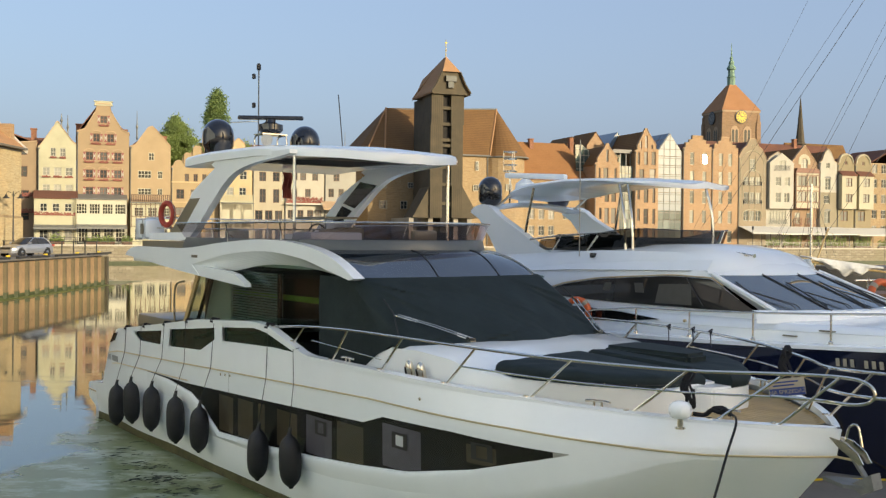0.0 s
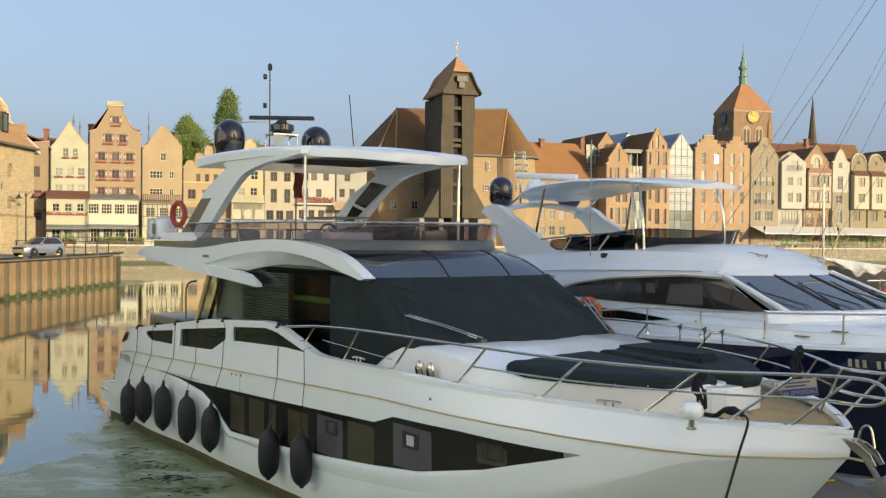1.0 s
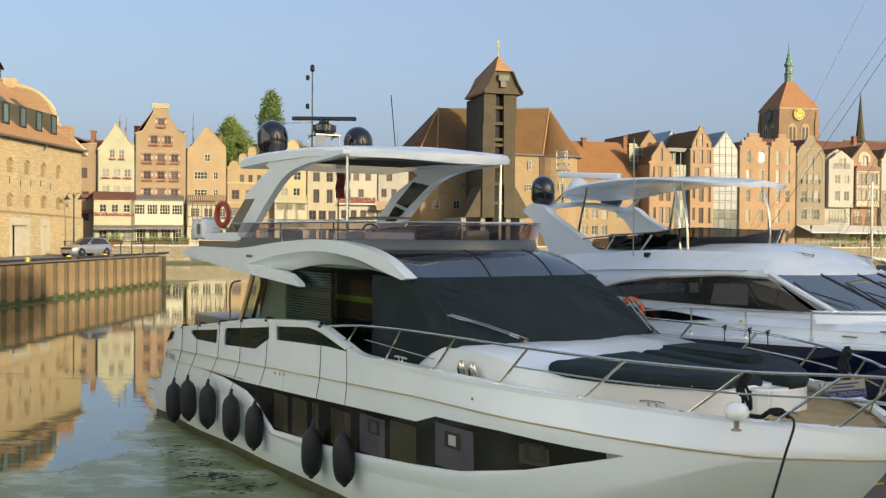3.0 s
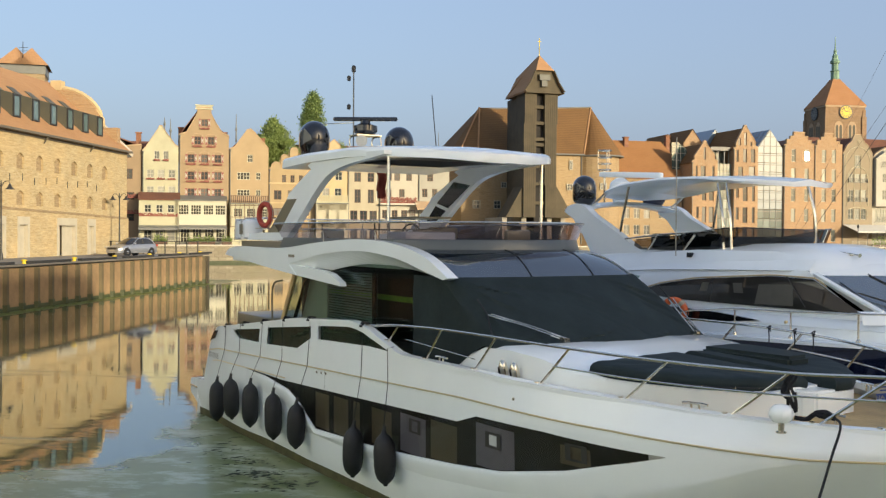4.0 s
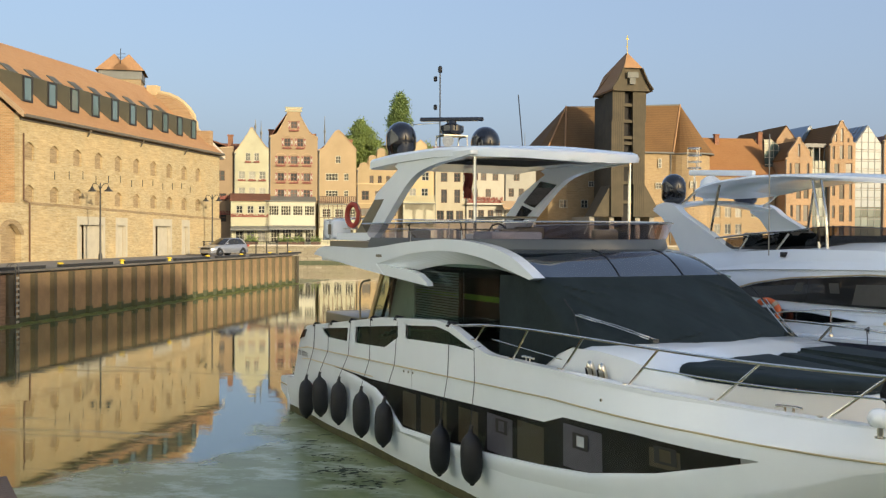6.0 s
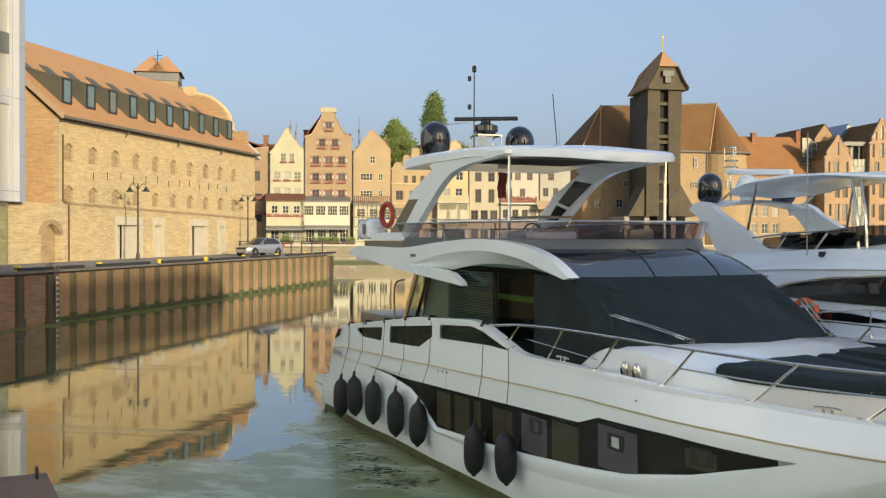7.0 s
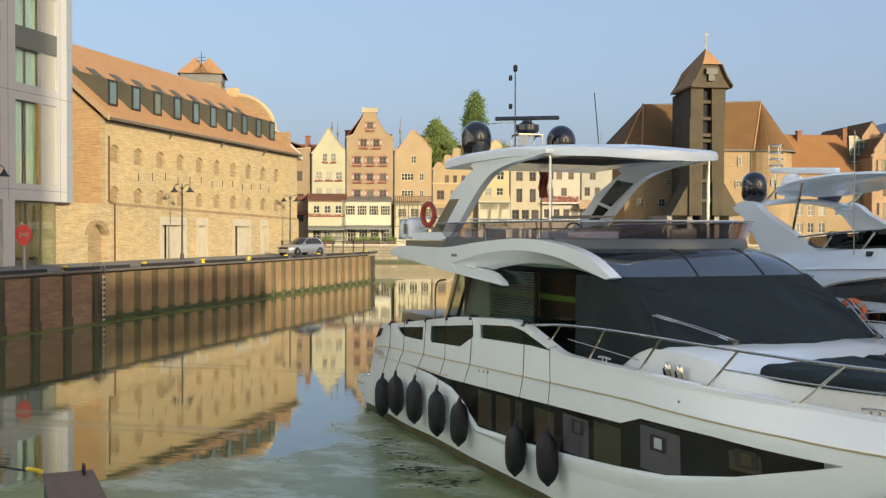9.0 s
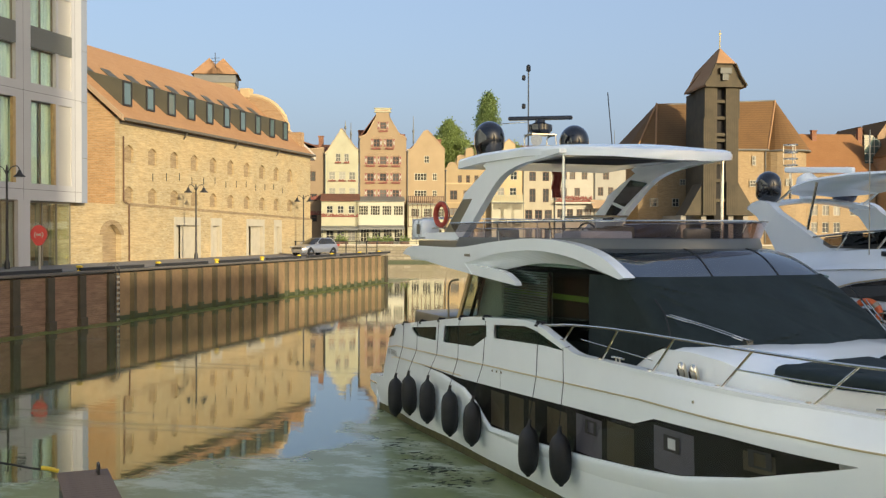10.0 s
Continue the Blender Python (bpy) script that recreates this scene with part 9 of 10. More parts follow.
# railing at the quay's end
fence = thing("quay_railing", pose(0, 0, 0), "dark steel railing at the end of the quay", "railing")
for k in range(13):
    bm = bmesh.new()
    x = -42 + k
    box(bm, x - 0.04, x + 0.04, 87.9, 87.98, QTOP, QTOP + 1.1)
    part("post", bm, IRON, fence)
bm = bmesh.new()
box(bm, -42, -30, 87.88, 88.0, QTOP + 1.1, QTOP + 1.16)
box(bm, -42, -30, 87.92, 87.96, QTOP + 0.55, QTOP + 0.59)
part("handrail", bm, IRON, fence)
# lifebuoy station
st = thing("lifebuoy_station", pose(-32.6, 43.6, QTOP, 0, 0, 30), "red lifebuoy housing on a white post", "lifebuoy station")
bm = bmesh.new()
tube(bm, [(0, 0, 0), (0, 0, 2.3)], 0.06, 10)
part("post", bm, PALE, st)
bm = bmesh.new()
pts = [(0.40 * math.cos(a) * (0.85 if math.sin(a) < 0 else 1), 1.75 + 0.52 * math.sin(a)) for a in [2 * math.pi * k / 24 for k in range(24)]]
slab(bm, pts, -0.28, -0.06, xz)
bmesh.ops.bevel(bm, geom=list(bm.edges), offset=0.03, segments=2, affect="EDGES")
hs = part("housing", bm, plain("red_plastic", (0.55, 0.03, 0.02), 0.35, vary=0.06), st, smooth=True)
bm = bmesh.new()
for r in (0.1, 0.2):
    for sg in (-1, 1):
        tube(bm, [(sg * r * math.cos(a), -0.29, 1.78 + r * math.sin(a)) for a in [radians(d) for d in range(-45, 46, 15)]], 0.022, 5)
lathe(bm, [(0.06, 0), (0.06, 0.01)], 12, pose(0, -0.285, 1.78, 90))
part("ring_symbol", bm, PALE, hs)


# ---- silver hatchback on the quay ----
def hatchback(m):
    car = thing("car", m, "silver five-door hatchback on the quay road", "car")
    # x forward, length 4.3: lower shell, then the narrower glasshouse
    xs = [-2.14, -2.1, -1.95, -1.6, -1.0, -0.3, 0.4, 0.9, 1.35, 1.8, 2.02, 2.12, 2.15]
    belt = lerp_line([(-2.14, 0.80), (-2.05, 0.93), (-1.6, 0.99), (0.0, 0.95), (0.95, 0.94), (1.5, 0.86), (1.95, 0.74), (2.15, 0.60)])
    half = lerp_line([(-2.14, 0.72), (-1.9, 0.84), (-1.0, 0.90), (1.2, 0.90), (1.8, 0.84), (2.15, 0.62)])
    rows = []
    for x in xs:
        b, h = half(x), belt(x)
        rows.append([(x, -b * 0.93, 0.26), (x, -b, 0.42), (x, -b * 1.01, 0.62), (x, -b * 0.98, h - 0.08), (x, -b * 0.90, h), (x, 0, h + 0.04), (x, b * 0.90, h), (x, b * 0.98, h - 0.08), (x, b * 1.01, 0.62), (x, b, 0.42), (x, b * 0.93, 0.26)])
    bm = bmesh.new()
    grid(bm, rows)
    for r in (rows[0], rows[-1]):
        bm.faces.new([bm.verts.new(p) for p in r])
    body = part("body", bm, CARPAINT, car, smooth=True)
    house = []
    for x0, x1, z, b in ((-1.98, 1.02, 0.93, 0.80), (-1.86, 0.72, 1.12, 0.75), (-1.62, 0.30, 1.36, 0.65), (-1.45, 0.10, 1.45, 0.58)):
        house.append([(x0, -b * 0.86, z), (x0 + 0.2, -b, z), (-0.5, -b * 1.01, z), (x1 - 0.25, -b, z), (x1, -b * 0.8, z), (x1 + 0.06, 0, z), (x1, b * 0.8, z), (x1 - 0.25, b, z), (-0.5, b * 1.01, z), (x0 + 0.2, b, z), (x0, b * 0.86, z), (x0, -b * 0.86, z)])
    bm = bmesh.new()
    grid(bm, house)
    glasshouse = part("windows", bm, BLUEGLASS, car, smooth=True)
    bm = bmesh.new()
    top = house[-1][:-1]
    lo = [bm.verts.new((x * 1.03, y * 1.05, z - 0.03)) for x, y, z in top]
    hi = [bm.verts.new((x * 0.92, y * 0.9, z + 0.04)) for x, y, z in top]
    bm.faces.new(hi)
    for k in range(len(top)):
        bm.faces.new((lo[k], lo[(k + 1) % len(top)], hi[(k + 1) % len(top)], hi[k]))
    part("roof", bm, CARPAINT, car, smooth=True)
    for col, r in ((1, 0.05), (3, 0.03), (7, 0.03), (9, 0.05), (2, 0.022), (8, 0.022)):
        bm = bmesh.new()
        tube(bm, [row_h[col] for row_h in house], r, 6)
        part("pillar", bm, CARPAINT if col not in (2, 8) else IRON, glasshouse)
    for sg in (-1, 1):
        for x in (-1.3, 1.35):
            bm = bmesh.new()
            lathe(bm, [(0.30, 0), (0.38, 0.0), (0.38, 0.03), (0.30, 0.03)], 20, pose(x, sg * 0.905 - 0.015, 0.34, 90))
            part("wheel_arch", bm, IRON, body)
    for sg in (-1, 1):
        bm = bmesh.new()
        box(bm, 1.93, 2.1, sg * 0.72 - 0.17, sg * 0.72 + 0.17, 0.66, 0.78, bevel=0.03)
        part("headlight", bm, PALE, body)
        bm = bmesh.new()
        box(bm, -2.14, -1.98, sg * 0.74 - 0.14, sg * 0.74 + 0.14, 0.78, 0.95, bevel=0.03)
        part("tail_light", bm, RINGRED, body)
        bm = bmesh.new()
        box(bm, 0.55, 0.75, sg * 0.98 - 0.08, sg * 0.98 + 0.08, 0.98, 1.1, bevel=0.03)
        part("mirror", bm, CARPAINT, body)
    bm = bmesh.new()
    box(bm, 2.08, 2.17, -0.5, 0.5, 0.55, 0.72, bevel=0.02)
    part("grille", bm, IRON, body)
    bm = bmesh.new()
    box(bm, 2.16, 2.18, -0.26, 0.26, 0.42, 0.52)
    part("plate", bm, PALE, body)
    for x in (-1.3, 1.35):
        for sg in (-1, 1):
            bm = bmesh.new()
            lathe(bm, [(0.2, -0.1), (0.31, -0.1), (0.33, -0.06), (0.33, 0.06), (0.31, 0.1), (0.2, 0.1)], 22, pose(x, sg * 0.82, 0.33, 90))
            wh = part("tyre", bm, RUBBER, car, smooth=True)
            bm = bmesh.new()
            lathe(bm, [(0.06, -0.11), (0.2, -0.09), (0.21, 0.0), (0.2, 0.09), (0.06, 0.11)], 10, pose(x, sg * 0.82, 0.33, 90))
            part("rim", bm, STEEL, wh)


hatchback(pose(-32.9, 80.2, QTOP, 0, 0, -112))

# ---- floating finger pontoon and dock by the bows ----
def pontoon(m, length, width, label):
    p = thing("pontoon", m, label, "pontoon", "floating pontoons")
    bm = bmesh.new()
    box(bm, 0, length, -width / 2, width / 2, -0.3, 0.42)
    part("float", bm, IRON, p)
    n = int(length / 0.145)
    bm = bmesh.new()
    box(bm, 0, 0.13, -width / 2 - 0.03, width / 2 + 0.03, 0.42, 0.47)
    first = part("plank", bm, DECKWOOD, p)
    for k in range(1, n):
        share("plank", first, p, pose(0.145 * k, 0, 0))
    bm = bmesh.new()
    tube(bm, smooth_path([(0.25, width / 2 - 0.15, 0.47), (0.25, width / 2 - 0.15, 0.62), (0.4, width / 2 - 0.15, 0.62), (0.4, width / 2 - 0.15, 0.47)], 4), 0.025, 6)
    part("mooring_hoop", bm, IRON, p)
    return p


DECKWOOD = plain("grey_brown_decking", (0.17, 0.115, 0.08), 0.8, vary=0.3, scale=2, fine=25, bump=0.3)
pontoon(pose(-10.35, 14.95, 0, 0, 0, -51), 12, 0.75, "narrow floating finger pontoon with brown planks")
line = thing("pontoon_line", pose(0, 0, 0), "black and yellow mooring line at the pontoon", "rope")
bm = bmesh.new()
tube(bm, smooth_path([(-16, 14.0, 0.9), (-12.2, 14.6, 0.62), (-11.0, 14.55, 0.55), (-10.6, 14.6, 0.55)], 5), 0.02, 6)
part("strand", bm, ROPE, line)
bm = bmesh.new()
tube(bm, smooth_path([(-10.85, 14.56, 0.57), (-10.72, 14.55, 0.57), (-10.58, 14.62, 0.52)], 5), 0.035, 8)
part("spliced_eye", bm, YELLOW, line)
dock = thing("concrete_dock", pose(5.0, 15.2, 0, 0, 0, 36.5), "grey concrete floating dock at the bows", "dock")
bm = bmesh.new()
box(bm, -1.5, 20, -3.5, 1.1, -0.5, 0.6, bevel=0.04)
part("deck", bm, PAVING, dock)
bm = bmesh.new()
tube(bm, smooth_path([(0.2, 0.6, 0.63), (0.9, 0.3, 0.63), (1.6, 0.2, 0.63), (2.4, -0.4, 0.63)], 5), 0.02, 6)
part("yellow_cable", bm, YELLOW, dock)

# ---- sailing vessels to the right ----
def sailing_boat(m, label, mast_h, length=11.0, hull_mat=None, sail=True):
    sb = thing("sailing_boat", m, label, "sailing boat", "sailing boats")
    bm = bmesh.new()
    rows = []
    for k in range(21):
        x = -length / 2 + length * k / 20
        b = 1.6 * math.sqrt(max(0.02, 1 - abs(2 * x / length) ** 2.4))
        rows.append([(x, -b, 1.1 + 0.25 * abs(x / length)), (x, -b * 0.95, 0.5), (x, -b * 0.7, -0.2), (x, 0, -0.4), (x, b * 0.7, -0.2), (x, b * 0.95, 0.5), (x, b, 1.1 + 0.25 * abs(x / length)), (x, 0, 1.25), (x, -b, 1.1 + 0.25 * abs(x / length))])
    grid(bm, rows)
    part("hull", bm, hull_mat or WOODBROWN, sb, smooth=True)
    bm = bmesh.new()
    tube(bm, [(0.8, 0, 0.9), (0.8, 0, mast_h)], 0.09, 8)
    mast = part("mast", bm, STEEL if not sail else TEAK, sb)
    bm = bmesh.new()
    for p in ((length / 2, 0, 1.4), (-length / 2, 0, 1.4), (0.6, -1.5, 1.2), (0.6, 1.5, 1.2), (1.6, -1.4, 1.2), (1.6, 1.4, 1.2)):
        tube(bm, [p, (0.8, 0, mast_h - 0.2)], 0.012, 5)
    part("rigging", bm, IRON, mast)
    if sail:
        bm = bmesh.new()
        tube(bm, [(0.7, 0, 2.4), (-4.6, 0, 3.1)], 0.07, 8)
        boom = part("boom", bm, TEAK, sb)
        bm = bmesh.new()
        rows = []
        for i in range(49):
            k = i / 48
            x, z = 0.4 - 5.0 * k, 2.55 + 0.66 * k
            sag = 0.12 + 0.85 * math.sin(math.pi * min(1.0, k * 1.15)) ** 1.5 * (0.85 + 0.15 * math.sin(31 * k))
            rows.append([(x, d + 0.09 * e * math.sin(23 * k + 5 * e), z + 0.22 - sag * e) for e, d in ((0.0, 0.03), (0.25, -0.14), (0.55, -0.2), (0.85, -0.15), (1.0, 0.0), (0.7, 0.16), (0.3, 0.14), (0.0, 0.03))])
        grid(bm, rows)
        part("furled_sail", bm, SAILWHITE, boom, smooth=True)
        bm = bmesh.new()
        tube(bm, [(-4.2, 0.0, 1.2), (-2.9, 0, 5.2)], 0.05, 6)
        part("gaff", bm, TEAK, sb)
    return sb


sailing_boat(pose(27.6, 64.6, 0, 0, 0, -16), "wooden gaff boat with a furled white sail", 16)
sailing_boat(pose(26.0, 52.0, 0, 0, 0, 40), "sailing yacht with tall mast and rigging", 19.5, 12, WHITE, False)
sailing_boat(pose(25.5, 72.0, 0, 0, 0, 25), "small white sloop with a slim pale mast", 8.4, 8, WHITE, False)
sailing_boat(pose(43.0, 92.0, 0, 0, 0, 14) @ Matrix.Scale(1.75, 4), "dark wooden gaff vessel moored at the far berth", 11, 13, IRON, False)
# orange ring on a post of the next berth
r3 = thing("life_ring", pose(11.06, 25.6, 3.10, 90, 0, 22) @ Matrix.Scale(1.22, 4), "orange life ring hung on a steel rail", "life ring")
bm = bmesh.new()
tube(bm, [(0.27 * math.cos(a), 0.27 * math.sin(a), 0) for a in [2 * math.pi * k / 28 for k in range(28)]], 0.075, 10, closed=True)
part("ring", bm, RINGORANGE, r3, smooth=True)
for k in range(4):
    bm = bmesh.new()
    a0 = 0.8 + k * math.pi / 2
    tube(bm, [(0.27 * math.cos(a0 + d), 0.27 * math.sin(a0 + d), 0) for d in (-0.16, 0, 0.16)], 0.079, 10)
    part("band", bm, PALE, r3)
bm = bmesh.new()
tube(bm, [(-0.25, 0.36, -0.1), (-0.25, -3.5, -0.1)], 0.025, 6)
tube(bm, [(-0.6, 0.3, -0.1), (1.6, 0.3, -0.1)], 0.02, 6)
part("rail", bm, STEEL, r3)

# ---- trees behind the houses ----
def tree(m, trunk_h, shape, count, leaf, mat, label):
    """Tapered trunk, limbs, and a crown of many small leaf clumps with gaps."""
    t = thing("tree", m, label, "tree", "trees behind the houses")
    rd = random.Random(count)
    bm = bmesh.new()
    top = max(p[0] for p in shape)
    tube(bm, [(0, 0, 0), (0.1, 0, trunk_h * 0.6), (0, 0.1, trunk_h), (0, 0, top * 0.92)], [0.45, 0.36, 0.28, 0.05], 8)
    for k in range(14):
        z = trunk_h + (top - trunk_h) * (0.05 + 0.8 * k / 14)
        a = k * 2.4
        r = float(np.interp(z, [p[0] for p in shape], [p[1] for p in shape])) * 0.8
        tube(bm, [(0, 0, z - 0.8), (r * 0.5 * math.cos(a), r * 0.5 * math.sin(a), z), (r * math.cos(a), r * math.sin(a), z + 0.6)], [0.14, 0.09, 0.03], 5)
    part("trunk", bm, BARK, t)
    verts, faces = [], []
    lobes = [(rd.uniform(0, 6.28), rd.uniform(0.15, 0.92), rd.uniform(shape[0][0], top), rd.uniform(1.0, 1.9)) for _ in range(170)]
    for _ in range(count):
        a, f, z, s = rd.choice(lobes)
        z += rd.gauss(0, 0.36 * s)
        r = float(np.interp(z, [p[0] for p in shape], [p[1] for p in shape], left=0.1, right=0.05)) * f
        c = Vector((r * math.cos(a) + rd.gauss(0, 0.30 * s), r * math.sin(a) + rd.gauss(0, 0.30 * s), z))
        q = Euler((rd.uniform(0, 6.3), rd.uniform(0, 6.3), rd.uniform(0, 6.3))).to_matrix()
        l = leaf * rd.uniform(0.6, 1.3)
        i = len(verts)
        verts += [c + q @ Vector(p) for p in ((-l, 0, 0), (0, -l * 0.6, 0.1 * l), (l, 0, 0), (0, l * 0.6, 0.1 * l))]
        faces.append((i, i + 1, i + 2, i + 3))
    me = bpy.data.meshes.new("crown")
    me.from_pydata(verts, [], faces)
    me.materials.append(mat)
    o = new("crown", me)
    o.parent = t
    o["kind"] = "stuff"


tree(on_bank(-33.0, 26, GROUND), 8.0, [(9, 1.5), (12, 2.0), (17, 2.15), (21, 1.95), (24, 1.6), (25.8, 1.1), (26.6, 0.4)], 46000, 0.16, LEAF_DARK, "tall slender poplar with dense green crown")
tree(on_bank(-40.5, 22, GROUND), 8.0, [(8, 3.0), (12, 5.0), (15.0, 5.2), (17.6, 4.2), (19.6, 2.6), (20.7, 0.8)], 60000, 0.17, LEAF, "broad green tree behind the gables")
tree(on_bank(-44.6, 24, GROUND), 8.0, [(8, 1.4), (13, 1.9), (15, 1.4), (17.0, 0.4)], 14000, 0.17, LEAF, "small green tree between gables")
tree(on_bank(-28.5, 24, GROUND), 7.0, [(8, 1.6), (12, 1.9), (15, 1.5), (17.0, 0.5)], 13000, 0.17, LEAF, "small green tree behind the house")

# ---- promenade: terraces, awnings, railings, planters ----
def railing(s0, s1, q, label, mat=IRON, lines=1):
    r = thing("promenade_railing", on_bank(s0, q, GROUND), label, "railing", "promenade railings")
    n = int((s1 - s0) / 1.5)
    bm = bmesh.new()
    box(bm, -0.03, 0.03, -0.03, 0.03, 0, 1.05)
    first = part("post", bm, mat, r)
    for k in range(1, n + 1):
        share("post", first, r, pose(1.5 * k, 0, 0))
    bm = bmesh.new()
    box(bm, 0, s1 - s0, -0.03, 0.03, 1.05, 1.1)
    for k in range(lines):
        box(bm, 0, s1 - s0, -0.015, 0.015, 0.5 / lines + k * 1.0 / lines, 0.53 / lines + 0.03 + k * 1.0 / lines)
    part("rail", bm, mat, r)


railing(-70, -14, 0.7, "dark promenade railing along the old quay")
railing(62, 100, 3.2, "pale slatted terrace railing by the awnings", WOODWHITE, 4)
for s0, s1, z1, z0, mat, lab in ((-62.2, -56.5, 6.3, 5.2, ZINC, "brown awning over the terrace"), (-56.4, -49.2, 6.4, 5.3, ZINC, "grey glazed canopy over the terrace"), (-18.6, -14.6, 10.0, 8.8, TAN, "brown sloping awning beside the gate"), (65.0, 71.6, 6.9, 5.6, AWNING, "white restaurant awning over the terrace"), (71.8, 84.0, 6.9, 5.5, AWNING, "white restaurant awning over the terrace"), (84.2, 90.4, 6.85, 5.55, AWNING, "white restaurant awning over the terrace"), (90.7, 101.0, 6.8, 5.4, AWNING, "white restaurant awning over the terrace")):
    aw = thing("awning", on_bank(s0, 7.8 if s0 < 0 else 9.9), lab, "awning", "terrace awnings")
    d = 5.0 if s0 < 0 else 4.2
    if s0 > -20 and s0 < 0:
        d = 2.0
    bm = bmesh.new()
    slab(bm, [(0, z1), (-d, z0), (-d, z0 - 0.25), (-d + 0.05, z0 - 0.06), (0, z1 - 0.06)], 0, s1 - s0, yz)
    part("cloth", bm, mat, aw)
    for x in np.linspace(0.2, s1 - s0 - 0.2, 4):
        bm = bmesh.new()
        box(bm, x - 0.04, x + 0.04, -d + 0.1, -d + 0.18, GROUND if z0 < 8 else z0 - 0.5, z0 - 0.05)
        part("post", bm, IRON, aw)


def hedge(s0, s1, q, h, seed):
    rd = random.Random(seed)
    hd = thing("planter", on_bank(s0, q, GROUND), "planter box with green plants on the terrace", "planter", "terrace planters")
    bm = bmesh.new()
    box(bm, 0, s1 - s0, -0.25, 0.25, 0, 0.5)
    part("box", bm, WOODBROWN, hd)
    verts, faces = [], []
    for _ in range(int((s1 - s0) * 130)):
        c = Vector((rd.uniform(0, s1 - s0), rd.gauss(0, 0.2), 0.45 + abs(rd.gauss(0, h * 0.5))))
        m = Euler((rd.uniform(0, 6.3), rd.uniform(0, 6.3), 0)).to_matrix()
        l = rd.uniform(0.08, 0.2)
        i = len(verts)
        verts += [c + m @ Vector(p) for p in ((-l, 0, 0), (0, -l * 0.6, 0), (l, 0, 0), (0, l * 0.6, 0))]
        faces.append((i, i + 1, i + 2, i + 3))
    me = bpy.data.meshes.new("plants")
    me.from_pydata(verts, [], faces)
    me.materials.append(LEAF)
    o = new("foliage", me)
    o.parent = hd
    o["kind"] = "stuff"


for k, (s0, s1, h) in enumerate(((-68, -64, 1.6), (-60, -58, 0.8), (-55, -51, 0.7), (-50, -48.5, 0.9), (67, 70, 1.2), (71, 75, 1.5), (77, 80, 1.6), (81, 86, 1.4), (88, 92, 1.5), (94, 99, 1.2))):
    hedge(s0, s1, 2.4 if s0 < 0 else 4.2, h, k)
for k, s in enumerate((63.5, 80.5, 99.5)):
    lp = thing("promenade_lamp", on_bank(s, 3.6, GROUND), "dark lantern post on the promenade", "street lamp", "promenade lamps")
    bm = bmesh.new()
    lathe(bm, [(0.12, 0), (0.06, 0.5), (0.05, 3.4), (0.16, 3.5), (0.2, 3.9), (0.05, 4.2)], 8)
    part("post", bm, IRON, lp)
# chimneys and roof clutter over the houses
for s, q, z, h in ((-66.0, 13, 18.6, 1.6), (-62.5, 13, 18.5, 1.8), (-56.0, 12, 18.8, 2.4), (-49.2, 12, 19.0, 1.6), (-43.2, 12, 17.6, 2.2), (24.5, 19, 21.4, 1.4), (33.5, 20, 20.8, 2.6), (91.0, 26, 24.0, 2.0)):
    cm = thing("chimney", on_bank(s, q, z), "dark red brick chimney stack on a roof", "chimney", "chimneys")
    bm = bmesh.new()
    box(bm, -0.4, 0.4, -0.4, 0.4, -3.0, h)
    box(bm, -0.5, 0.5, -0.5, 0.5, h, h + 0.18)
    part("shaft", bm, RED_BRICK, cm)
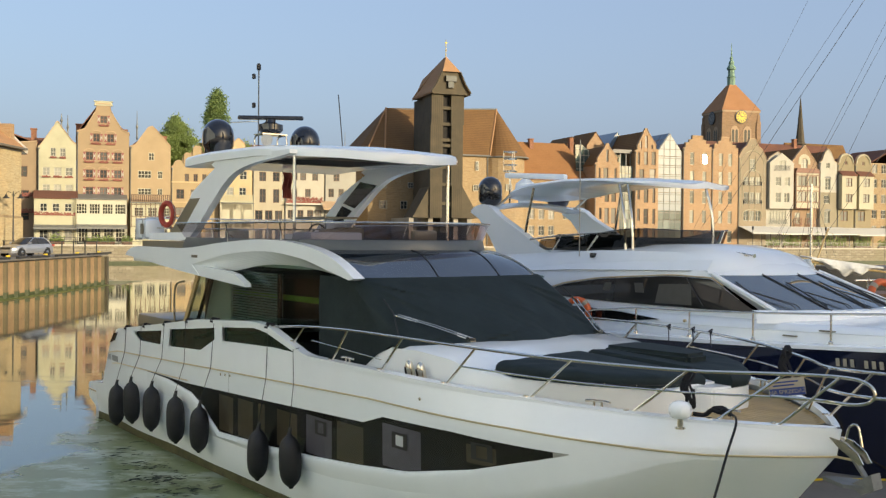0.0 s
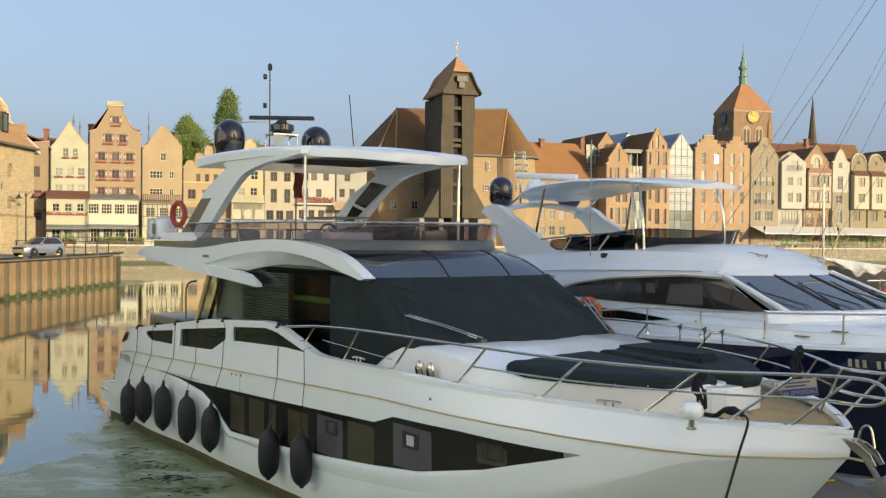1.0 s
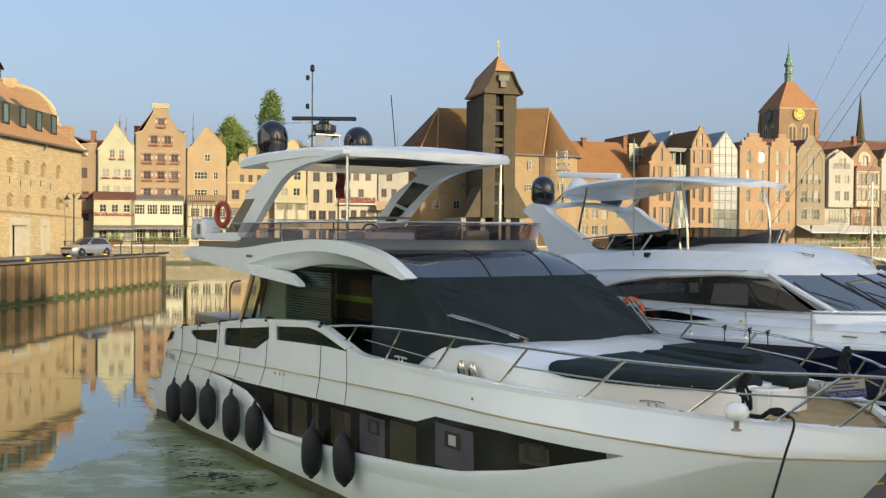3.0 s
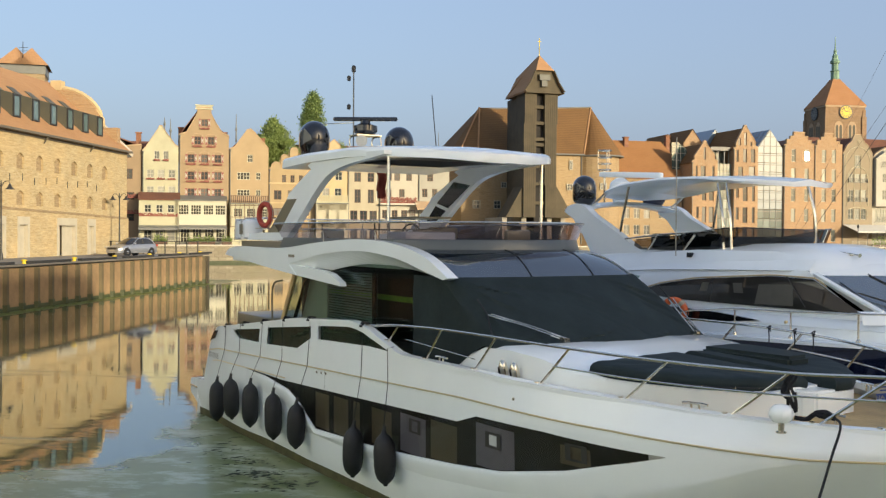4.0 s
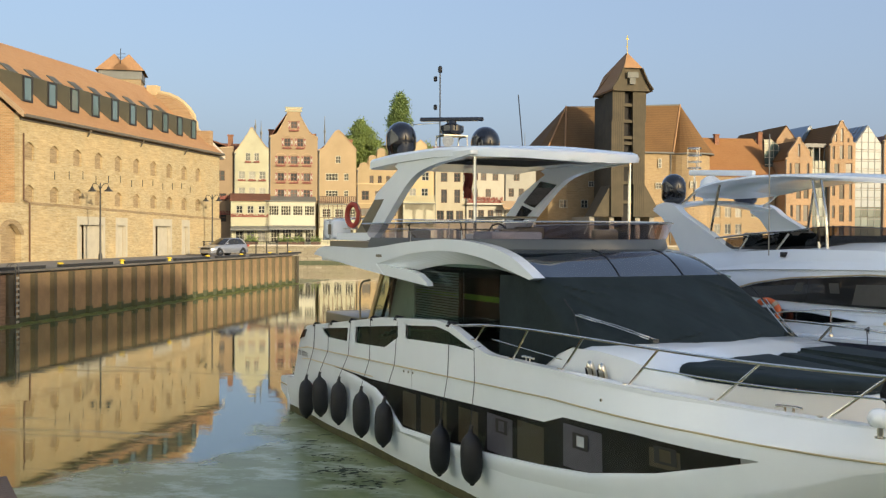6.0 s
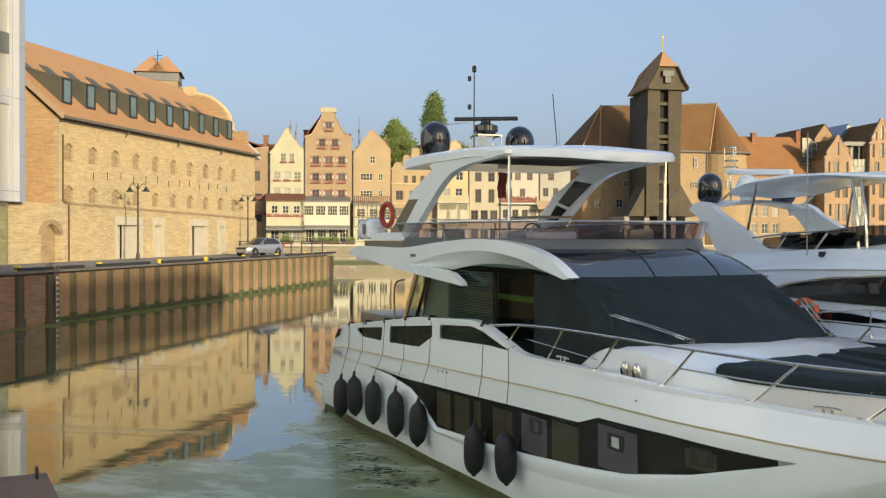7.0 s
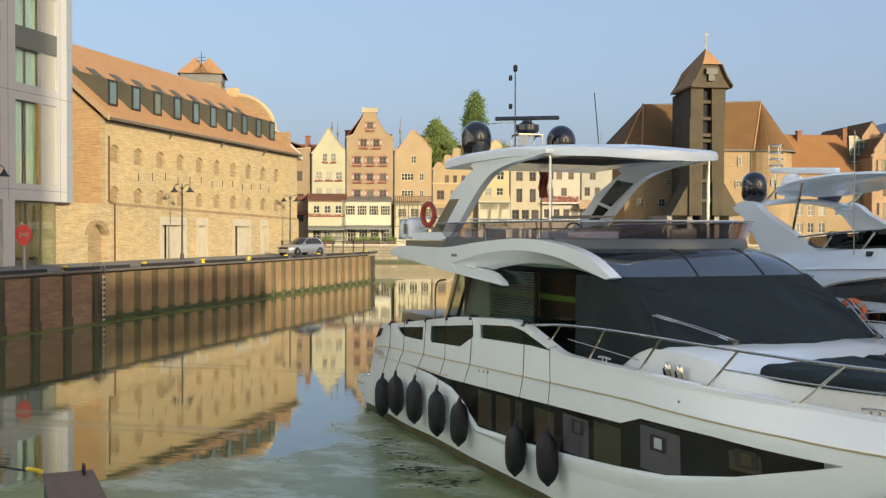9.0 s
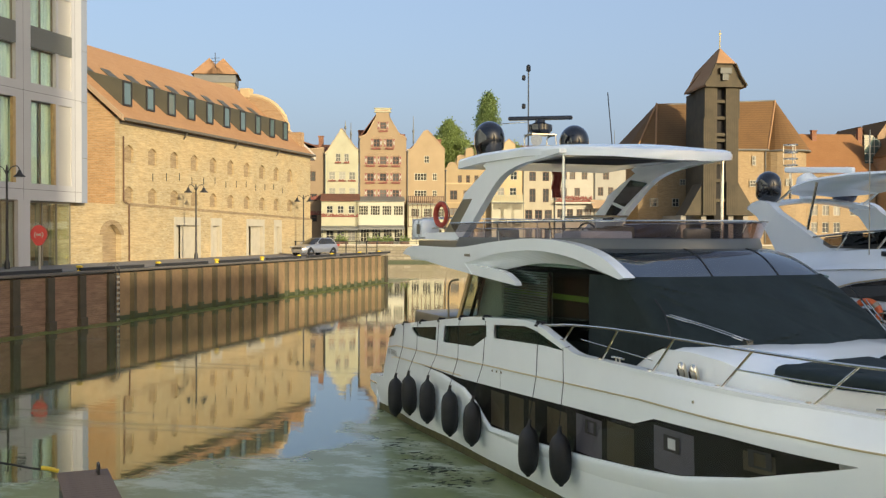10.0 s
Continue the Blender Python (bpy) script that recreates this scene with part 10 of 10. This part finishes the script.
for s, z0, z1 in ((-47.5, 20.5, 23.5), (-58.5, 21, 22.6), (-57.6, 20, 22.4), (-14.2, 17, 21.6)):
    an = thing("roof_finial", on_bank(s, 9.2, z0), "slender grey finial on a gable", "finial", "roof finials")
    bm = bmesh.new()
    lathe(bm, [(0.12, -1.5), (0.1, 0.2), (0.2, 0.5), (0.08, 0.9), (0.03, z1 - z0)], 8)
    part("spike", bm, ZINC, an)

# ---- floating weed by the hull, and stays of a tall ship beyond the berths ----
rw = random.Random(21)
verts, faces = [], []
for cx, cy, spread, count in ((-7.0, 21.9, 0.3, 14), (-6.4, 20.6, 0.35, 22), (-5.6, 19.5, 0.28, 46), (-5.3, 18.5, 0.22, 40), (-4.9, 18.6, 0.22, 34), (-4.3, 17.9, 0.25, 30), (-4.6, 17.5, 0.25, 22), (-6.0, 22.0, 0.3, 14)):
    for _ in range(count):
        x, y = cx + rw.gauss(0, spread * 1.3), cy + rw.gauss(0, spread)
        r, turn = rw.uniform(0.015, 0.05) * (2.0 if rw.random() < 0.18 else 1.0), rw.uniform(0.1, 0.9)
        i, n = len(verts), 9
        for k in range(n):
            a = 2 * math.pi * k / n
            rr = r * rw.uniform(0.45, 1.2)
            p, q = rr * 1.7 * math.cos(a), rr * 0.8 * math.sin(a)
            verts.append((x + p * math.cos(turn) - q * math.sin(turn), y + p * math.sin(turn) + q * math.cos(turn), 0.006 + 0.004 * rw.random()))
        faces.append(tuple(range(i, i + n)))
me = bpy.data.meshes.new("floating_weed")
me.from_pydata(verts, [], faces)
me.materials.append(plain("wet_weed", (0.022, 0.034, 0.012), 0.5, vary=0.5, scale=3))
tagged(new("floating_weed", me), "dark clumps of weed floating beside the hull", "weed", kind="stuff")
ship = thing("tall_ship_rigging", pose(0, 0, 0), "mast and stays of a tall ship beyond the berths", "rigging")
bm = bmesh.new()
tube(bm, [(29.6, 60, 0), (29.6, 60, 36)], [0.2, 0.1], 10)
part("mast", bm, TEAK, ship)
for x, z, top_z, r in ((13.81, 3.0, 35.4, 0.007), (13.89, 3.0, 27.1, 0.010), (14.55, 3.0, 26.1, 0.016), (18.91, 3.0, 24.6, 0.010), (18.96, 3.0, 23.3, 0.010)):
    bm = bmesh.new()
    tube(bm, [(29.6, 60, top_z), (x, 60, z)], r, 5)
    part("stay", bm, IRON, ship)
